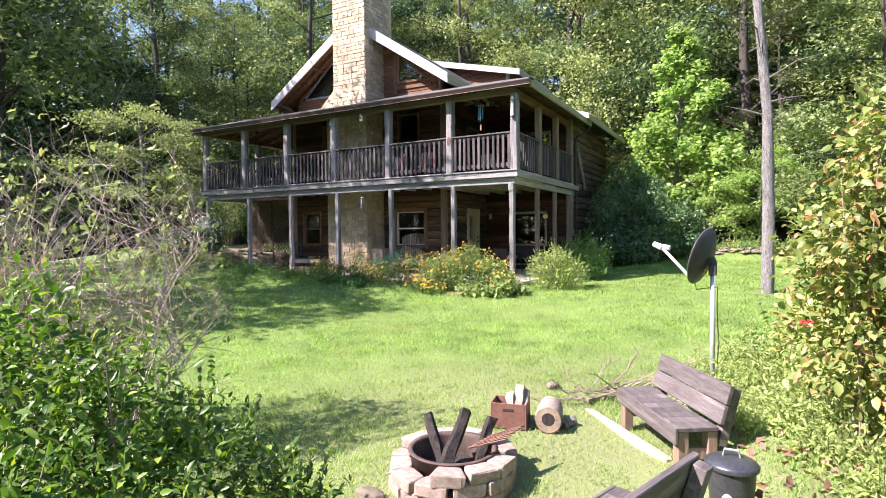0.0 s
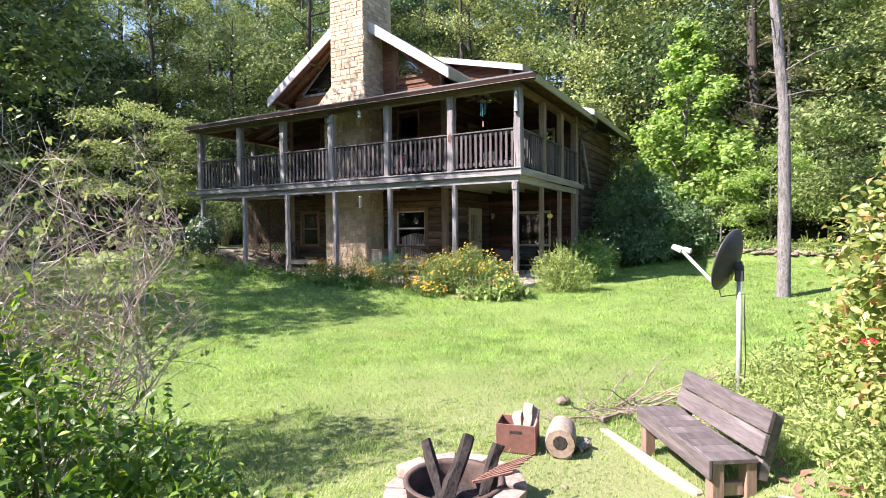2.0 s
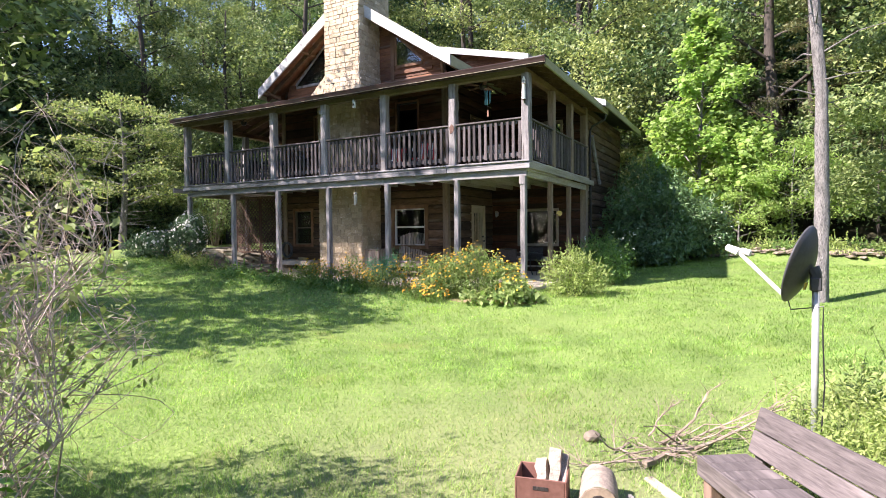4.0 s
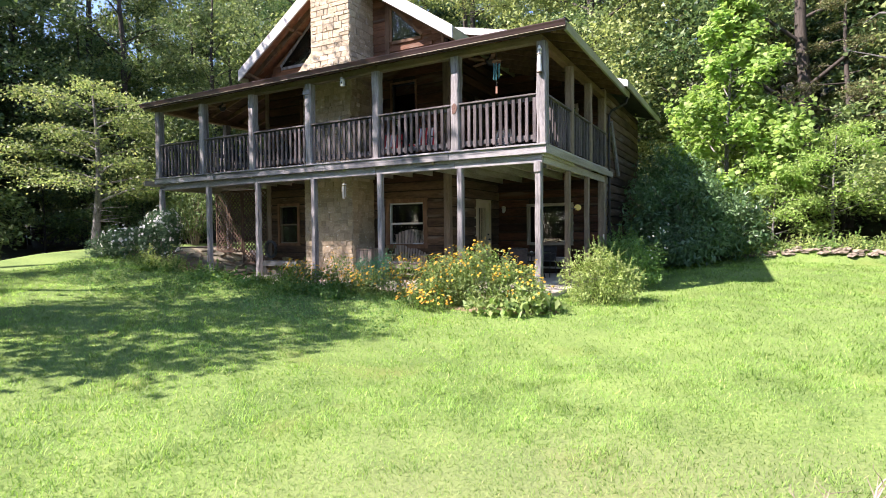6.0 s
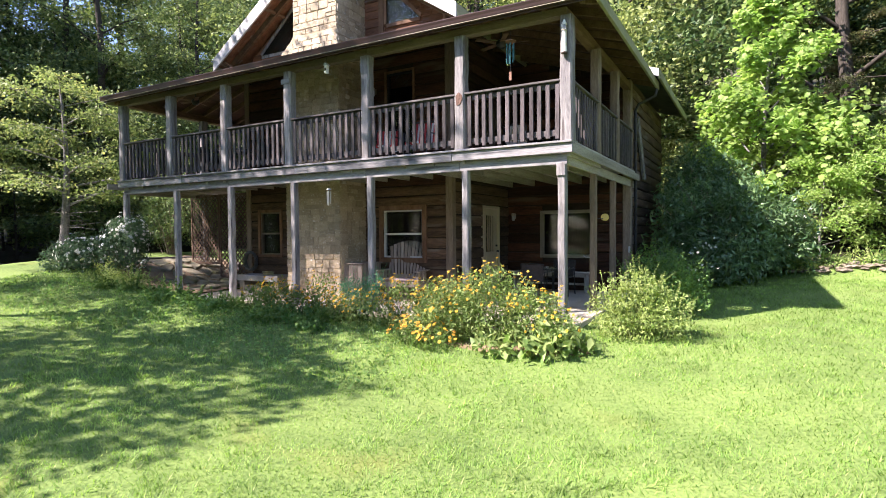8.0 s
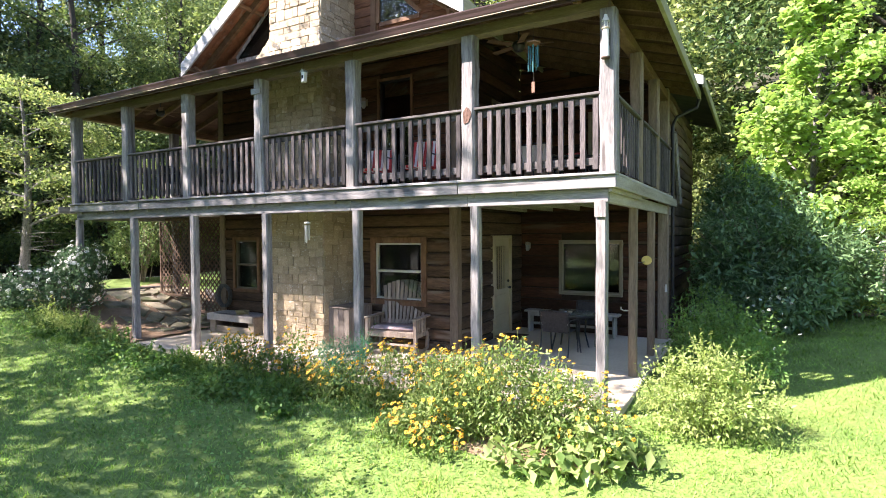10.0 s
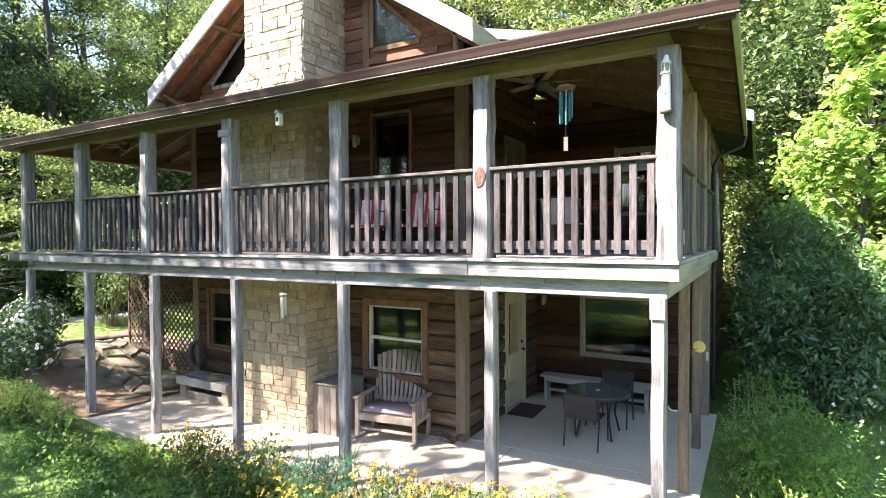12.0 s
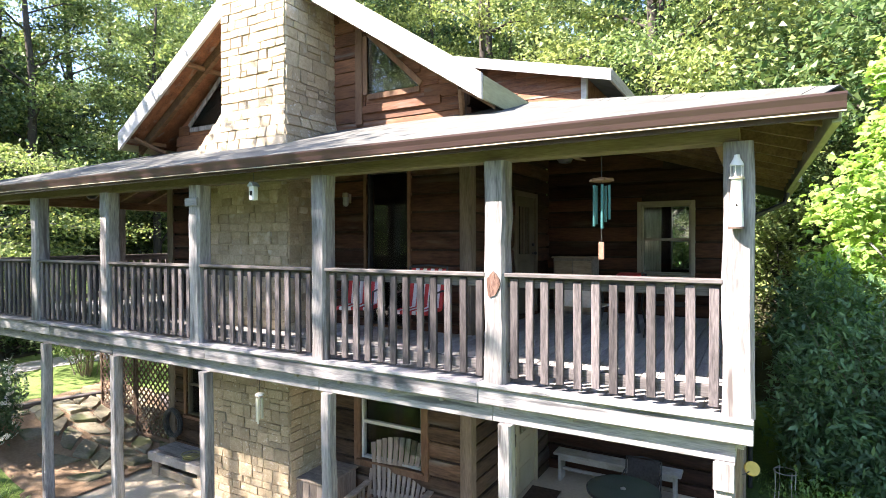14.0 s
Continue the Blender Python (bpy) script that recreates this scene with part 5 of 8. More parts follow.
add_lathe(bm, [(0.325, 0.02), (0.345, 0.02), (0.345, 0.285), (0.372, 0.288), (0.372, 0.298), (0.335, 0.298), (0.325, 0.27), (0.325, 0.02)], 36)
part("steel_liner", bm, M["rust"], pit, smooth=True)
bm = bmesh.new()
add_lathe(bm, [(0.0, 0.11), (0.15, 0.12), (0.324, 0.10)], 20)
for v in bm.verts:
    v.co.z += r.uniform(-0.012, 0.02)
part("ash_bed", bm, M["char"], pit)


def billet(name, a, b, rad, mat, seed, label, category, sides=7, group=""):
    """A split or charred piece of wood between two points."""
    r = random.Random(seed)
    a, b = Vector(a), Vector(b)
    bm = bmesh.new()
    pts = [a.lerp(b, i / 4) + Vector((r.uniform(-1, 1), r.uniform(-1, 1), r.uniform(-1, 1))) * rad * 0.12 for i in range(5)]
    add_tube(bm, pts, [rad * r.uniform(0.85, 1.12) for _ in pts], sides)
    for v in bm.verts:
        v.co += Vector((r.uniform(-1, 1), r.uniform(-1, 1), r.uniform(-1, 1))) * rad * 0.13
    ob = part(name, bm, mat)
    return tagged(ob, label, category, group)


zr = gz(px, py) + 0.03
R8, F8 = Vector((0.875, 0.484, 0)), Vector((-0.484, 0.875, 0))
C8 = Vector((px, py, zr))
for a, b, rad, s in (((-0.07, -0.10, 0.07), (-0.20, 0.12, 0.46), 0.04, 1), ((-0.06, -0.12, 0.12), (0.12, 0.16, 0.46), 0.055, 2), ((0.20, -0.02, 0.10), (0.33, 0.12, 0.42), 0.045, 3)):
    billet("charred_log", C8 + R8 * a[0] + F8 * a[1] + Vector((0, 0, a[2])), C8 + R8 * b[0] + F8 * b[1] + Vector((0, 0, b[2])), rad, M["char"], s,
           "charred log leaning inside the fire ring", "log", 5, "charred logs")
for k in range(7):
    a = C8 + R8 * (0.12 + 0.03 * k) + F8 * (-0.22 + 0.02 * k) + Vector((0, 0, 0.30 + 0.008 * k))
    billet("kindling_stick", a, a + R8 * 0.28 + F8 * (0.10 + 0.01 * k) + Vector((0, 0, 0.02)), 0.008, M["kindling"], 60 + k, "reddish kindling stick lying on the fire ring", "stick", 5, "kindling")

# crate of firewood and a sawn log
cx, cy = yard(5.28, 0.64)
crate = thing("firewood_crate", (cx, cy, gz(cx, cy)), "brown metal crate holding split firewood", "crate", rz=12)
w, d, h = 0.34, 0.26, 0.24
for nm, b in (("side_panel", (-w / 2, -w / 2 + 0.012, -d / 2, d / 2, 0.0, h)), ("side_panel", (w / 2 - 0.012, w / 2, -d / 2, d / 2, 0.0, h)),
              ("front_panel", (-w / 2 + 0.012, w / 2 - 0.012, -d / 2, -d / 2 + 0.012, 0.0, h)), ("back_panel", (-w / 2 + 0.012, w / 2 - 0.012, d / 2 - 0.012, d / 2, 0.0, h)),
              ("bottom_panel", (-w / 2 + 0.012, w / 2 - 0.012, -d / 2 + 0.012, d / 2 - 0.012, 0.0, 0.012))):
    part(nm, box(*b, 0.003), M["crate"], crate)
# dark strip on the panel stands in for a shaded hand slot
part("hand_slot", box(-0.05, 0.05, -d / 2 - 0.003, -d / 2 + 0.0, h - 0.075, h - 0.05, 0.001), M["char"], crate)
Cc = Vector((cx, cy, gz(cx, cy)))
for k, (u, t, rad) in enumerate(((-0.03, 0.26, 0.05), (0.06, 0.34, 0.055), (0.11, 0.30, 0.045))):
    billet("split_log", Cc + R8 * u + F8 * -0.06 + Vector((0, 0, 0.10)), Cc + R8 * (u + 0.06) + F8 * 0.12 + Vector((0, 0, t)), rad, M["bare_log"], 20 + k,
           "split grey-brown firewood standing in the crate", "firewood", 4, "firewood")
lx, ly = yard(5.2, 1.0)
Lc = Vector((lx, ly, gz(lx, ly) + 0.115))
stump = thing("sawn_log", tuple(Lc), "weathered bare log with a hollow sawn end on the grass", "log")
bm = bmesh.new()
ax = (F8 * 0.95 + R8 * 0.25).normalized()
add_tube(bm, [-ax * 0.17, -ax * 0.08, ax * 0.05, ax * 0.2], [0.125, 0.13, 0.125, 0.12], 16, caps=False)
for v in bm.verts:
    v.co += v.co.normalized() * r.uniform(-0.006, 0.006)
part("bark", bm, M["bare_log"], stump, smooth=True)
bm = bmesh.new()
add_tube(bm, [-ax * 0.172, -ax * 0.165], [0.118, 0.12], 16)
M["end_grain"] = material("weathered_end_grain", (0.13, 0.098, 0.07), (0.30, 0.235, 0.17), 9, rough=0.9, bump=0.5, fine=40, spots=((0.11, 0.08, 0.06), 0.56, 0.1))
part("cut_end", bm, M["end_grain"], stump, "pale sawn end grain with a dark hollow")
bm = bmesh.new()
add_tube(bm, [-ax * 0.176 + Vector((0, 0, 0.01)), -ax * 0.172 + Vector((0, 0, 0.01))], [0.055, 0.062], 9)
# near-black disc on the cut end paints the shade inside the hollow
part("hollow", bm, M["char"], stump)
billet("branch_stub", Lc + R8 * 0.13 - F8 * 0.05 - Vector((0, 0, 0.1)), Lc + R8 * 0.24 + F8 * 0.02 - Vector((0, 0, 0.05)), 0.04, M["bark"], 5, "short bark-covered branch piece on the grass", "branch")


def plank_bench(at, rz):
    """Bench of stained planks: boarded seat, two-board leaning back, braced legs. Its length runs along x, the back is on +y."""
    b = thing("plank_bench", at, "dark-stained plank bench with a leaning two-board back", "bench", "benches by the fire ring", rz=rz)
    L = 1.12
    for k in range(9):
        part("seat_board", box(-L / 2 + L * k / 9 + 0.002, -L / 2 + L * (k + 1) / 9 - 0.002, -0.21, 0.105, 0.385, 0.42, 0.005), M["bench"], b)
    part("apron", box(-L / 2, L / 2, -0.235, -0.212, 0.29, 0.42, 0.004), M["bench"], b)
    for k in range(2):
        o = part("back_board", box(-L / 2, L / 2, -0.02, 0.015, 0.0, 0.148, 0.005), M["bench"], b)
        o.matrix_basis = pose(0, 0.130 + 0.045 * k, 0.43 + 0.15 * k, -16, 0, 0)
    for sx in (-1, 1):
        o = part("back_post", box(-0.04, 0.04, 0.0, 0.07, 0.0, 0.45, 0.004), M["bench"], b)
        o.matrix_basis = pose(sx * (L / 2 - 0.06), 0.108, 0.27, -16, 0, 0)
        part("front_leg", box(sx * (L / 2 - 0.06) - 0.045, sx * (L / 2 - 0.06) + 0.045, -0.20, -0.12, -0.06, 0.384, 0.004), M["bench_leg"], b)
        part("rear_leg", box(sx * (L / 2 - 0.06) - 0.045, sx * (L / 2 - 0.06) + 0.045, 0.03, 0.105, -0.06, 0.384, 0.004), M["bench_leg"], b)
        part("leg_brace", box(sx * (L / 2 - 0.06) - 0.02, sx * (L / 2 - 0.06) + 0.02, -0.119, 0.029, 0.16, 0.25, 0.004), M["bench_leg"], b)
    return b


ax_, ay_ = 3.99, -7.57
bx_, by_ = 4.62, -8.54
ang = math.degrees(math.atan2(ay_ - by_, ax_ - bx_))
mid = Vector(((ax_ + bx_) / 2, (ay_ + by_) / 2, 0)) + Vector((0.84, 0.545, 0)) * 0.235
plank_bench((mid.x, mid.y, -0.54), ang + 180)
plank_bench((4.49, -10.49, -0.44), 72 + 180)

# edging timbers and loose stones
for k, (d0, l0, d1, l1, z) in enumerate(((5.62, 1.48, 4.33, 1.79, -0.50), (3.75, 1.22, 3.2, 0.95, -0.56))):
    a, b = yard(d0, l0), yard(d1, l1)
    ln = math.hypot(b[0] - a[0], b[1] - a[1])
    o = part("edging_timber", box(0, ln, -0.038, 0.038, -0.06, 0.04, 0.012), M["pale_wood"])
    o.matrix_basis = pose(a[0], a[1], z, 0, 0, math.degrees(math.atan2(b[1] - a[1], b[0] - a[0])))
    tagged(o, "pale weathered edging timber lying in the grass", "timber", "edging timbers")
for k, (d, l, s) in enumerate(((4.05, -0.56, 0.24), (3.95, -0.40, 0.17), (6.3, 1.25, 0.20), (4.6, 0.9, 0.06), (3.9, -0.75, 0.13))):
    x, y = yard(d, l)
    o = part("loose_stone", rough_rock((s, s * 0.75, s * 0.5), k + 3), M["rock"], smooth=False)
    o.matrix_basis = pose(x, y, gz(x, y) + s * 0.12, 0, 0, k * 50)
    tagged(o, "pale loose stone half sunk in the grass", "stone", "loose stones")

# dustbin
tx, ty = 5.0, -9.4
M["can"] = material("dark_ribbed_steel", (0.035, 0.037, 0.04), (0.085, 0.088, 0.092), 5, rough=0.45, bump=0.1, metal=0.5)
can = thing("trash_can", (tx, ty, gz(tx, ty) - 0.01), "ribbed galvanised trash can with a dark dished lid", "trash can")
can.matrix_basis = can.matrix_basis @ Matrix.Diagonal((0.73, 0.73, 1.04, 1))
bm = bmesh.new()
prof = [(0.0, 0.0), (0.135, 0.0)]
for k in range(9):
    prof += [(0.138 + 0.004 * k, 0.03 + 0.04 * k), (0.143 + 0.004 * k, 0.05 + 0.04 * k)]
prof += [(0.176, 0.40), (0.172, 0.405)]
add_lathe(bm, prof, 36)
part("body", bm, M["can"], can, smooth=True)
bm = bmesh.new()
add_lathe(bm, [(0.195, 0.385), (0.197, 0.405), (0.185, 0.415), (0.14, 0.432), (0.08, 0.44), (0.0, 0.442)], 36)
M["lid"] = material("dark_steel_lid", (0.07, 0.075, 0.085), (0.13, 0.14, 0.155), 5, rough=0.35, bump=0.08, metal=0.6)
part("lid", bm, M["lid"], can, "dark dished steel lid", smooth=True)
part("lid_handle", tube([(-0.06, 0, 0.436), (-0.05, 0, 0.475), (0.05, 0, 0.475), (0.06, 0, 0.436)], 0.009, 8), M["galv"], can)
sticker = bmesh.new()
add_tube(sticker, [(-0.02, -0.166, 0.23), (-0.022, -0.172, 0.23)], 0.045, 16)
part("round_label", sticker, M["dish_arm"], can)

# satellite dish on its pole
dx, dy = yard(5.9, 2.90)
dish = thing("satellite_dish", (dx, dy, gz(dx, dy)), "dark grey satellite dish on a galvanised pole in the grass", "satellite dish")
part("pole", tube([(0, 0, -0.3), (0, 0, 1.26)], 0.025, 14), M["galv"], dish, smooth=True)
aim = (-R8 * 0.60 + F8 * 0.68 + Vector((0, 0, 0.26))).normalized()
q = aim.to_track_quat("Z", "Y").to_matrix().to_4x4()
centre = Vector((0, 0, 1.37)) + aim * 0.035
bm = bmesh.new()
rings = []
for k in range(8):
    f = k / 7
    rings.append((0.29 * f, 0.085 * f * f))
add_lathe(bm, [(max(a, 0.001), b) for a, b in rings] + [(0.297, 0.088), (0.292, 0.078)] + [(max(a, 0.001), b - 0.010) for a, b in rings[::-1]], 36)
bmesh.ops.scale(bm, vec=(1.0, 1.08, 1.0), verts=bm.verts[:])
bmesh.ops.transform(bm, matrix=Matrix.Translation(centre) @ q, verts=bm.verts[:])
part("reflector", bm, M["dish"], dish, smooth=True)
low = centre + q.to_3x3() @ Vector((0, -0.30, 0.08))
if low.z > centre.z:
    low = centre + q.to_3x3() @ Vector((0, 0.30, 0.08))
lnb = centre + aim * 0.55 + Vector((0, 0, -0.04)) + F8 * 0.02
bm = bmesh.new()
add_tube(bm, [low, lnb], 0.017, 8)
part("feed_arm", bm, M["dish_arm"], dish)
bm = bmesh.new()
add_tube(bm, [lnb - aim * 0.10 + Vector((0, 0, 0.02)), lnb - aim * 0.02 + Vector((0, 0, 0.02))], [0.028, 0.024], 10)
add_tube(bm, [lnb - aim * 0.0, lnb + aim * 0.10 + Vector((0, 0, 0.012))], [0.036, 0.030], 8)
part("feed_horn", bm, M["dish_arm"], dish)
bm = bmesh.new()
add_tube(bm, [Vector((0, 0, 1.20)), Vector((0, 0, 1.33)), centre - aim * 0.01], [0.042, 0.042, 0.05], 8)
add_box(bm, -0.035, 0.035, -0.045, 0.045, 1.20, 1.30, 0.006)
part("bracket", bm, M["dish"], dish)
bm = bmesh.new()
add_box(bm, -0.03, 0.03, -0.03, 0.03, -0.004, 0.004, 0, Matrix.Translation(centre - aim * 0.022 - F8 * 0.0) @ q @ pose(0.02, -0.15 if low.z < centre.z else 0.15, 0.012))
part("sticker", bm, M["yellow"], dish, "small yellow sticker")
part("cable", tube([low, low + Vector((0.02, 0, -0.08)), Vector((0.05, -0.03, 1.08)), Vector((0.045, -0.03, 0.9)), Vector((0.06, -0.04, 0.45)), Vector((0.04, -0.03, 0.05))], 0.006, 5), M["black"], dish)

# brush pile
brush = thing("brush_pile", (0, 0, 0), "pile of bare cut branches on the lawn", "brush pile", kind="stuff")
r = random.Random(12)
bm = bmesh.new()
bx0, by0 = yard(6.1, 2.0)
base = Vector((bx0, by0, gz(bx0, by0)))


def brush_twig(p, d, length, rad, level):
    line = [p.copy()]
    for i in range(5):
        d = (d + Vector((r.gauss(0, 0.22), r.gauss(0, 0.22), r.gauss(0, 0.16)))).normalized()
        q = line[-1] + d * length / 5
        q.z = max(q.z, gz(q.x, q.y) + rad)
        line.append(q)
    add_tube(bm, line, [rad * (1 - 0.14 * i) for i in range(6)], 5 if level == 0 else 4, caps=level == 0)
    if level < 2:
        for j in range(r.randint(2, 4)):
            k = r.randint(1, 4)
            dd = (line[k + 1] - line[k]).normalized() + Vector((r.gauss(0, 0.5), r.gauss(0, 0.5), r.gauss(0.06, 0.3)))
            brush_twig(line[k], dd.normalized(), length * r.uniform(0.35, 0.6), rad * 0.5, level + 1)


for k in range(17):
    p = base + R8 * r.gauss(-0.05, 0.30) + F8 * r.gauss(0, 0.22) + Vector((0, 0, r.uniform(0.01, 0.06)))
    brush_twig(p, (R8 * r.uniform(-1, 1.2) + F8 * r.uniform(-0.6, 0.6) + Vector((0, 0, r.uniform(-0.05, 0.15)))).normalized(), r.uniform(0.35, 0.75), r.uniform(0.007, 0.013), 0)
for a, d, ln, rad in (((-0.5, -0.35, 0.03), (0.7, 0.5, 0.15), 0.75, 0.034), ((-0.25, 0.0, 0.05), (0.85, 0.05, 0.62), 0.6, 0.014), ((-0.3, 0.1, 0.08), (0.35, 0.1, 0.6), 0.36, 0.010), ((0.0, -0.1, 0.05), (1.0, 0.1, 0.12), 1.2, 0.015)):
    brush_twig(base + R8 * a[0] + F8 * a[1] + Vector((0, 0, a[2])), (R8 * d[0] + F8 * d[1] + Vector((0, 0, d[2]))).normalized(), ln, rad, 0)
part("branch_tangle", bm, M["twig"], brush)["kind"] = "stuff"

# low stone edging along the back of the lawn
edge = thing("stone_edging", (0, 0, 0), "low dry-laid edging of pale field stones behind the lawn", "stone edging")
r = random.Random(21)
rocks = []
for k in range(5):
    o = part("stone", rough_rock((1, 1, 1), 40 + k, 1, 0.3), M["rock"], edge)
    rocks.append(o.data)
    bpy.data.objects.remove(o)
for k in range(46):
    f = k / 45
    x, y = 3.3 + 4.6 * f + r.uniform(-0.05, 0.05), 7.25 - 0.12 * (3.3 + 4.6 * f - 5) - 0.35 + r.uniform(-0.1, 0.1)
    s = r.uniform(0.16, 0.36)
    shared("stone", r.choice(rocks), pose(x, y, gz(x, y) + 0.03, 0, 0, r.uniform(0, 360)) @ Matrix.Diagonal((s * 1.2, s * 0.7, s * 0.30, 1)), edge)
    if k % 2:
        shared("stone", r.choice(rocks), pose(x + 0.1, y + 0.12, gz(x, y) + 0.11, 0, 0, r.uniform(0, 360)) @ Matrix.Diagonal((s, s * 0.8, s * 0.36, 1)), edge)


# ---- things under and on the deck ----
M["box_wood"] = material("brown_grey_plank_wood", (0.12, 0.10, 0.083), (0.29, 0.25, 0.21), 2.2, (7, 7, 0.7), 0.85, 0.5, 14, 0.5, 0.16)
M["cushion"] = material("faded_mauve_cushion", (0.40, 0.30, 0.31), (0.58, 0.47, 0.47), 9, (1, 9, 1), 0.9, 0.3, 60, 0.3)
M["chair_wood"] = material("grey_brown_chair_wood", (0.21, 0.165, 0.13), (0.47, 0.39, 0.32), 2, (6, 6, 0.8), 0.85, 0.4, 14, 0.5, 0.18)
M["sling"] = material("dark_sling_fabric", (0.035, 0.032, 0.032), (0.07, 0.065, 0.065), 30, rough=0.85, bump=0.2, fine=120)
M["beige"] = material("beige_sling_fabric", (0.40, 0.36, 0.30), (0.52, 0.47, 0.40), 30, rough=0.85, bump=0.2, fine=120)
M["table_glass"] = material("dark_green_table_glass", (0.07, 0.09, 0.075), (0.10, 0.125, 0.105), 2, rough=0.12, bump=0.0, spec=0.6)
M["white_worn"] = material("worn_white_bench_paint", (0.30, 0.28, 0.24), (0.48, 0.455, 0.40), 4, rough=0.7, bump=0.2, fine=25, spots=((0.35, 0.31, 0.26), 0.6, 0.15))
M["mat"] = material("brown_door_mat", (0.055, 0.035, 0.025), (0.11, 0.075, 0.055), 20, rough=0.98, bump=0.5, fine=90)
M["knot"] = material("bare_knot_wood", (0.060, 0.030, 0.022), (0.27, 0.165, 0.125), 6, (9, 9, 1.2), 0.85, 0.9, 22, 0.5, bump_dist=0.02)
M["hose"] = material("grey_garden_hose", (0.05, 0.055, 0.055), (0.10, 0.105, 0.10), 10, rough=0.5, bump=0.05)
M["hose_y"] = material("olive_garden_hose", (0.22, 0.22, 0.10), (0.32, 0.31, 0.16), 10, rough=0.5, bump=0.05)
M["lattice"] = material("brown_lattice_wood", (0.085, 0.055, 0.038), (0.19, 0.13, 0.09), 3, rough=0.9, bump=0.2, fine=20, vary=0.2)
M["teal"] = material("teal_chime_tube", (0.03, 0.11, 0.11), (0.06, 0.17, 0.17), 6, rough=0.35, metal=0.3, bump=0.0)
M["silver"] = material("silver_chime_tube", (0.55, 0.54, 0.50), (0.66, 0.65, 0.61), 6, rough=0.35, metal=0.6, bump=0.0)
M["red"] = material("red_fabric", (0.42, 0.035, 0.035), (0.55, 0.06, 0.055), 12, rough=0.85, bump=0.1)
M["cloth_white"] = material("white_fabric", (0.60, 0.56, 0.53), (0.72, 0.68, 0.65), 12, rough=0.85, bump=0.1)


def rocker_bench(at_, rz):
    """Two-seat rocking chair: fanned back slats, slatted seat with a cushion, arms, legs and rockers."""
    c = thing("rocking_loveseat", at_, "weathered wooden rocking loveseat with a faded mauve cushion", "rocking chair", rz=rz)
    W = 0.98
    for k in range(7):
        part("seat_slat", box(-W / 2 + 0.04, W / 2 - 0.04, -0.26 + 0.078 * k, -0.195 + 0.078 * k, 0.385, 0.405, 0.004), M["chair_wood"], c)
    bm = box(-W / 2 + 0.06, W / 2 - 0.06, -0.25, 0.22, 0.41, 0.475)
    bmesh.ops.bevel(bm, geom=bm.edges[:], offset=0.025, segments=3, affect="EDGES")
    part("cushion", bm, M["cushion"], c, "faded mauve seat cushion", smooth=True)
    n = 11
    for k in range(n):
        u = (k - (n - 1) / 2) / ((n - 1) / 2)
        h = 0.90 - 0.11 * u * u
        bm = bmesh.new()
        add_box(bm, -0.027, 0.027, -0.01, 0.01, 0.0, h, 0.004)
        for v in bm.verts:
            v.co.x *= 0.75 + 0.5 * v.co.z / 0.6
        o = part("back_slat", bm, M["chair_wood"], c)
        o.matrix_basis = pose(u * 0.34, 0.25, 0.40, -13, 9 * u, 0)
    o = part("back_rail", box(-W / 2 + 0.05, W / 2 - 0.05, 0.0, 0.03, 0.0, 0.07, 0.004), M["chair_wood"], c)
    o.matrix_basis = pose(0, 0.275, 0.47, -18, 0, 0)
    o = part("back_rail", box(-0.44, 0.44, 0.0, 0.025, 0.0, 0.06, 0.004), M["chair_wood"], c)
    o.matrix_basis = pose(0, 0.355, 0.88, -13, 0, 0)
    part("front_apron", box(-W / 2 + 0.04, W / 2 - 0.04, -0.285, -0.262, 0.30, 0.395, 0.004), M["chair_wood"], c)
    part("stretcher", box(-W / 2 + 0.04, W / 2 - 0.04, -0.24, -0.21, 0.14, 0.18, 0.004), M["chair_wood"], c)
    for sx in (-1, 1):
        x = sx * (W / 2 - 0.01)
        part("front_leg", box(x - 0.03, x + 0.03, -0.29, -0.23, 0.05, 0.62, 0.005), M["chair_wood"], c)
        o = part("back_post", box(-0.03, 0.03, -0.03, 0.03, 0.0, 0.98, 0.005), M["chair_wood"], c)
        o.matrix_basis = pose(x, 0.24, 0.05, -15, 0, 0)
        part("armrest", box(x - 0.05, x + 0.05, -0.34, 0.33, 0.62, 0.65, 0.008), M["chair_wood"], c)
        for q in range(4):
            y = -0.17 + 0.11 * q
            part("arm_slat", box(x - 0.012, x + 0.012, y - 0.025, y + 0.025, 0.30, 0.62, 0.003), M["chair_wood"], c)
        part("side_rail", box(x - 0.02, x + 0.02, -0.229, 0.26, 0.29, 0.36, 0.003), M["chair_wood"], c)
        bm = bmesh.new()
        pts = [(x, -0.42 + 0.92 * t, 0.022 + 0.20 * (t - 0.42) ** 2) for t in [k / 8 for k in range(9)]]
        add_tube(bm, pts, 0.028, 6)
        part("rocker", bm, M["chair_wood"], c)
    return c


rocker_bench((-4.20, 1.74, PATIO), 8)

bx = thing("storage_box", (-5.20, 1.65, PATIO), "weathered grey-brown plank storage box beside the chimney", "storage box")
for k in range(4):
    part("front_plank", box(-0.25 + 0.125 * k, -0.128 + 0.125 * k, -0.36, -0.335, 0.0, 0.77 - 0.008 * (k % 2), 0.004), M["box_wood"], bx)
for k in range(5):
    part("side_plank", box(0.225, 0.25, -0.333 + 0.135 * k, -0.202 + 0.135 * k, 0.0, 0.768, 0.004), M["box_wood"], bx)
part("back_panel", box(-0.25, 0.224, 0.33, 0.35, 0.0, 0.765), M["box_wood"], bx)
part("inner_panel", box(-0.25, -0.23, -0.333, 0.329, 0.0, 0.765), M["box_wood"], bx)
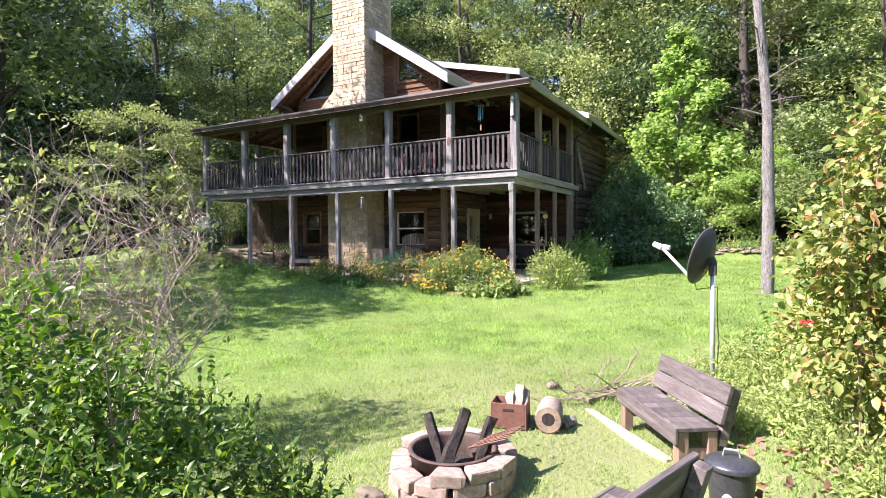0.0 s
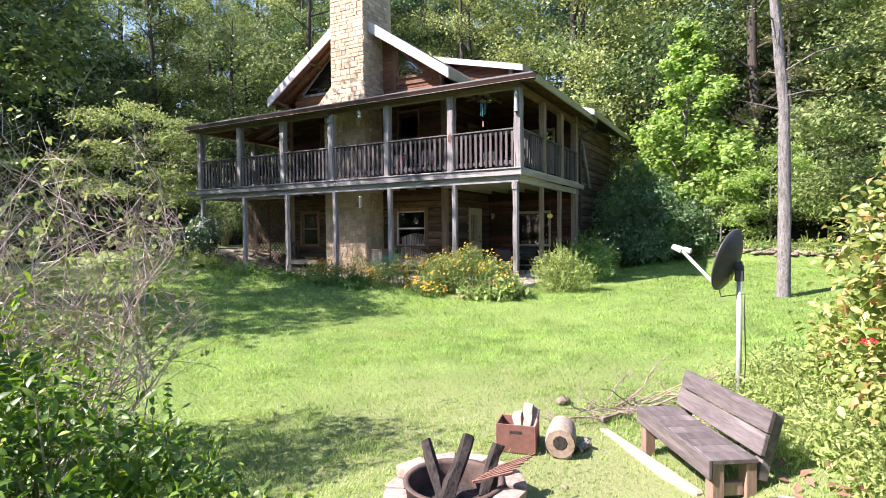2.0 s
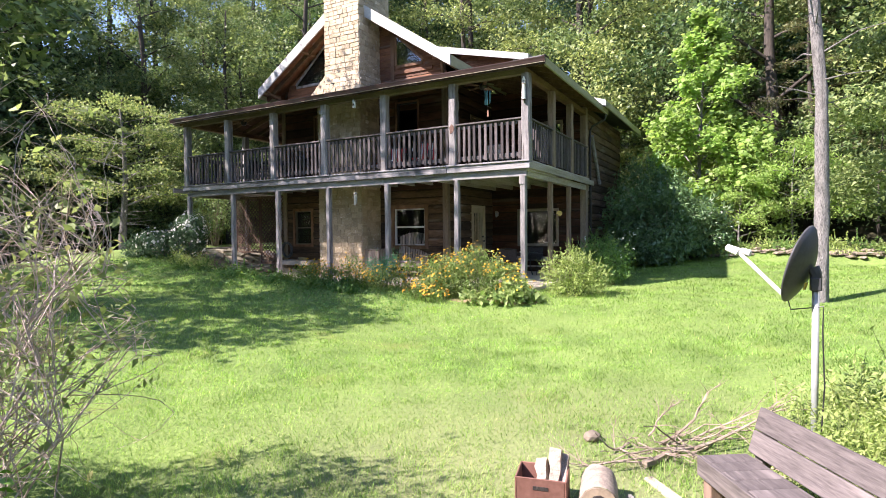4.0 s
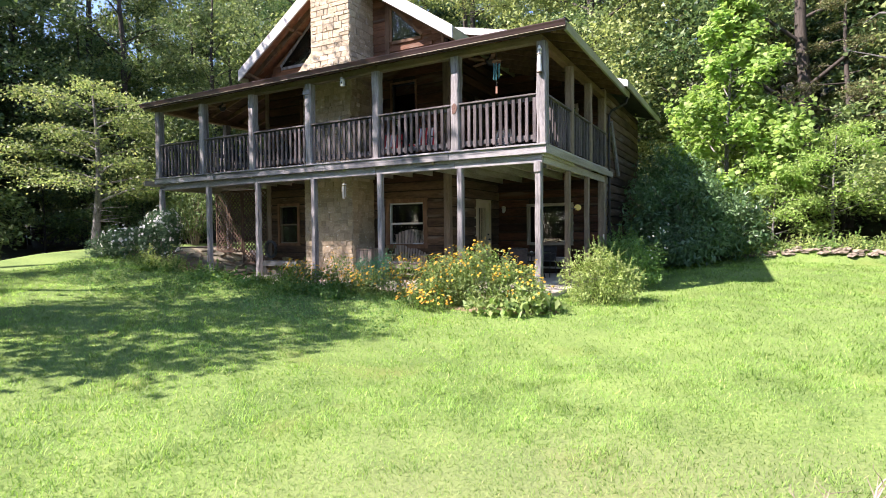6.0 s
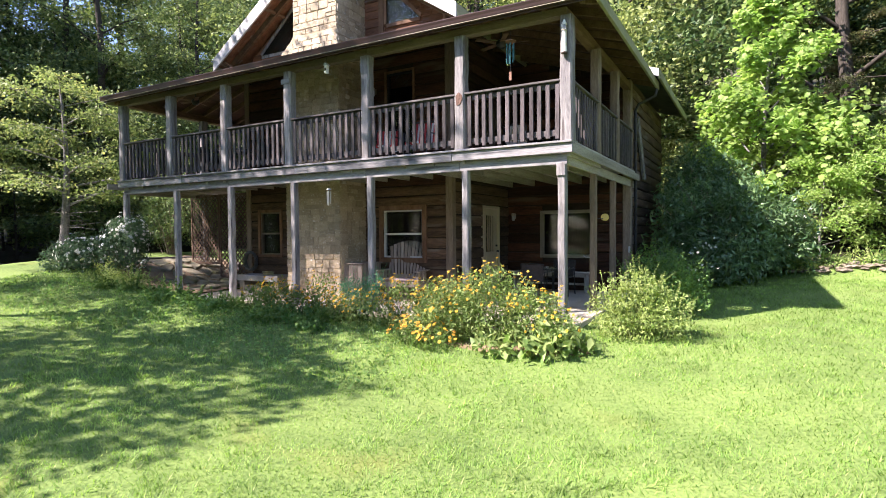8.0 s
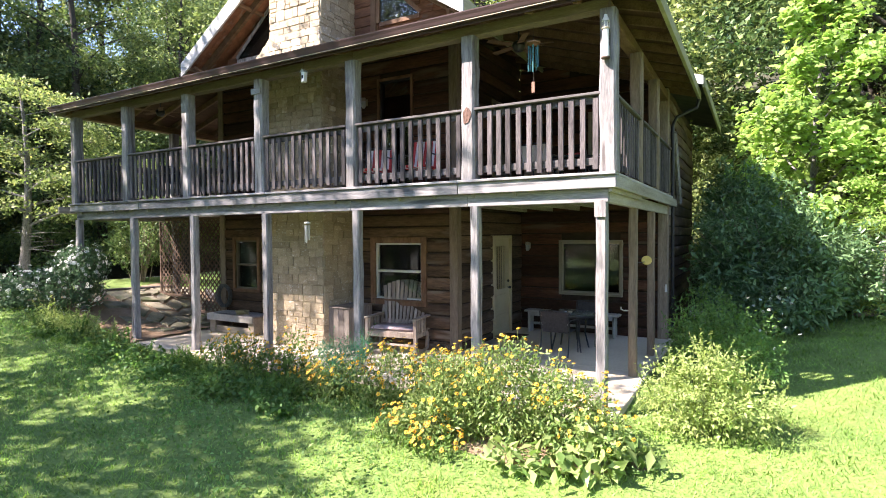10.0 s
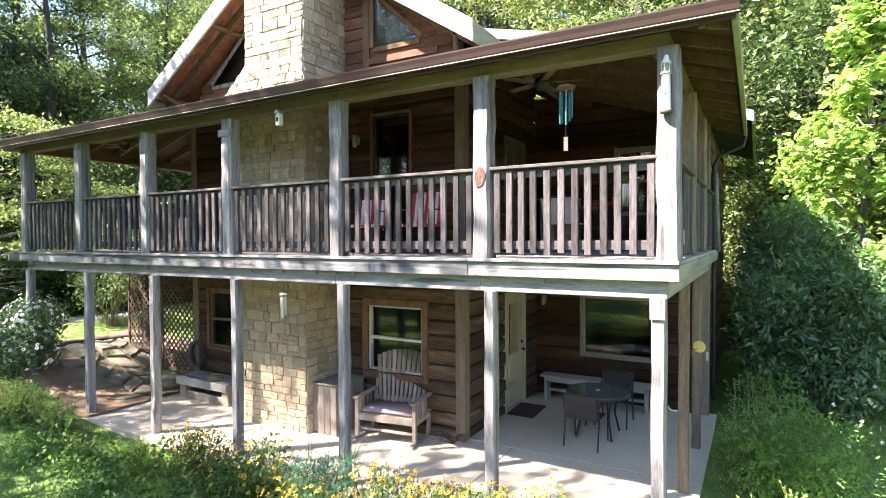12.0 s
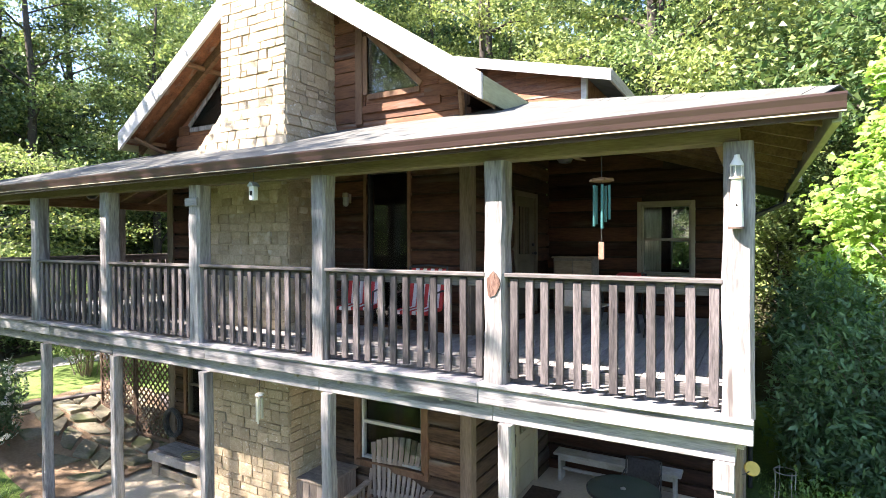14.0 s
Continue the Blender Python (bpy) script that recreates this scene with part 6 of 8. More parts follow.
for k in range(3):
    part("lid_board", box(-0.27, 0.275, -0.38 + 0.25 * k, -0.135 + 0.25 * k, 0.772, 0.80, 0.005), M["box_wood"], bx)

slab_b = thing("slab_bench", (-8.40, 1.72, PATIO), "low plank bench with a worn white front board", "bench")
part("seat_slab", box(-0.72, 0.72, -0.25, 0.27, 0.385, 0.42, 0.008), M["grey_x"], slab_b, "grey plank seat")
part("front_board", box(-0.72, 0.72, -0.275, -0.252, 0.275, 0.415, 0.006), M["white_worn"], slab_b, "worn white front board")
for sx in (-0.60, 0.62):
    part("support_block", box(sx - 0.09, sx + 0.09, -0.22, 0.24, 0.0, 0.384, 0.01), M["pale_wood"], slab_b)
part("support_rail", box(-0.50, 0.52, -0.20, -0.15, 0.01, 0.15, 0.006), M["pale_wood"], slab_b)


def coil(name, centre, rad, turns, tube_r, mat, label, flat=True, seed=0):
    r = random.Random(seed)
    bm = bmesh.new()
    pts = []
    for k in range(turns * 14):
        a = 2 * math.pi * k / 14
        q = rad * (1 + 0.10 * math.sin(a * 0.37 + seed)) + r.uniform(-0.006, 0.006)
        w = (k / (turns * 14) - 0.5) * 0.10
        pts.append(Vector(centre) + (Vector((q * math.cos(a), q * math.sin(a), w + 0.05)) if flat else Vector((q * math.cos(a), -0.06 + w, q * 1.15 * math.sin(a)))))
    add_tube(bm, pts, tube_r, 6)
    return tagged(part(name, bm, mat, smooth=True), label, "hose")


coil("garden_hose", (-9.22, 2.06, 0.84), 0.21, 8, 0.013, M["hose"], "coiled grey garden hose hanging on the log wall", False, 1)
coil("garden_hose", (-8.15, 1.60, PATIO + 0.42), 0.13, 3, 0.012, M["hose_y"], "olive garden hose coiled on the slab bench", True, 2)


def lattice_panel(x0, x1, y, z0, z1):
    p = thing("lattice_panel", (0, 0, 0), "brown diagonal wooden lattice panel under the porch", "lattice", "lattice panels")
    for a, b, c, d in ((x0, x0 + 0.05, z0, z1), (x1 - 0.05, x1, z0, z1), (x0 + 0.05, x1 - 0.05, z1 - 0.06, z1), (x0 + 0.05, x1 - 0.05, z0, z0 + 0.06)):
        part("frame_board", box(a, b, y - 0.02, y + 0.02, c, d, 0.003), M["lattice"], p)
    w, h = x1 - x0, z1 - z0
    for s in (1, -1):
        c = -h
        while c < w:
            u0, u1 = max(0.0, c), min(w, c + h)
            if u1 - u0 > 0.08:
                a = (x0 + u0, z0 + (u0 - c)) if s > 0 else (x0 + u0, z1 - (u0 - c))
                b = (x0 + u1, z0 + (u1 - c)) if s > 0 else (x0 + u1, z1 - (u1 - c))
                ln = math.hypot(b[0] - a[0], b[1] - a[1])
                o = part("slat", box(0, ln, -0.004, 0.004, -0.017, 0.017), M["lattice"], p)
                o.matrix_basis = pose(a[0], y + 0.006 * s, a[1], 0, -math.degrees(math.atan2(b[1] - a[1], b[0] - a[0])), 0)
            c += 0.150
    return p


lattice_panel(-10.62, -9.47, 2.16, 0.35, 2.68)
lattice_panel(-11.85, -10.64, 2.16, 0.72, 2.68)

# bare soil and flagstone steps left of the patio
xs_, ys_ = np.meshgrid(np.linspace(-13.3, -9.3, 41), np.linspace(-0.15, 3.4, 36))
edge_n = 0.25 * np.sin(xs_ * 3.1) + 0.2 * np.sin(ys_ * 2.7)
zz_ = ground_height(xs_, ys_) + 0.05 + 0.025 * np.sin(xs_ * 7 + ys_ * 3) * np.sin(ys_ * 6)
rim_ = np.minimum(np.minimum(xs_ + 13.3, -9.3 - xs_ + 0.3), np.minimum(ys_ + 0.15, 3.4 - ys_))
zz_ -= 0.12 * (rim_ + 0.3 * edge_n < 0.12)
ii_ = np.arange(41 * 36).reshape(36, 41)
ff_ = np.stack([ii_[:-1, :-1], ii_[:-1, 1:], ii_[1:, 1:], ii_[1:, :-1]], -1).reshape(-1, 4)
tagged(new("bare_soil", quick_mesh("bare_soil", np.stack([xs_, ys_, zz_], -1).reshape(-1, 3), ff_, M["soil"])), "bare brown earth with flat stepping stones beside the patio", "soil", kind="structure")
steps = thing("flagstone_steps", (0, 0, 0), "irregular flat flagstones set in the earth bank", "flagstones")
r = random.Random(17)
M["flag"] = material("tan_flagstone", (0.135, 0.125, 0.085), (0.29, 0.26, 0.185), 3, rough=0.92, bump=0.6, fine=22, vary=0.2, bump_dist=0.015, spots=((0.12, 0.135, 0.065), 0.52, 0.14))
NX, NY = 8, 7
nodes = [[(-12.75 + 3.15 * i / (NX - 1) + 0.22 * (j % 2) + r.uniform(-0.13, 0.13), 0.55 + 2.5 * j / (NY - 1) + r.uniform(-0.11, 0.11)) for i in range(NX)] for j in range(NY)]
for j in range(NY - 1):
    for i in range(NX - 1):
        if r.random() < 0.10 or (j == 0 and i % 2):
            continue
        quad = [Vector(nodes[j][i]), Vector(nodes[j][i + 1]), Vector(nodes[j + 1][i + 1]), Vector(nodes[j + 1][i])]
        mid_ = sum(quad, Vector((0, 0))) / 4
        ring = []
        for k in range(4):
            a, b = quad[k], quad[(k + 1) % 4]
            for p in (a.lerp(b, r.uniform(0.08, 0.2)), a.lerp(b, r.uniform(0.45, 0.55)) + Vector((r.uniform(-0.03, 0.03), r.uniform(-0.03, 0.03)))):
                ring.append(tuple((p - mid_) * r.uniform(0.88, 0.95)))
        bm = add_prism(bmesh.new(), ring, "z", -0.08, 0.03)
        bmesh.ops.bevel(bm, geom=bm.edges[:], offset=0.010, segments=1, affect="EDGES")
        o = part("flagstone", bm, M["flag"], steps)
        x, y = mid_
        sx_, sy_ = gz(x + 0.3, y) - gz(x - 0.3, y), gz(x, y + 0.3) - gz(x, y - 0.3)
        o.matrix_basis = pose(x, y, gz(x, y) + 0.055 + r.uniform(-0.015, 0.03), math.degrees(math.atan2(sy_, 0.6)) + r.uniform(-4, 4), -math.degrees(math.atan2(sx_, 0.6)) + r.uniform(-4, 4), 0)
for k, (x0, y0, x1, y1) in enumerate(((-9.9, 2.95, -11.6, 3.3), (-12.9, 0.4, -12.2, 2.9))):
    ln = math.hypot(x1 - x0, y1 - y0)
    o = part("landscape_timber", box(0, ln, -0.07, 0.07, -0.05, 0.12, 0.015), M["bench"])
    o.matrix_basis = pose(x0, y0, gz(x0, y0) + 0.04, 0, -math.degrees(math.atan2(gz(x1, y1) - gz(x0, y0), ln)), math.degrees(math.atan2(y1 - y0, x1 - x0)))
    tagged(o, "dark timber edging the earth bank", "timber", "edging timbers")

# table and chairs
def round_table(at_):
    t = thing("round_table", at_, "round patio table with a dark glass top", "table")
    bm = bmesh.new()
    add_lathe(bm, [(0.0, 0.66), (0.47, 0.66), (0.475, 0.665), (0.475, 0.672), (0.47, 0.677), (0.0, 0.677)], 40)
    part("tabletop", bm, M["table_glass"], t)
    bm = bmesh.new()
    add_lathe(bm, [(0.455, 0.635), (0.487, 0.635), (0.49, 0.665), (0.479, 0.668), (0.455, 0.655), (0.455, 0.635)], 40)
    part("rim", bm, M["black"], t)
    for k in range(4):
        a = math.pi / 4 + k * math.pi / 2
        part("leg", tube([(0.34 * math.cos(a), 0.34 * math.sin(a), 0.64), (0.30 * math.cos(a), 0.30 * math.sin(a), 0.3), (0.38 * math.cos(a), 0.38 * math.sin(a), 0.0)], 0.016, 8), M["black"], t)
    bm = bmesh.new()
    add_lathe(bm, [(0.0, 0.677), (0.035, 0.677), (0.035, 0.69), (0.02, 0.695), (0.0, 0.695)], 14)
    part("umbrella_plug", bm, M["silver"], t)
    return t


def sling_chair(at_, rz, fabric="sling", label="dark sling-back patio chair with a tubular frame", stripes=False, back=0.52):
    c = thing("patio_chair", at_, label, "chair", "porch chairs", rz=rz)
    bm = bmesh.new()
    if stripes:
        for k in range(9):
            x0 = -0.23 + 0.0511 * k
            o = part("stripe", box(x0, x0 + 0.0505, 0.0, 0.045, 0.0, back, 0.006), M["red" if k % 2 == 0 else "cloth_white"], c)
            o.matrix_basis = pose(0, 0.22, 0.40, -16, 0, 0)
            o = part("stripe", box(x0, x0 + 0.0505, -0.22, 0.22, 0.375, 0.415, 0.006), M["red" if k % 2 == 0 else "cloth_white"], c)
        bm.free()
    else:
        m = pose(0, 0.23, 0.42, -14, 0, 0)
        add_box(bm, -0.23, 0.23, -0.008, 0.008, 0.0, 0.365, 0.004, m)
        part("backrest", bm, M[fabric], c)
        part("seat", box(-0.23, 0.23, -0.22, 0.23, 0.405, 0.42, 0.004), M[fabric], c)
    top = 0.40 + back if stripes else 0.78
    for sx in (-1, 1):
        x = sx * 0.25
        part("side_frame", tube([(x, -0.25, 0.0), (x, -0.22, 0.40), (x, -0.20, 0.60), (x, 0.18, 0.62), (x, 0.29, 0.60)], 0.012, 7), M["black"], c)
        part("back_leg", tube([(x, 0.30, 0.0), (x, 0.23, 0.42), (x, 0.23 + 0.25 * (top - 0.42), top)], 0.012, 7), M["black"], c)
    part("top_rail", tube([(-0.25, 0.23 + 0.25 * (top - 0.42), top), (0, 0.25 + 0.25 * (top - 0.42), top + 0.02), (0.25, 0.23 + 0.25 * (top - 0.42), top)], 0.012, 7), M["black"], c)
    return c


round_table((-1.47, 3.40, PATIO))
sling_chair((-1.52, 2.92, PATIO), 178)
sling_chair((-1.36, 4.02, PATIO), 0)
for x0, x1 in ((-2.88, -0.88),):
    b = thing("long_bench", ((x0 + x1) / 2, 4.84, PATIO), "narrow worn white plank bench against the back wall", "bench", "benches on the patio")
    L = x1 - x0
    part("seat_board", box(-L / 2, L / 2, -0.15, 0.15, 0.44, 0.48, 0.006), M["white_worn"], b)
    part("apron", box(-L / 2 + 0.08, L / 2 - 0.08, -0.13, -0.105, 0.36, 0.439, 0.003), M["white_worn"], b)
    part("stretcher", box(-L / 2 + 0.1, L / 2 - 0.1, -0.02, 0.02, 0.16, 0.21, 0.003), M["white_worn"], b)
    for sx in (-1, 1):
        part("leg", box(sx * (L / 2 - 0.10) - 0.022, sx * (L / 2 - 0.10) + 0.022, -0.13, 0.13, 0.0, 0.439, 0.005), M["white_worn"], b)
mat_ = part("door_mat", box(-0.24, 0.24, -0.37, 0.37, 0.0, 0.018, 0.005), M["mat"])
mat_.matrix_basis = pose(-2.86, 3.95, PATIO, 0, 0, 2)
tagged(mat_, "brown bristle door mat on the concrete", "door mat")
# twigs by the corner of the wall
bm = bmesh.new()
r = random.Random(44)
for k in range(26):
    a = r.uniform(math.pi * 0.9, math.pi * 2.1)
    p = Vector((-3.22, 1.88, PATIO + 0.02))
    d = Vector((math.cos(a), math.sin(a) * 0.7, r.uniform(0.1, 1.1))).normalized() * r.uniform(0.2, 0.42)
    add_tube(bm, [p, p + d * 0.6 + Vector((0, 0, 0.06)), p + d], [0.006, 0.004, 0.0015], 4, caps=False)
tagged(part("twig_bundle", bm, M["bark_dark"]), "bundle of dark dry twigs at the corner of the wall", "twigs")


def wind_chime(at_, hang, tubes, tube_mat, length, top_size, sail=True, top_mat="trim_wood"):
    """A chime hanging from `hang` metres above its plate."""
    c = thing("wind_chime", at_, "wind chime with slender metal tubes hanging from the porch beam", "wind chime", "wind chimes")
    bm = bmesh.new()
    add_lathe(bm, [(0.0, 0.0), (top_size, 0.0), (top_size * 0.92, 0.02), (0.0, 0.035)], 6)
    part("top_plate", bm, M[top_mat], c)
    part("cord", tube([(0, 0, 0.03), (0, 0, hang)], 0.003, 4), M["black"], c)
    for k in range(tubes):
        a = 2 * math.pi * k / tubes
        x, y, l = top_size * 0.6 * math.cos(a), top_size * 0.6 * math.sin(a), length * (0.75 + 0.25 * k / tubes)
        part("chime_tube", tube([(x, y, -0.03), (x, y, -0.03 - l)], 0.011, 8), M[tube_mat], c)
    if sail:
        part("clapper_cord", tube([(0, 0, 0), (0, 0, -length - 0.12)], 0.002, 4), M["black"], c)
        part("sail", box(-0.022, 0.022, -0.005, 0.005, -length - 0.26, -length - 0.12, 0.004), M["kindling"], c)
    return c


wind_chime((-0.98, 0.13, 4.64), 0.21, 5, "teal", 0.36, 0.10)
wind_chime((-4.82, 0.10, 2.42), 0.18, 5, "silver", 0.30, 0.055, False, "silver")


def jar_lamp(at_, rz, label):
    l = thing("wall_lamp", at_, label, "lamp", "porch lamps", rz=rz)
    part("backplate", box(-0.05, 0.05, -0.02, 0.0, -0.05, 0.08, 0.006), M["tan_frame"], l)
    bm = bmesh.new()
    add_lathe(bm, [(0.0, 0.10), (0.045, 0.095), (0.05, 0.04), (0.05, 0.03), (0.0, 0.03)], 16, (0, -0.07, 0))
    part("cap", bm, M["tan_frame"], l)
    bm = bmesh.new()
    add_lathe(bm, [(0.042, 0.03), (0.042, -0.07), (0.025, -0.10), (0.0, -0.105)], 16, (0, -0.07, 0))
    part("shade", bm, M["galv"], l, "dull glass shade", smooth=True)
    part("arm", tube([(0, -0.01, 0.05), (0, -0.07, 0.06)], 0.012, 6), M["tan_frame"], l)
    return l


jar_lamp((-5.12, FRONT - 0.03, 4.78), 0, "small dull jar lamp on the log wall")
jar_lamp((-2.95, BACK - 0.03, 1.95), 0, "small dull jar lamp on the log wall")
lan = thing("lighthouse_ornament", (-0.03, -0.062, 4.25), "slender white wooden lighthouse ornament fixed to the corner post", "ornament")
for nm, prof, mt in (("base", [(0.0, 0.0), (0.052, 0.0), (0.052, 0.014), (0.0, 0.014)], "rust"),
                     ("tower", [(0.0, 0.0142), (0.043, 0.0142), (0.041, 0.10), (0.037, 0.24), (0.034, 0.335), (0.0, 0.335)], "vinyl"),
                     ("gallery", [(0.0, 0.3352), (0.047, 0.3352), (0.047, 0.349), (0.0, 0.349)], "tan_frame"),
                     ("lamp_room", [(0.0, 0.3492), (0.029, 0.3492), (0.029, 0.425), (0.0, 0.425)], "galv"),
                     ("roof_cap", [(0.0, 0.4252), (0.044, 0.4252), (0.040, 0.44), (0.022, 0.475), (0.016, 0.50), (0.0, 0.50)], "vinyl")):
    bm = bmesh.new()
    add_lathe(bm, prof, 16)
    part(nm, bm, M[mt], lan)
for k in range(6):
    a_ = math.radians(60 * k + 20)
    part("cage_bar", tube([(0.040 * math.cos(a_), 0.040 * math.sin(a_), 0.349), (0.040 * math.cos(a_), 0.040 * math.sin(a_), 0.426)], 0.0035, 5), M["vinyl"], lan)
# small dark patch drawn for the shade inside an opening
part("window_hole", box(-0.006, 0.006, -0.0445, -0.0405, 0.15, 0.165, 0.001), M["dark"], lan)
hl = thing("hanging_lantern", (-4.66, -0.10, 4.62), "small white lantern hanging from the porch eave", "lantern")
part("body", box(-0.035, 0.035, -0.035, 0.035, 0.0, 0.15, 0.006), M["vinyl"], hl)
part("roof_cap", prism([(-0.05, 0.15), (0.05, 0.15), (0, 0.20)], "y", -0.05, 0.05), M["galv"], hl)
# dark patch on the face, painted as a shaded opening
part("window_hole", box(-0.018, 0.018, -0.039, -0.036, 0.05, 0.10), M["dark"], hl)
part("hanger", tube([(0, 0, 0.19), (0, 0, 0.40)], 0.004, 5), M["black"], hl)
gauge = thing("round_gauge", (0.065, 2.17, 1.82), "round yellowed gauge on a bracket off the porch post", "gauge")
bm = bmesh.new()
bmesh.ops.create_cone(bm, cap_ends=True, segments=28, radius1=0.075, radius2=0.07, depth=0.025, matrix=pose(0, 0, 0, 62, 0, 20))
part("dial", bm, M["yellow"], gauge)
part("bracket", tube([(0, 0.02, -0.02), (-0.06, -0.1, -0.03), (-0.13, -0.2, -0.03)], 0.006, 6), M["black"], gauge)
tap = thing("outdoor_tap", (-0.145, 1.87, 1.08), "small pale metal hook on the porch post", "hook")
part("hook", tube([(0, 0, 0), (-0.06, -0.02, 0.0), (-0.10, -0.02, 0.02), (-0.10, -0.02, 0.05)], 0.01, 6), M["silver"], tap)
knot = tube([(0, 0, 0), (0, -0.012, 0)], 0.068, 18)
for v in knot.verts:
    a_ = math.atan2(v.co.z, v.co.x)
    v.co.x *= 0.88 + 0.14 * math.sin(3 * a_ + 1)
    v.co.z *= 1.55 + 0.22 * math.sin(2 * a_) + 0.14 * math.sin(5 * a_)
part("post_knot", knot, M["knot"], cabin, "bare reddish knot on a porch post").matrix_basis = pose(-1.855, -0.014, 3.80)
meter = part("outlet_box", box(-0.07, -0.03, BACK - 0.07, BACK - 0.041, 1.05, 1.20, 0.004), M["vinyl"])
tagged(meter, "small white outlet box on the corner timber", "outlet box")


def ceiling_fan(at_, rz, drop):
    f = thing("ceiling_fan", at_, "dark ceiling fan with brown wooden blades", "ceiling fan", "ceiling fans", rz=rz)
    bm = bmesh.new()
    add_lathe(bm, [(0.0, -0.10), (0.06, -0.09), (0.095, -0.03), (0.095, 0.03), (0.05, 0.06), (0.0, 0.06)], 20)
    part("motor", bm, M["black"], f, smooth=True)
    part("rod", tube([(0, 0, 0.05), (0, 0, drop)], 0.013, 8), M["black"], f)
    for k in range(5):
        o = part("blade", box(0.12, 0.52, -0.05, 0.05, -0.006, 0.002, 0.003), M["rafter"], f)
        o.matrix_basis = pose(0, 0, 0.0, 0, 0, 72 * k) @ pose(0, 0, 0, 10, 0, 0)
    return f


ceiling_fan((-1.62, 1.25, 5.06), 15, 0.42)
ceiling_fan((-10.2, 1.15, 5.03), 40, 0.35)
sling_chair((-4.28, 1.22, DECK), 20, stripes=True, back=0.42, label="porch chair with red and white striped fabric")
sling_chair((-3.40, 1.22, DECK), 8, stripes=True, back=0.50, label="porch chair with red and white striped fabric")
sling_chair((-1.75, 2.6, DECK), 175, "beige", "beige sling-back chair on the porch")
sling_chair((-0.85, 3.2, DECK), 95, "sling", "dark sling-back chair on the porch")
round_table((-1.5, 3.5, DECK))
round_table((-8.7, 1.1, DECK))
sling_chair((-8.1, 1.2, DECK), -80)
sling_chair((-9.3, 1.0, DECK), 100)
cab = thing("wooden_cabinet", (-2.55, 4.9, DECK), "light brown wooden cabinet against the porch wall", "cabinet")
part("body", box(-0.33, 0.33, -0.20, 0.22, 0.0, 0.92, 0.006), M["bare_log"], cab)
part("top", box(-0.36, 0.36, -0.22, 0.24, 0.922, 0.95, 0.006), M["split"], cab)
for sx in (-1, 1):
    d_ = part("door", box(sx * 0.16 - 0.15, sx * 0.16 + 0.15, -0.218, -0.202, 0.05, 0.88, 0.004), M["split"], cab)
    part("handle", tube([(sx * 0.03, -0.235, 0.5), (sx * 0.03, -0.22, 0.5)], 0.012, 8), M["black"], d_)
cushion = part("red_cushion", box(-0.17, 0.17, -0.14, 0.14, 0.0, 0.07, 0.025), M["red"])
cushion.matrix_basis = pose(-1.42, 3.62, DECK + 0.698)
tagged(cushion, "red cushion lying on the porch table", "cushion")
stand = thing("wire_plant_stand", (0.50, 5.55, gz(0.5, 5.55)), "pale wrought wire plant stand beside the cabin wall", "plant stand")
bm = bmesh.new()
add_tube(bm, [(0.16 * math.cos(a), 0.16 * math.sin(a), 0.52) for a in [2 * math.pi * k / 20 for k in range(21)]], 0.008, 6)
part("top_ring", bm, M["white_worn"], stand)
for k in range(4):
    a = k * math.pi / 2 + 0.5
    part("leg", tube([(0.16 * math.cos(a), 0.16 * math.sin(a), 0.55), (0.15 * math.cos(a), 0.15 * math.sin(a), 0.25), (0.18 * math.cos(a), 0.18 * math.sin(a), 0.0)], 0.008, 6), M["white_worn"], stand)


# ---- plants of the garden ----
M["leaf_shrub"] = leaf_material("privet_leaf", (0.040, 0.100, 0.016), (0.135, 0.235, 0.042), (0.30, 0.40, 0.06), 0.16, glow=0.36, rough=0.42, gloss=0.35)
M["leaf_autumn"] = leaf_material("yellowing_leaf", (0.120, 0.195, 0.045), (0.320, 0.360, 0.110), (0.50, 0.26, 0.14), 0.2, glow=0.35, rough=0.45, gloss=0.4)
M["leaf_sapling"] = leaf_material("bright_sapling_leaf", (0.172, 0.292, 0.066), (0.350, 0.458, 0.148), glow=0.45)
M["leaf_bed"] = leaf_material("perennial_leaf", (0.075, 0.150, 0.035), (0.19, 0.28, 0.075), glow=0.4)
M["leaf_weed"] = leaf_material("broad_weed_leaf", (0.060, 0.140, 0.036), (0.15, 0.255, 0.075), glow=0.4)
M["leaf_cover"] = leaf_material("ground_cover_leaf", (0.090, 0.185, 0.050), (0.215, 0.335, 0.105), glow=0.4)
M["leaf_daisy"] = leaf_material("daisy_leaf", (0.115, 0.200, 0.052), (0.320, 0.395, 0.148), glow=0.42)
M["leaf_pale"] = leaf_material("pale_shrub_leaf", (0.20, 0.285, 0.075), (0.39, 0.455, 0.17), glow=0.4)
M["leaf_rhodo"] = leaf_material("rhododendron_leaf", (0.060, 0.130, 0.052), (0.160, 0.255, 0.108), glow=0.25, rough=0.35, gloss=0.5)
M["leaf_blue"] = leaf_material("bluegreen_leaf", (0.06, 0.115, 0.06), (0.12, 0.19, 0.10), glow=0.35)
M["leaf_dogwood"] = leaf_material("dogwood_leaf", (0.125, 0.185, 0.058), (0.265, 0.315, 0.125), (0.38, 0.38, 0.13), 0.12, glow=0.4)
M["petal_yellow"] = leaf_material("yellow_petal", (0.58, 0.31, 0.02), (0.74, 0.52, 0.06), glow=0.3)
M["petal_orange"] = leaf_material("orange_petal", (0.62, 0.30, 0.03), (0.75, 0.45, 0.05), glow=0.3)
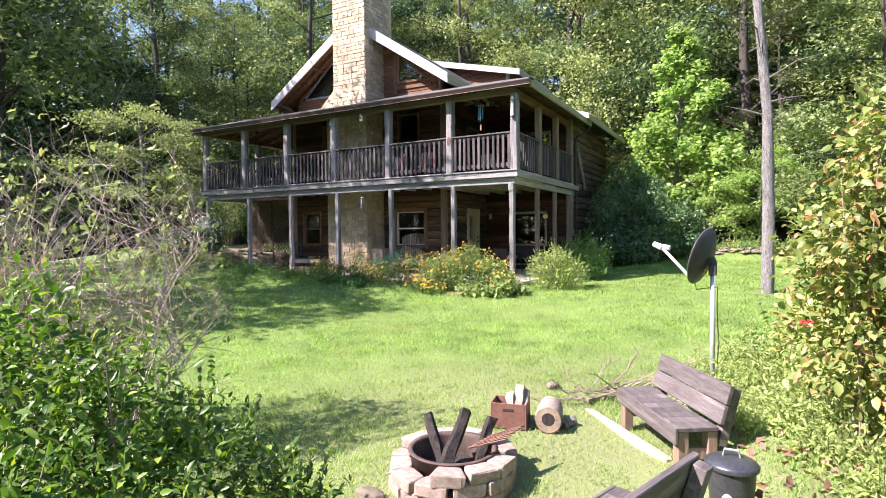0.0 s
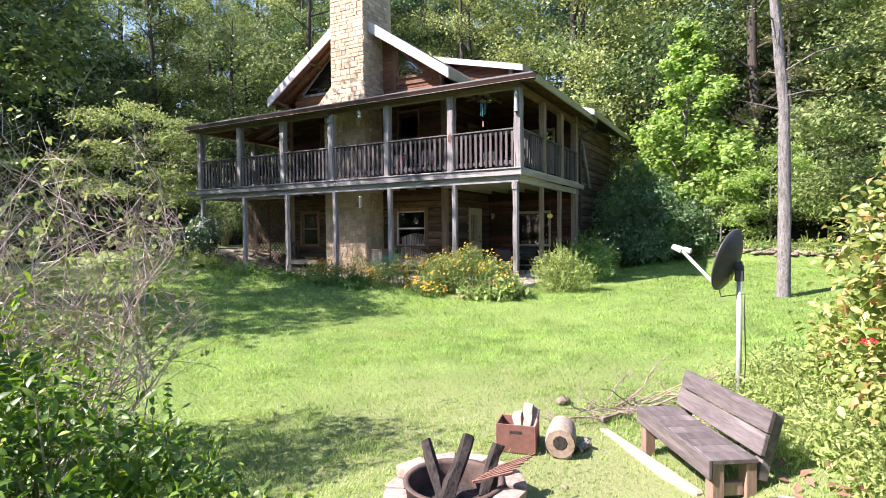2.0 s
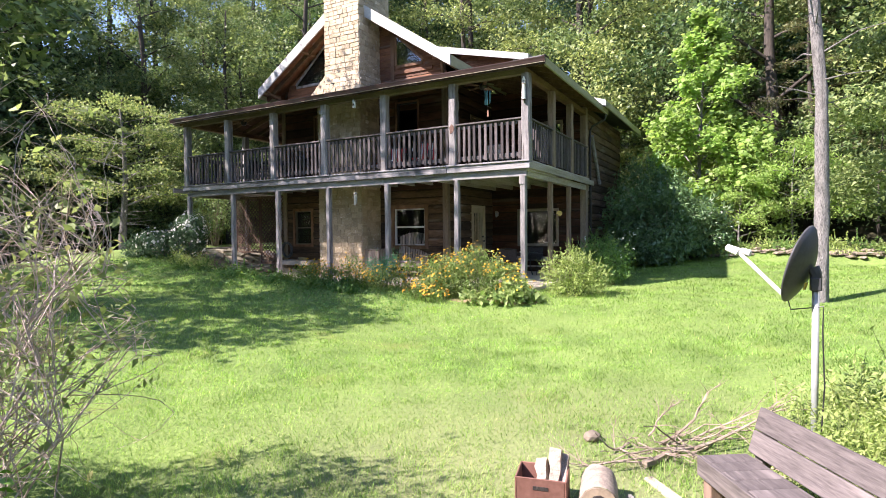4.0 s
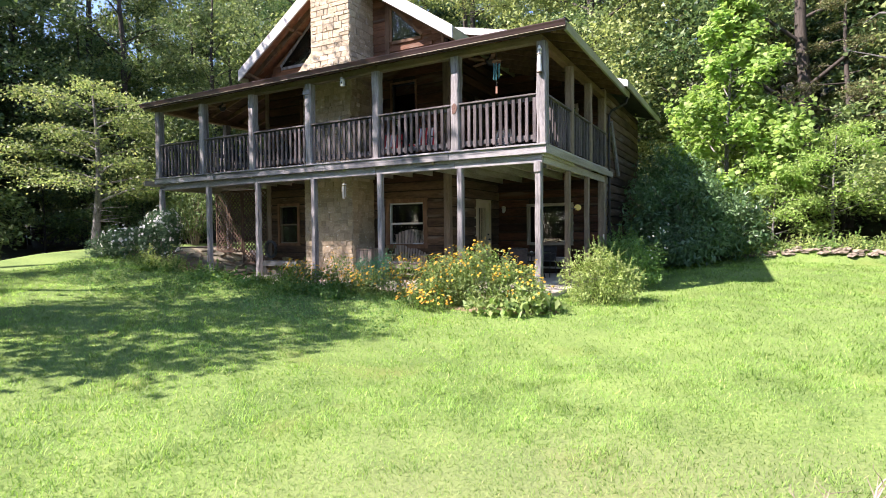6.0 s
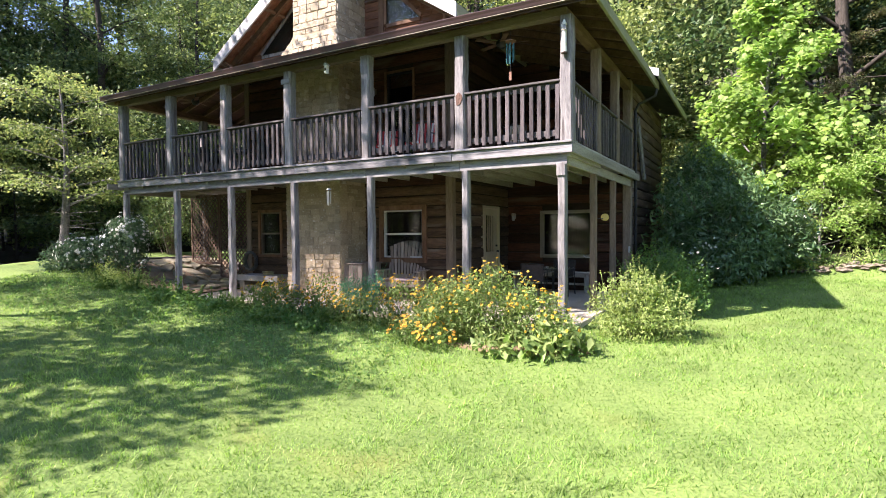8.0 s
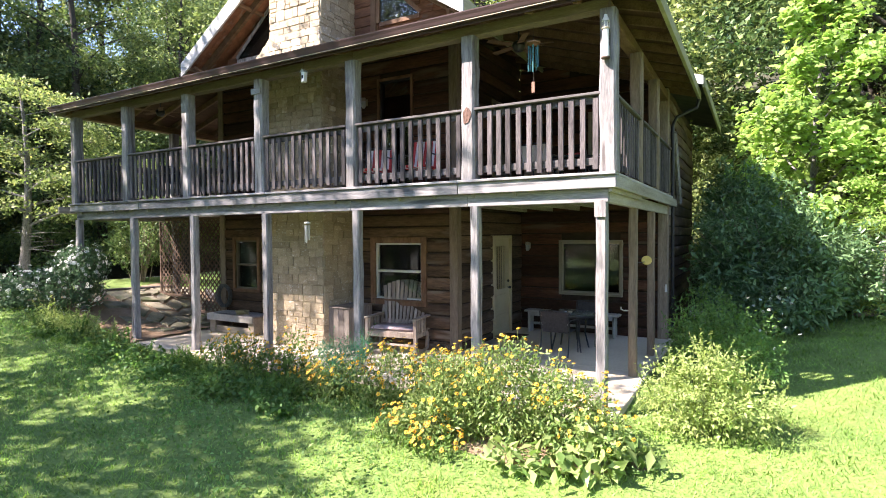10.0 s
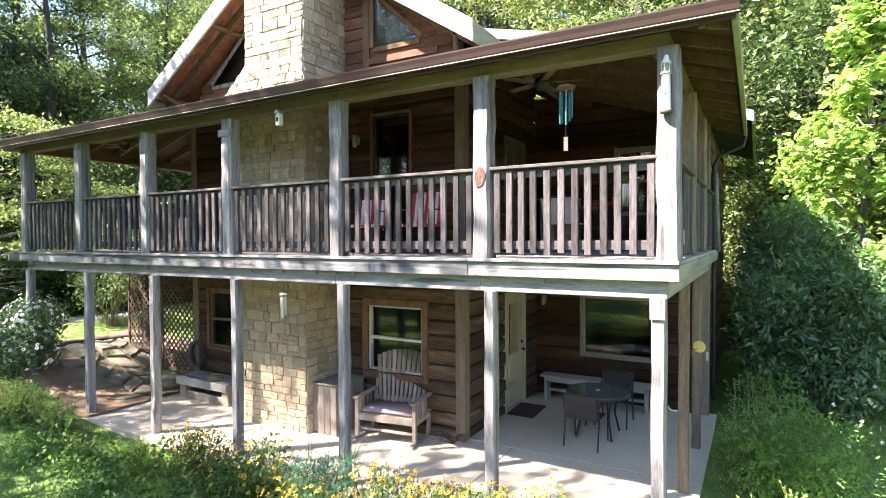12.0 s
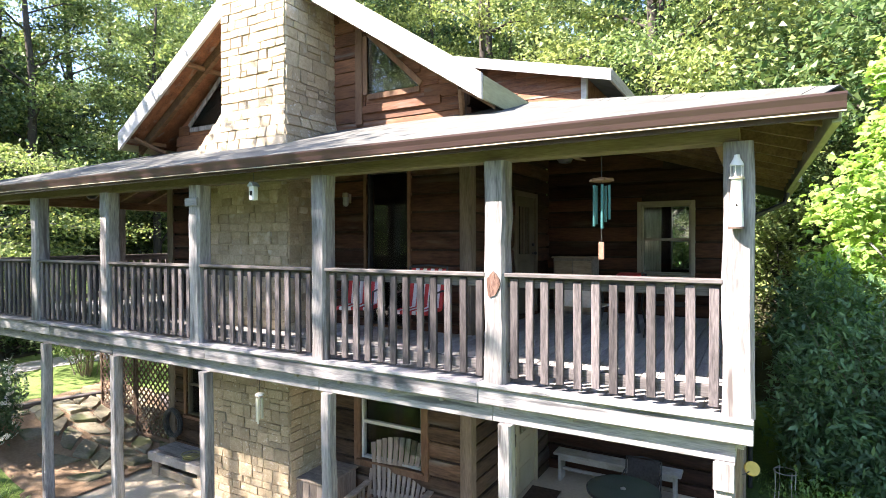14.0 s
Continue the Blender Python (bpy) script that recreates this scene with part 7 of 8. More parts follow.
M["petal_white"] = leaf_material("white_petal", (0.62, 0.62, 0.58), (0.78, 0.78, 0.74), glow=0.3)
M["petal_red"] = leaf_material("red_petal", (0.55, 0.02, 0.03), (0.70, 0.05, 0.06), glow=0.3)
M["cone"] = material("dark_flower_cone", (0.025, 0.014, 0.008), (0.06, 0.035, 0.02), 20, rough=0.9, bump=0.0)
M["stem"] = material("green_stem", (0.09, 0.13, 0.04), (0.17, 0.20, 0.07), 5, rough=0.8, bump=0.0, island=True)
M["cane"] = material("bare_cane_bark", (0.27, 0.21, 0.18), (0.55, 0.46, 0.395), 8, rough=0.85, bump=0.2, fine=30, island=True, vary=0.25)


def blobs_to_points(g, blobs, n, shell=0.35):
    """Points spread through blobs (centre, radii), thicker towards their skins."""
    w = np.array([b[1][0] * b[1][1] + b[1][0] * b[1][2] for b in blobs])
    pick = g.choice(len(blobs), n, p=w / w.sum())
    d = unit(g.normal(size=(n, 3)))
    rad = shell + (1 - shell) * g.uniform(0, 1, (n, 1)) ** 0.55
    rad = rad * (1 + 0.12 * np.sin(d[:, :1] * 9 + pick[:, None]) + 0.10 * np.sin(d[:, 1:2] * 13))
    c = np.array([b[0] for b in blobs])[pick]
    s = np.array([b[1] for b in blobs])[pick]
    return c + d * rad * s, d


def shrub(name, base, blobs, n, leaf, mat, label, seed, category="shrub", stems=18, stem_mat="twig", per=5, spray=0.05, sprigs=0, spread=0.9, droop=0.2, group="", stem_r=0.012, near=False):
    """A shrub at base: stems that fan out to its blobs (given relative to base), leaves in small sprays, and sprigs that stand out."""
    g = np.random.default_rng(seed)
    r = random.Random(seed)
    s = thing(name, base, label, category, group)
    bm = bmesh.new()
    tips = []
    for k in range(stems):
        c, rad = r.choice(blobs)
        d = unit(g.normal(size=3))
        tip = Vector(c) + Vector((d[0] * rad[0], d[1] * rad[1], abs(d[2]) * rad[2])) * 0.85
        foot = Vector((r.gauss(0, 0.06) + tip.x * 0.12, r.gauss(0, 0.06) + tip.y * 0.12, -0.08))
        mid = foot.lerp(tip, 0.5) + Vector((-0.1 * tip.x, -0.1 * tip.y, 0.08))
        add_tube(bm, [foot, mid, tip], [stem_r, stem_r * 0.7, stem_r * 0.25], 5, caps=False)
    extra = []
    for k in range(sprigs):
        c, rad = r.choice(blobs)
        d = unit(g.normal(size=3) + np.array([0, 0, 0.8]))
        p = Vector(c) + Vector((d[0] * rad[0], d[1] * rad[1], d[2] * rad[2])) * 0.8
        ln = r.uniform(0.12, 0.38)
        t = p + Vector((d[0] * 0.6, d[1] * 0.6, abs(d[2]) + 0.4)).normalized() * ln
        add_tube(bm, [p, p.lerp(t, 0.5), t], [0.004, 0.003, 0.0015], 4, caps=False)
        for q in range(int(ln / 0.028)):
            extra.append(tuple(p.lerp(t, (q + 1) / (ln / 0.028))))
    part("branchwork", bm, M[stem_mat], s)["kind"] = "stuff"
    m = max(1, n // per)
    c, d = blobs_to_points(g, blobs, m)
    pts = (c[:, None] + g.normal(size=(m, per, 3)) * spray).reshape(-1, 3)
    out = np.repeat(d, per, 0)
    if extra:
        pts = np.concatenate([pts, np.array(extra)])
        out = np.concatenate([out, unit(g.normal(size=(len(extra), 3)))])
    keep = pts[:, 2] > -0.05
    v, f = (oval_leaves if near else leaves)(pts[keep], out[keep], leaf[0], leaf[1], g, spread=spread, droop=droop)
    ob = new("foliage", quick_mesh("foliage", v, f, M[mat]))
    ob.parent = s
    ob["kind"] = "stuff"
    return s


def flower_mesh(name, places, facing, petals, rad, width, mat, g, droop=0.25):
    """Open flowers, each of flat petals round a centre."""
    n = len(places)
    nrm = unit(facing)
    a0 = unit(np.cross(nrm, g.normal(size=(n, 3))))
    b0 = np.cross(nrm, a0)
    vs, fs = [], []
    for k in range(petals):
        t = 2 * math.pi * k / petals
        u = a0 * math.cos(t) + b0 * math.sin(t)
        w = np.cross(nrm, u) * width * 0.5
        s = g.uniform(0.85, 1.15, (n, 1)) * rad
        p = np.stack([places + u * s * 0.15, places + u * s * 0.6 + w, places + u * s - nrm * s * droop, places + u * s * 0.6 - w], 1)
        vs.append(p)
    v = np.concatenate(vs, 1).reshape(-1, 3)
    m = len(v) // 4
    b = np.arange(m)[:, None] * 4
    return quick_mesh(name, v, np.concatenate([b + [0, 1, 2], b + [0, 2, 3]], 0), mat)


def cone_mesh(name, places, facing, rad, mat):
    nrm = unit(facing)
    a0 = unit(np.cross(nrm, np.array([0.3, 0.5, 0.81])))
    b0 = np.cross(nrm, a0)
    ring = np.stack([places + a0 * rad * math.cos(t) + b0 * rad * math.sin(t) for t in [2 * math.pi * k / 5 for k in range(5)]] + [places + nrm * rad * 1.3], 1)
    b = np.arange(len(places))[:, None] * 6
    f = np.concatenate([b + [k, (k + 1) % 5, 5] for k in range(5)], 0)
    return quick_mesh(name, ring.reshape(-1, 3), f, mat)


def flower_clump(at, blobs, n_leaf, n_flower, seed, label, petal="petal_yellow", leaf="leaf_bed", leaf_size=(0.062, 0.024), fl=(0.028, 0.014), category="flowers"):
    """A stand of daisy-like flowers on thin stems over narrow leaves."""
    g = np.random.default_rng(seed)
    s = thing("flower_clump", at, label, category, "flower bed")
    c, d = blobs_to_points(g, blobs, n_leaf // 4)
    pts = (c[:, None] + g.normal(size=(len(c), 4, 3)) * 0.04).reshape(-1, 3)
    keep = pts[:, 2] > -0.02
    v, f = leaves(pts[keep], np.repeat(d, 4, 0)[keep], leaf_size[0], leaf_size[1], g)
    ob = new("foliage", quick_mesh("foliage", v, f, M[leaf]))
    ob.parent = s
    ob["kind"] = "stuff"
    fc, fd = blobs_to_points(g, blobs, n_flower * 3, 0.92)
    up = fd[:, 2] > 0.05
    fc, fd = fc[up][:n_flower], fd[up][:n_flower]
    fc = fc + fd * 0.05 + np.array([0, 0, 0.03]) * g.uniform(0, 2, (len(fc), 1))
    face = unit(fd + np.array([-0.3, -0.5, 0.9]) + 0.35 * g.normal(size=fc.shape))
    bm = bmesh.new()
    for p, q in zip(fc, fd):
        foot = Vector(p) - Vector(q) * 0.12 - Vector((0, 0, 0.22))
        add_tube(bm, [foot, Vector(p)], [0.0035, 0.002], 3, caps=False)
    for nm, o in (("branchwork", None), ("bloom", flower_mesh("bloom", fc, face, 9, fl[0], fl[1], M[petal], g)), ("flower_heart", cone_mesh("flower_heart", fc, face, fl[0] * 0.32, M["cone"]))):
        if o is None:
            part(nm, bm, M["stem"], s)["kind"] = "stuff"
        else:
            ob = new(nm, o)
            ob.parent = s
            ob["kind"] = "stuff"
    return s


def at(x, y, dz=0.0):
    return (x, y, gz(x, y) + dz)


# shrubs of the lower yard, by the fire ring
x, y = yard(3.2, -1.9)
rel = lambda d, l, z: (Vector((*yard(d, l), z)) - Vector((x, y, gz(x, y))))[:]
shrub("privet_shrub", at(x, y), [(rel(3.2, -1.42, -0.12), (0.42, 0.42, 0.55)), (rel(3.2, -0.95, -0.40), (0.32, 0.32, 0.42)), (rel(3.1, -2.0, 0.10), (0.55, 0.5, 0.75)), (rel(3.3, -2.6, 0.28), (0.6, 0.6, 0.85)),
      (rel(2.5, -1.45, -0.35), (0.5, 0.5, 0.55)), (rel(2.3, -2.0, -0.15), (0.55, 0.55, 0.65)), (rel(3.5, -3.3, 0.2), (0.6, 0.6, 0.85)), (rel(2.65, -0.95, -0.55), (0.35, 0.35, 0.35))],
      15500, (0.070, 0.033), "leaf_shrub", "dense glossy green shrub at the edge of the lawn", 11, sprigs=120, stems=40, spray=0.045, near=True)
# unseen second shrub, added to shade the foot of the first
x, y = 0.85, -12.05
shrub("privet_shrub", at(x, y), [((0, 0, 0.75), (0.6, 0.6, 0.75)), ((-0.5, -0.3, 0.9), (0.6, 0.6, 0.9)), ((0.3, 0.45, 0.5), (0.45, 0.45, 0.55)), ((-0.2, 0.9, 0.8), (0.5, 0.5, 0.7))],
      5200, (0.070, 0.033), "leaf_shrub", "dense glossy green shrub at the edge of the lawn", 13, sprigs=30, stems=24, spray=0.05)
x, y = yard(3.7, 2.95)
shrub("viburnum_shrub", at(x, y), [(rel(3.7, 3.15, 1.75), (0.48, 0.48, 0.60)), (rel(3.75, 2.95, 1.15), (0.55, 0.5, 0.42)), (rel(3.7, 2.95, 0.55), (0.5, 0.55, 0.38)), (rel(3.6, 3.35, 0.1), (0.5, 0.6, 0.40)),
      (rel(4.6, 3.7, 1.2), (0.6, 0.6, 0.7)), (rel(5.0, 3.8, 0.4), (0.7, 0.7, 0.6)), (rel(3.5, 3.5, 0.75), (0.4, 0.4, 0.5))],
      15000, (0.078, 0.047), "leaf_autumn", "tall shrub with leaves turning yellow and orange", 12, sprigs=70, stems=30, spray=0.06, per=4, near=True)
g = np.random.default_rng(3)
red = tagged(new("red_blossom", flower_mesh("red_blossom", np.array([Vector((*yard(3.55, 2.34), 0.76))[:]] * 6) + 0.012 * g.normal(size=(6, 3)), g.normal(size=(6, 3)) + np.array([-0.3, -0.8, 0.4]), 5, 0.016, 0.013, M["petal_red"], g)),
             "single red blossom on a yellowing shrub", "flower")
for k, (d, l, s) in enumerate(((4.9, 2.45, 0.8), (4.4, 2.6, 0.8), (5.5, 2.6, 0.9), (3.7, 2.6, 0.7), (6.3, 3.2, 1.1), (3.1, 2.5, 0.6), (5.9, 3.5, 1.3),
                              (4.0, 2.8, 1.0), (4.6, 3.0, 1.2), (5.2, 3.1, 1.2), (3.4, 2.7, 0.8), (5.6, 3.0, 1.1), (4.3, 3.3, 1.4))):
    x, y = yard(d, l)
    shrub("weed_patch", at(x, y), [((0, 0, 0.10 * s), (0.36 * s, 0.36 * s, 0.20 * s)), ((0.25, 0.15, 0.12 * s), (0.3 * s, 0.3 * s, 0.22 * s))], 1000, (0.055, 0.020), "leaf_pale",
          "low tangle of leafy weeds on the bank", 200 + k, "weeds", stems=12, stem_mat="stem", stem_r=0.004, sprigs=8, group="weeds on the bank")

# dry leaves fallen under the yellowing shrub
g = np.random.default_rng(66)
M["leaf_dry"] = leaf_material("dry_fallen_leaf", (0.13, 0.065, 0.045), (0.33, 0.20, 0.14), glow=0.15, rough=0.7)
dd, ll = g.normal(3.3, 0.55, 260), g.normal(2.75, 0.35, 260)
lx_, ly_ = 5.07 - 0.484 * dd + 0.875 * ll, -12.90 + 0.875 * dd + 0.484 * ll
v, f = leaves(np.stack([lx_, ly_, ground_height(lx_, ly_) + g.uniform(0.02, 0.07, 260)], 1), np.zeros((260, 3)), 0.085, 0.05, g, droop=0.0, spread=1.0)
tagged(new("fallen_leaves", quick_mesh("fallen_leaves", v, f, M["leaf_dry"])), "dry reddish-brown leaves fallen on the bank", "fallen leaves", kind="stuff")

# thicket of bare arching canes with a few late leaves
x, y = yard(5.0, -3.1)
canes = thing("bare_cane_bush", at(x, y), "sprawling thicket of bare arching canes with sparse yellow-green leaves", "bush")
r = random.Random(8)
g = np.random.default_rng(8)
bm = bmesh.new()
spots_c = []


def grow(p, d, length, rad, level, wander=0.15, droop=0.012, edge=1.02):
    """A cane or twig that wanders and droops, with side shoots."""
    step = max(0.05, length / 7)
    line = [p.copy()]
    for i in range(7):
        d = (d + Vector((r.gauss(0, wander), r.gauss(0, wander), r.gauss(0, wander * 0.7) - droop * (1 + i * 0.45)))).normalized()
        q = line[-1] + d * step
        rim_r = edge - 0.35 * math.sin(2.6 * q.dot(F8) + 1.7 * q.z) ** 2
        if q.dot(R8) > rim_r or abs(q.dot(F8)) > 0.55 + 0.5 * math.sin(1.6 * q.dot(R8) + 1.1 * q.z) ** 2:
            d = (d - R8 * max(0, q.dot(R8) - rim_r) * 6 - F8 * 0.8 * q.dot(F8)).normalized()
            q = line[-1] + d * step
        if q.z < 0.05:
            q.z = 0.05 + r.uniform(0, 0.05)
        line.append(q)
    add_tube(bm, line, [rad * (1 - 0.11 * i) for i in range(8)], 4 if level == 0 else 3, caps=False)
    if level < 2:
        for j in range(r.randint(5, 8) if level == 0 else r.randint(1, 3)):
            k = r.randint(2, 6)
            dd = (line[k + 1] - line[k]).normalized() * 0.8 + Vector((r.gauss(0, 0.6), r.gauss(0, 0.6), r.gauss(0.1, 0.45)))
            grow(line[k], dd.normalized(), length * r.uniform(0.25, 0.5), rad * 0.55, level + 1, wander, droop, edge)
    elif r.random() < 0.6:
        spots_c.extend([tuple(line[-1]), tuple(line[-2]), tuple(line[-1] + Vector((0.03, 0.02, 0.02)))])


for k in range(104):
    foot = R8 * r.uniform(-2.1, 0.35) + F8 * r.gauss(0, 0.35) + Vector((0, 0, -0.05))
    side = r.gauss(0.35, 0.42)
    grow(foot, (R8 * side + F8 * r.gauss(0, 0.3) + Vector((0, 0, 1.0))).normalized(), r.uniform(1.9, 3.1), r.uniform(0.005, 0.0105), 0)
part("branchwork", bm, M["cane"], canes)["kind"] = "stuff"
pts = np.array(spots_c)
v, f = leaves(pts, g.normal(size=pts.shape), 0.075, 0.040, g)
ob = new("foliage", quick_mesh("foliage", v, f, M["leaf_dogwood"]))
ob.parent = canes
ob["kind"] = "stuff"

# flower bed along the patio
flower_clump(at(-0.75, -1.0), [((-0.75, -0.1, 0.42), (0.55, 0.5, 0.50)), ((-0.1, 0.0, 0.52), (0.62, 0.45, 0.58)), ((0.5, 0.1, 0.36), (0.5, 0.42, 0.45)), ((0.85, 0.0, 0.20), (0.4, 0.38, 0.32)), ((-1.0, -0.4, 0.18), (0.4, 0.3, 0.25))],
             15000, 330, 31, "tall clump of yellow black-centred daisies in the flower bed", leaf="leaf_daisy", fl=(0.025, 0.0125))
flower_clump(at(-1.7, -0.55), [((0, 0, 0.35), (0.5, 0.4, 0.42)), ((-0.4, 0.1, 0.3), (0.4, 0.35, 0.38))], 3200, 150, 32, "yellow daisies mixed with leafy green stems in the flower bed")
flower_clump(at(-1.9, -1.55), [((0, 0, 0.10), (0.34, 0.25, 0.20)), ((0.45, -0.1, 0.08), (0.3, 0.22, 0.16))], 900, 70, 33, "low orange daisies at the front of the flower bed", petal="petal_orange")
flower_clump(at(-3.2, -0.9), [((0, 0, 0.22), (0.6, 0.35, 0.34)), ((-0.6, 0.1, 0.2), (0.4, 0.3, 0.30)), ((0.6, 0.25, 0.34), (0.4, 0.32, 0.46))], 3800, 230, 34, "scattered yellow daisies over low green leaves", leaf="leaf_daisy")
flower_clump(at(-4.9, -0.65), [((0, 0, 0.22), (0.55, 0.35, 0.34)), ((-0.65, 0.05, 0.28), (0.45, 0.3, 0.42)), ((0.45, 0.1, 0.36), (0.35, 0.3, 0.48)), ((-1.15, 0.1, 0.24), (0.4, 0.3, 0.36))], 5200, 190, 35, "straggly yellow daisies among dark green leaves", leaf="leaf_bed")
shrub("pale_shrub", at(1.0, 0.05), [((0, 0, 0.42), (0.62, 0.55, 0.45)), ((0.35, 0.1, 0.35), (0.45, 0.45, 0.38)), ((-0.3, -0.05, 0.4), (0.4, 0.4, 0.45)), ((0.05, 0, 0.8), (0.3, 0.3, 0.25))],
      5200, (0.055, 0.024), "leaf_pale", "rounded pale yellow-green shrub beside the patio corner", 41, sprigs=60, stems=30, spray=0.035, stem_mat="stem", stem_r=0.006)
shrub("perennial_clump", at(1.15, 2.55), [((0, 0, 0.55), (0.65, 0.85, 0.60)), ((0.25, -0.6, 0.42), (0.45, 0.5, 0.48)), ((-0.35, 0.8, 0.65), (0.5, 0.7, 0.62)), ((-0.45, -0.3, 0.5), (0.4, 0.6, 0.55))], 7500, (0.066, 0.026), "leaf_cover",
      "leafy green perennials with a few white flowers", 42, sprigs=30, stems=24, spray=0.05, stem_mat="stem", stem_r=0.005)
g = np.random.default_rng(14)
wp = np.array([at(1.15, 2.55)]) + np.concatenate([g.uniform((-0.3, -0.7, 1.05), (0.8, 0.5, 1.35), (14, 3)), g.uniform((0.3, -1.0, 0.6), (0.9, -0.3, 0.9), (8, 3))])
white = thing("white_flowers", (0, 0, 0), "small white flowers above green perennials", "flowers", kind="stuff")
ob = new("petals", flower_mesh("petals", wp, g.normal(size=wp.shape) + np.array([-0.3, -0.6, 0.6]), 6, 0.024, 0.015, M["petal_white"], g))
ob.parent = white
ob["kind"] = "stuff"
for k, (x, y, s) in enumerate(((0.15, -1.35, 1.35), (-0.2, -1.5, 1.2), (0.45, -1.05, 1.25), (-0.6, -1.6, 1.0), (0.02, -1.05, 1.4))):
    shrub("hosta", at(x, y), [((0, 0, 0.13 * s), (0.26 * s, 0.24 * s, 0.14 * s))], 70, (0.14 * s, 0.066 * s), "leaf_daisy", "broad-leaved pale green plant at the front of the bed", 300 + k, "plant",
          stems=6, stem_mat="stem", stem_r=0.004, per=2, spray=0.05, group="broad-leaved bed plants")
for k, (x, y) in enumerate(((-6.9, -0.75), (-6.3, -0.95), (-5.75, -0.5), (-3.9, -1.3))):
    shrub("grass_tuft", at(x, y), [((0, 0, 0.12), (0.18, 0.18, 0.18))], 260, (0.24, 0.012), "leaf_bed", "tuft of dark long-bladed grass in front of the patio", 320 + k, "grass tuft", stems=5, stem_mat="stem",
          stem_r=0.003, per=6, spray=0.03, droop=-0.7, group="grass tufts")
soil = part("bed_soil", rough_rock((2.7, 1.0, 0.10), 2, 3, 0.2), M["soil"])
soil.matrix_basis = pose(-0.7, -1.05, gz(-0.7, -1.2) - 0.035, 0, 0, 12)
tagged(soil, "bare brown soil of the flower bed", "soil", kind="structure")

# weeds and ground cover on the bank in front of the patio
for k, (x, y, s) in enumerate(((-9.9, -0.75, 1.0), (-10.6, -1.0, 0.9), (-8.9, -0.75, 0.6))):
    shrub("tall_weed", at(x, y), [((0, 0, 0.25 * s), (0.42 * s, 0.36 * s, 0.34 * s)), ((0.35 * s, -0.1, 0.18 * s), (0.34 * s, 0.3 * s, 0.26 * s))], 1300, (0.06, 0.022), "leaf_pale",
          "pale yellow-green leafy weeds at the patio's end", 380 + k, "weeds", stems=14, stem_mat="stem", stem_r=0.004, sprigs=18, group="weeds at the patio end")
r = random.Random(41)
for k in range(20):
    x, y = -10.2 + 0.34 * k + r.uniform(-0.15, 0.15), -1.05 + r.uniform(-0.45, 0.40) - (0.25 if k > 12 else 0)
    s = r.uniform(0.7, 1.15)
    shrub("weed_patch", at(x, y), [((0, 0, 0.05 * s), (0.34 * s, 0.30 * s, 0.15 * s)), ((0.25, -0.1, 0.05 * s), (0.3 * s, 0.26 * s, 0.13 * s))], 420, (0.075, 0.045), ("leaf_bed", "leaf_weed")[k % 2],
          "low broad-leaved weeds on the bank before the patio", 400 + k, "weeds", stems=6, stem_mat="stem", stem_r=0.003, sprigs=5, group="weeds on the bank")

# broad-leaved ground cover in the grass before the patio
g = np.random.default_rng(58)
n_c = 13000
cx_, cy_ = g.uniform(-12.5, -1.6, n_c), -0.35 - 3.0 * g.uniform(0, 1, n_c) ** 1.4
thin = np.sin(cx_ * 2.3 + np.sin(cy_ * 3.1)) + np.sin(cy_ * 2.7 + cx_) > g.uniform(-1.7, 1.2, n_c)
cx_, cy_ = cx_[thin], cy_[thin]
v, f = leaves(np.stack([cx_, cy_, ground_height(cx_, cy_) + g.uniform(0.03, 0.10, len(cx_))], 1), np.tile(np.array([0.0, 0.0, 0.2]), (len(cx_), 1)), 0.050, 0.034, g, droop=0.1, spread=1.0)
tagged(new("ground_cover", quick_mesh("ground_cover", v, f, M["leaf_cover"])), "low broad-leaved ground cover growing through the lawn", "ground cover", kind="stuff")
M["leaf_teal"] = leaf_material("feathery_teal_leaf", (0.045, 0.165, 0.085), (0.105, 0.275, 0.150), glow=0.35)
shrub("feathery_plant", at(-3.35, -0.75), [((0, 0, 0.45), (0.34, 0.28, 0.30)), ((-0.25, 0, 0.62), (0.26, 0.2, 0.14)), ((0.2, 0.05, 0.72), (0.2, 0.18, 0.14))], 3000, (0.075, 0.008), "leaf_teal",
      "feathery blue-green plant beside a porch post", 59, "plant", stems=16, stem_mat="stem", stem_r=0.004, per=8, spray=0.05, sprigs=14)

# left of the cabin
shrub("white_flowering_shrub", at(-11.65, 0.0), [((0, 0, 0.55), (0.70, 0.6, 0.60)), ((0.1, 0.1, 1.0), (0.52, 0.5, 0.48)), ((-0.85, -0.5, 0.45), (0.68, 0.6, 0.50)), ((-1.4, -0.8, 0.25), (0.45, 0.45, 0.38))],
      13000, (0.070, 0.034), "leaf_blue", "blue-green rounded shrub dotted with white flowers", 51, sprigs=20, stems=26, spray=0.045)
g = np.random.default_rng(15)
hp, hd = blobs_to_points(g, [((0, 0, 0.55), (0.70, 0.6, 0.60)), ((0.1, 0.1, 1.0), (0.52, 0.5, 0.48)), ((-0.85, -0.5, 0.45), (0.68, 0.6, 0.50))], 480, 0.97)
blossom = new("blossoms", flower_mesh("blossoms", hp + np.array([at(-11.65, 0.0)]), hd, 6, 0.038, 0.028, M["petal_white"], g))
tagged(blossom, "small white flower heads on a blue-green shrub", "flowers", kind="stuff")
shrub("small_shrub", at(-9.95, -0.9), [((0, 0, 0.22), (0.35, 0.3, 0.28))], 900, (0.05, 0.02), "leaf_pale", "small yellow-green shrub by the stone steps", 52, stems=14, sprigs=12, stem_mat="stem", stem_r=0.004)
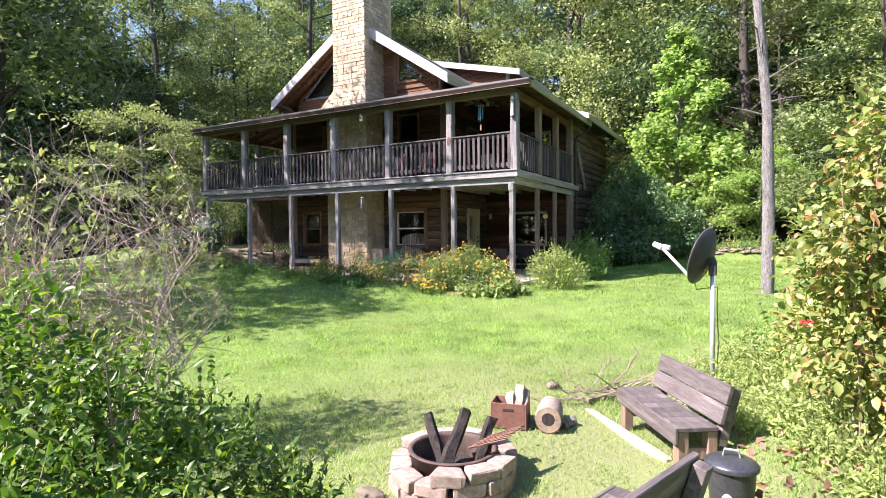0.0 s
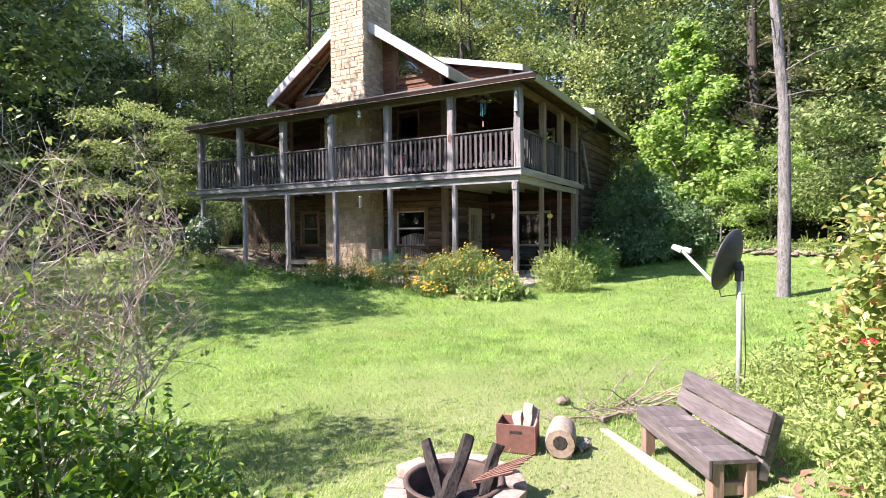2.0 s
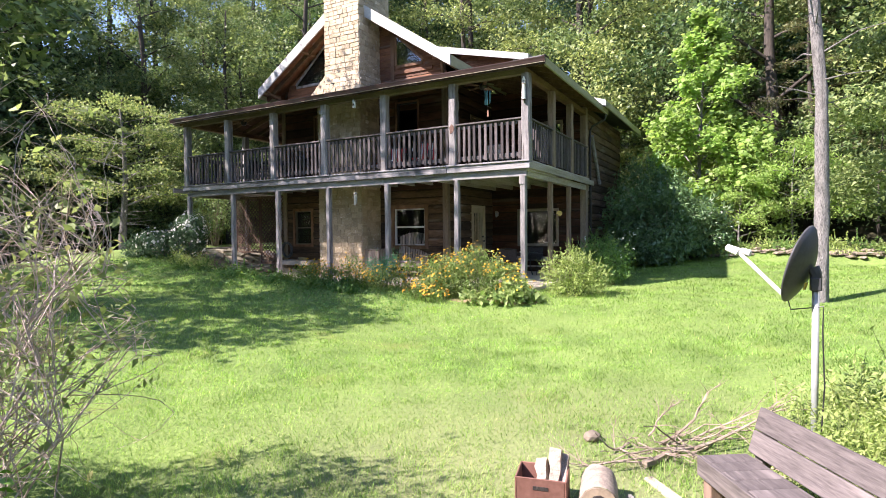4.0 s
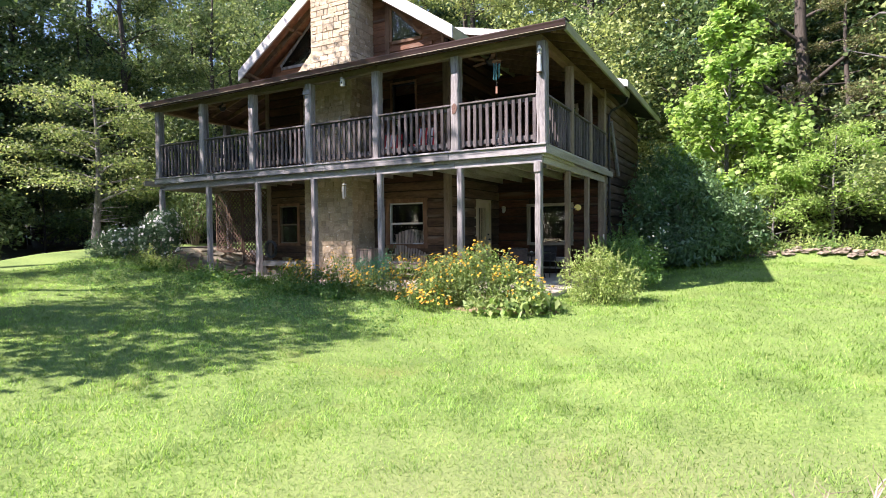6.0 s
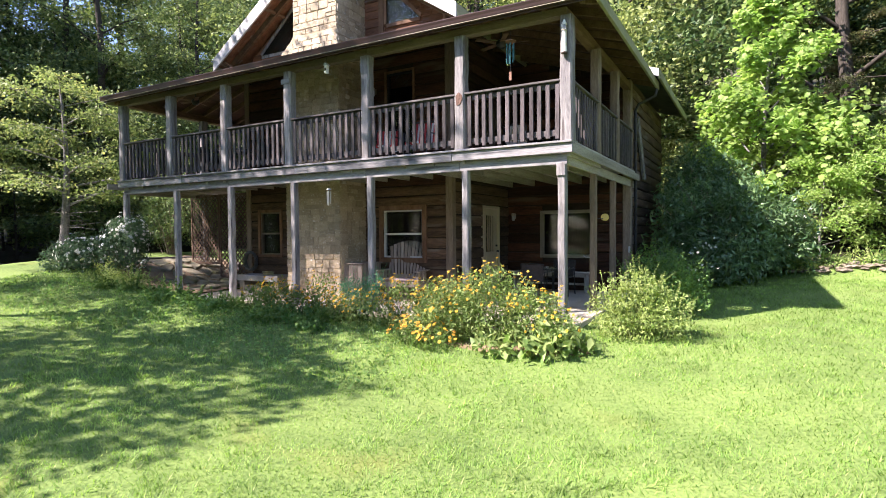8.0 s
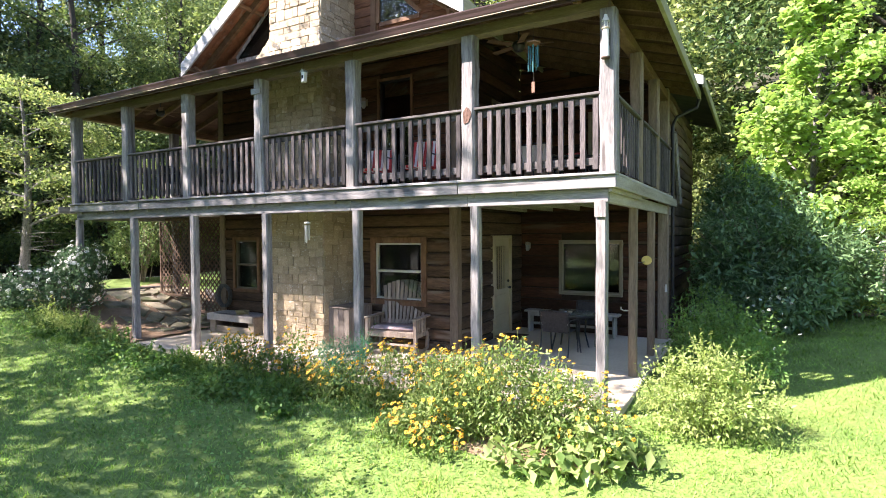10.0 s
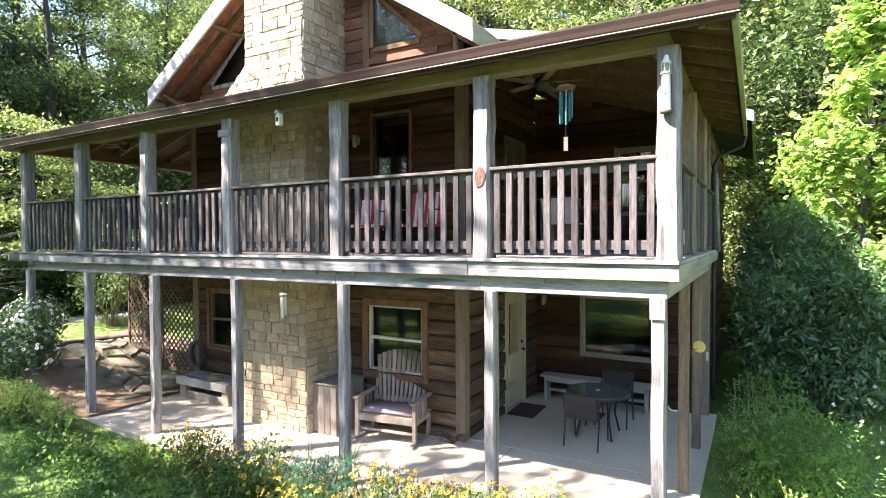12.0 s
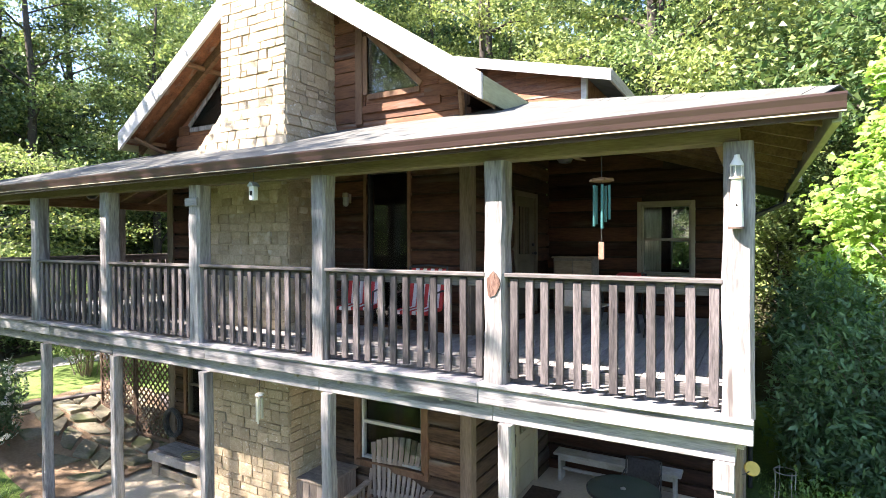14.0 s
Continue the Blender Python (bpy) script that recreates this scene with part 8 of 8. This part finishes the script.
shrub("green_shrub", at(-14.1, 3.0), [((0, 0, 1.2), (1.05, 0.9, 0.9)), ((0.5, 0.3, 1.8), (0.8, 0.7, 0.6)), ((-0.6, 0, 0.9), (0.7, 0.6, 0.6)), ((0.2, 0.1, 2.3), (0.6, 0.6, 0.4))], 4600, (0.09, 0.04), "leaf_wood",
      "upright green shrub beyond the porch corner", 53, stems=26, sprigs=20, spray=0.08)
make_tree("dogwood_tree", at(-18.4, 1.9, -0.1), 6.6, 0.17, 0.30, 3.7, M["leaf_dogwood"], "spreading dogwood with tiers of pale yellow-green leaves", 62, 6, 150, (0.105, 0.064), 20, bark="bark", rise=(-0.02, 0.16), taper=0.5, dead=10, thick=0.085, size=(0.30, 0.46), near=True)

# right of the cabin
r = random.Random(83)
for k in range(15):
    x = 3.2 + 0.33 * k + r.uniform(-0.12, 0.12)
    y, s = 6.9 - 0.12 * (x - 5) + r.uniform(0.05, 0.75), r.uniform(0.7, 1.25)
    shrub("bank_weed", at(x, y), [((0, 0, 0.10 * s), (0.34 * s, 0.30 * s, 0.24 * s)), ((0.2, -0.1, 0.06), (0.26 * s, 0.22 * s, 0.16 * s))], 420, (0.085, 0.032), ("leaf_daisy", "leaf_pale", "leaf_cover")[k % 3],
          "loose green weeds growing over the stone edging", 440 + k, "weeds", stems=7, stem_mat="stem", stem_r=0.003, sprigs=7, group="weeds over the stone edging")
shrub("rhododendron", at(2.0, 7.0), [((0, 0, 1.3), (1.45, 1.3, 1.25)), ((-0.6, 1.2, 2.2), (1.1, 1.1, 1.2)), ((1.0, 0.3, 0.9), (1.0, 1.0, 0.9)), ((0.1, -0.9, 0.7), (1.0, 0.8, 0.7)), ((-0.85, -0.5, 0.8), (0.75, 0.9, 0.85)), ((-0.3, -1.5, 0.45), (0.9, 0.7, 0.5)), ((-1.15, -0.9, 1.25), (0.60, 0.9, 1.15)), ((-1.1, 0.5, 2.1), (0.6, 0.9, 1.2))],
      21000, (0.15, 0.05), "leaf_rhodo", "large dark evergreen rhododendron against the cabin wall", 71, stems=40, spray=0.09, per=7, stem_r=0.02)
make_tree("tulip_sapling", at(2.85, 9.9, -0.1), 8.5, 0.09, 0.08, 2.0, M["leaf_sapling"], "bright green young tree with large lobed leaves", 72, 5, 70, (0.165, 0.17), 34, bark="bark", rise=(0.5, 1.0), lobed=True, thick=0.45, taper=0.88, size=(0.20, 0.36))
make_tree("light_sapling", at(5.6, 9.4, -0.1), 3.4, 0.05, 0.25, 1.9, M["leaf_sapling"], "low spreading light-green sapling at the wood's edge", 73, 5, 120, (0.11, 0.038), 14, bark="bark", rise=(0.1, 0.3), near=True)
make_tree("light_sapling", at(4.1, 9.0, -0.1), 2.6, 0.04, 0.12, 1.4, M["leaf_sapling"], "low spreading light-green sapling at the wood's edge", 74, 5, 100, (0.11, 0.038), 13, bark="bark", rise=(0.1, 0.3), near=True)
make_tree("hemlock_tree", at(6.3, 13.2, -0.1), 9.5, 0.14, 0.12, 2.6, M["leaf_hemlock"], "olive hemlock with drooping feathery boughs", 76, 7, 130, (0.11, 0.026), 26, rise=(-0.25, 0.02), taper=0.85, thick=0.14, size=(0.2, 0.34))
make_tree("tall_tree", at(5.46, 0.85, -0.05), 17, 0.128, 0.50, 3.4, M["leaf_wood"], "tall straight tree with rough grey-brown bark on the lawn", 75, 6, 120, (0.14, 0.10), 12, bark="bark", lean=-0.030, dead=11)
make_tree("lawn_tree", at(8.1, 5.0, -0.1), 8.5, 0.12, 0.2, 2.7, M["leaf_light"], "broadleaf tree with hanging leafy branches at the wood's edge", 87, 7, 150, (0.11, 0.075), 16, rise=(-0.1, 0.2), group="trees beside the lawn")
# trees beside the lawn that shade it
# the last one is unseen, added only to block skylight
for x, y, h, cr, low, seed in ((-9.0, -9.3, 9.5, 2.9, 0.36, 81), (-12.1, -6.5, 13.4, 4.3, 0.72, 82), (-9.5, -6.9, 8.4, 3.0, 0.50, 86), (-9.5, -16.5, 8.0, 2.6, 0.36, 83), (-17.3, -6.8, 14.2, 3.3, 0.60, 84), (-15.5, -14.0, 13, 3.6, 0.4, 85), (-13.5, -21.0, 12, 3.8, 0.2, 89)):
    make_tree("lawn_tree", at(x, y, -0.1), h, 0.16, low, cr, M["leaf_light"], "broadleaf tree beside the lawn", seed, 7, 38 if h < 10 else 60, (0.17, 0.12), 16, group="trees beside the lawn")

# unseen woods on the near side of the yard, added for reflections and closure
r = random.Random(5)
for k in range(22):
    a = math.radians(-168 + 8.2 * k)
    q = (23, 27)[k % 2] + r.uniform(-1, 1)
    x, y = 1 + q * math.cos(a), -9 + q * math.sin(a)
    copy_thing(far_kinds[k % 2], pose(x, y, gz(x, y) - 0.2, 0, 0, r.uniform(0, 360)) @ Matrix.Scale(r.uniform(0.75, 1.0), 4))
for k in range(18):
    a = math.radians(-165 + 9.5 * k)
    x, y = 1 + 21 * math.cos(a), -9 + 21 * math.sin(a)
    copy_thing(shrub_kinds[k % 2], pose(x, y, gz(x, y) - 0.1, 0, 0, r.uniform(0, 360)) @ Matrix.Scale(r.uniform(0.9, 1.5), 4))

# ---- grass blades ----
M["blade"] = leaf_material("grass_blade", (0.118, 0.215, 0.048), (0.290, 0.425, 0.116), (0.50, 0.52, 0.23), 0.06, glow=0.5, mottle=2.2, depth=0.34)
g = np.random.default_rng(99)
n = 1750000
bx = g.uniform(-13, 9, n)
by = g.uniform(-12.5, 7.0, n)
along = (bx - 5.07) * -0.484 + (by + 12.9) * 0.875
across = (bx - 5.07) * 0.875 + (by + 12.9) * 0.484
keep = (along > 0.3) & (g.uniform(0, 1, n) < np.clip(1 - (np.abs(across) - 1.2 - along * 0.95) / 2.5, 0, 1))
keep &= g.uniform(0, 1, n) < np.clip(1.12 - along / 14, 0.24, 1)
keep &= ~((bx > -9.5) & (bx < 0.15) & (by > -0.2))
keep &= ~((bx < -9.4) & (bx > -12.5) & (by > -0.1))
keep &= ((bx - px) ** 2 + (by - py) ** 2 > 0.54 ** 2)
patch = np.sin(bx * 1.7 + 2 * np.sin(by * 0.9)) + np.sin(by * 2.1 + bx * 0.6)
keep &= (patch > -1.5) | (g.uniform(0, 1, n) < 0.5)
bx, by = bx[keep], by[keep]
n = len(bx)
root = np.stack([bx, by, ground_height(bx, by) - 0.01], 1)
hgt = g.uniform(0.03, 0.068, (n, 1)) * (1 + 0.3 * np.sin(bx * 1.1) * np.cos(by * 1.4))[:, None]
clump = np.sin(5.1 * bx + 1.7 * np.sin(2.3 * by)) * np.sin(4.3 * by + 1.9 * np.sin(1.7 * bx)) + 0.6 * np.sin(11 * bx + 3 * np.sin(3.1 * by)) * np.sin(9 * by)
hgt = hgt * (0.85 + 0.5 * np.clip(clump, 0, 1))[:, None]
turn = g.uniform(0, 2 * math.pi, n)
tilt = g.uniform(0.5, 1.7, n)
lean = unit(np.stack([tilt * np.cos(turn), tilt * np.sin(turn), np.ones(n)], 1)) * 1.25
tipv = root + lean * hgt
far_ = ((bx - 5.07) * -0.484 + (by + 12.9) * 0.875)[:, None]
sd = np.stack([-np.sin(turn), np.cos(turn), np.zeros(n)], 1) * g.uniform(0.0024, 0.0055, (n, 1)) * (1 + 0.9 * smooth_step(6, 13, far_))
v = np.stack([root - sd, root + sd, tipv], 1).reshape(-1, 3)
M["blade_dry"] = leaf_material("dry_grass_blade", (0.150, 0.245, 0.062), (0.315, 0.41, 0.140), (0.50, 0.47, 0.25), 0.1, glow=0.5)
near = np.hypot(bx - 3.6, by + 9.0) + g.normal(0, 0.8, n) + 0.8 * np.sin(bx * 1.3) * np.sin(by * 1.1) < 2.4
for worn, mat, label in ((False, "blade", "short sunlit green lawn grass"), (True, "blade_dry", "drier trodden grass round the fire ring")):
    vv = v.reshape(-1, 3, 3)[near == worn].reshape(-1, 3)
    tagged(new("grass", quick_mesh("grass", vv, np.arange(len(vv)).reshape(-1, 3), M[mat])), label, "grass", kind="stuff")
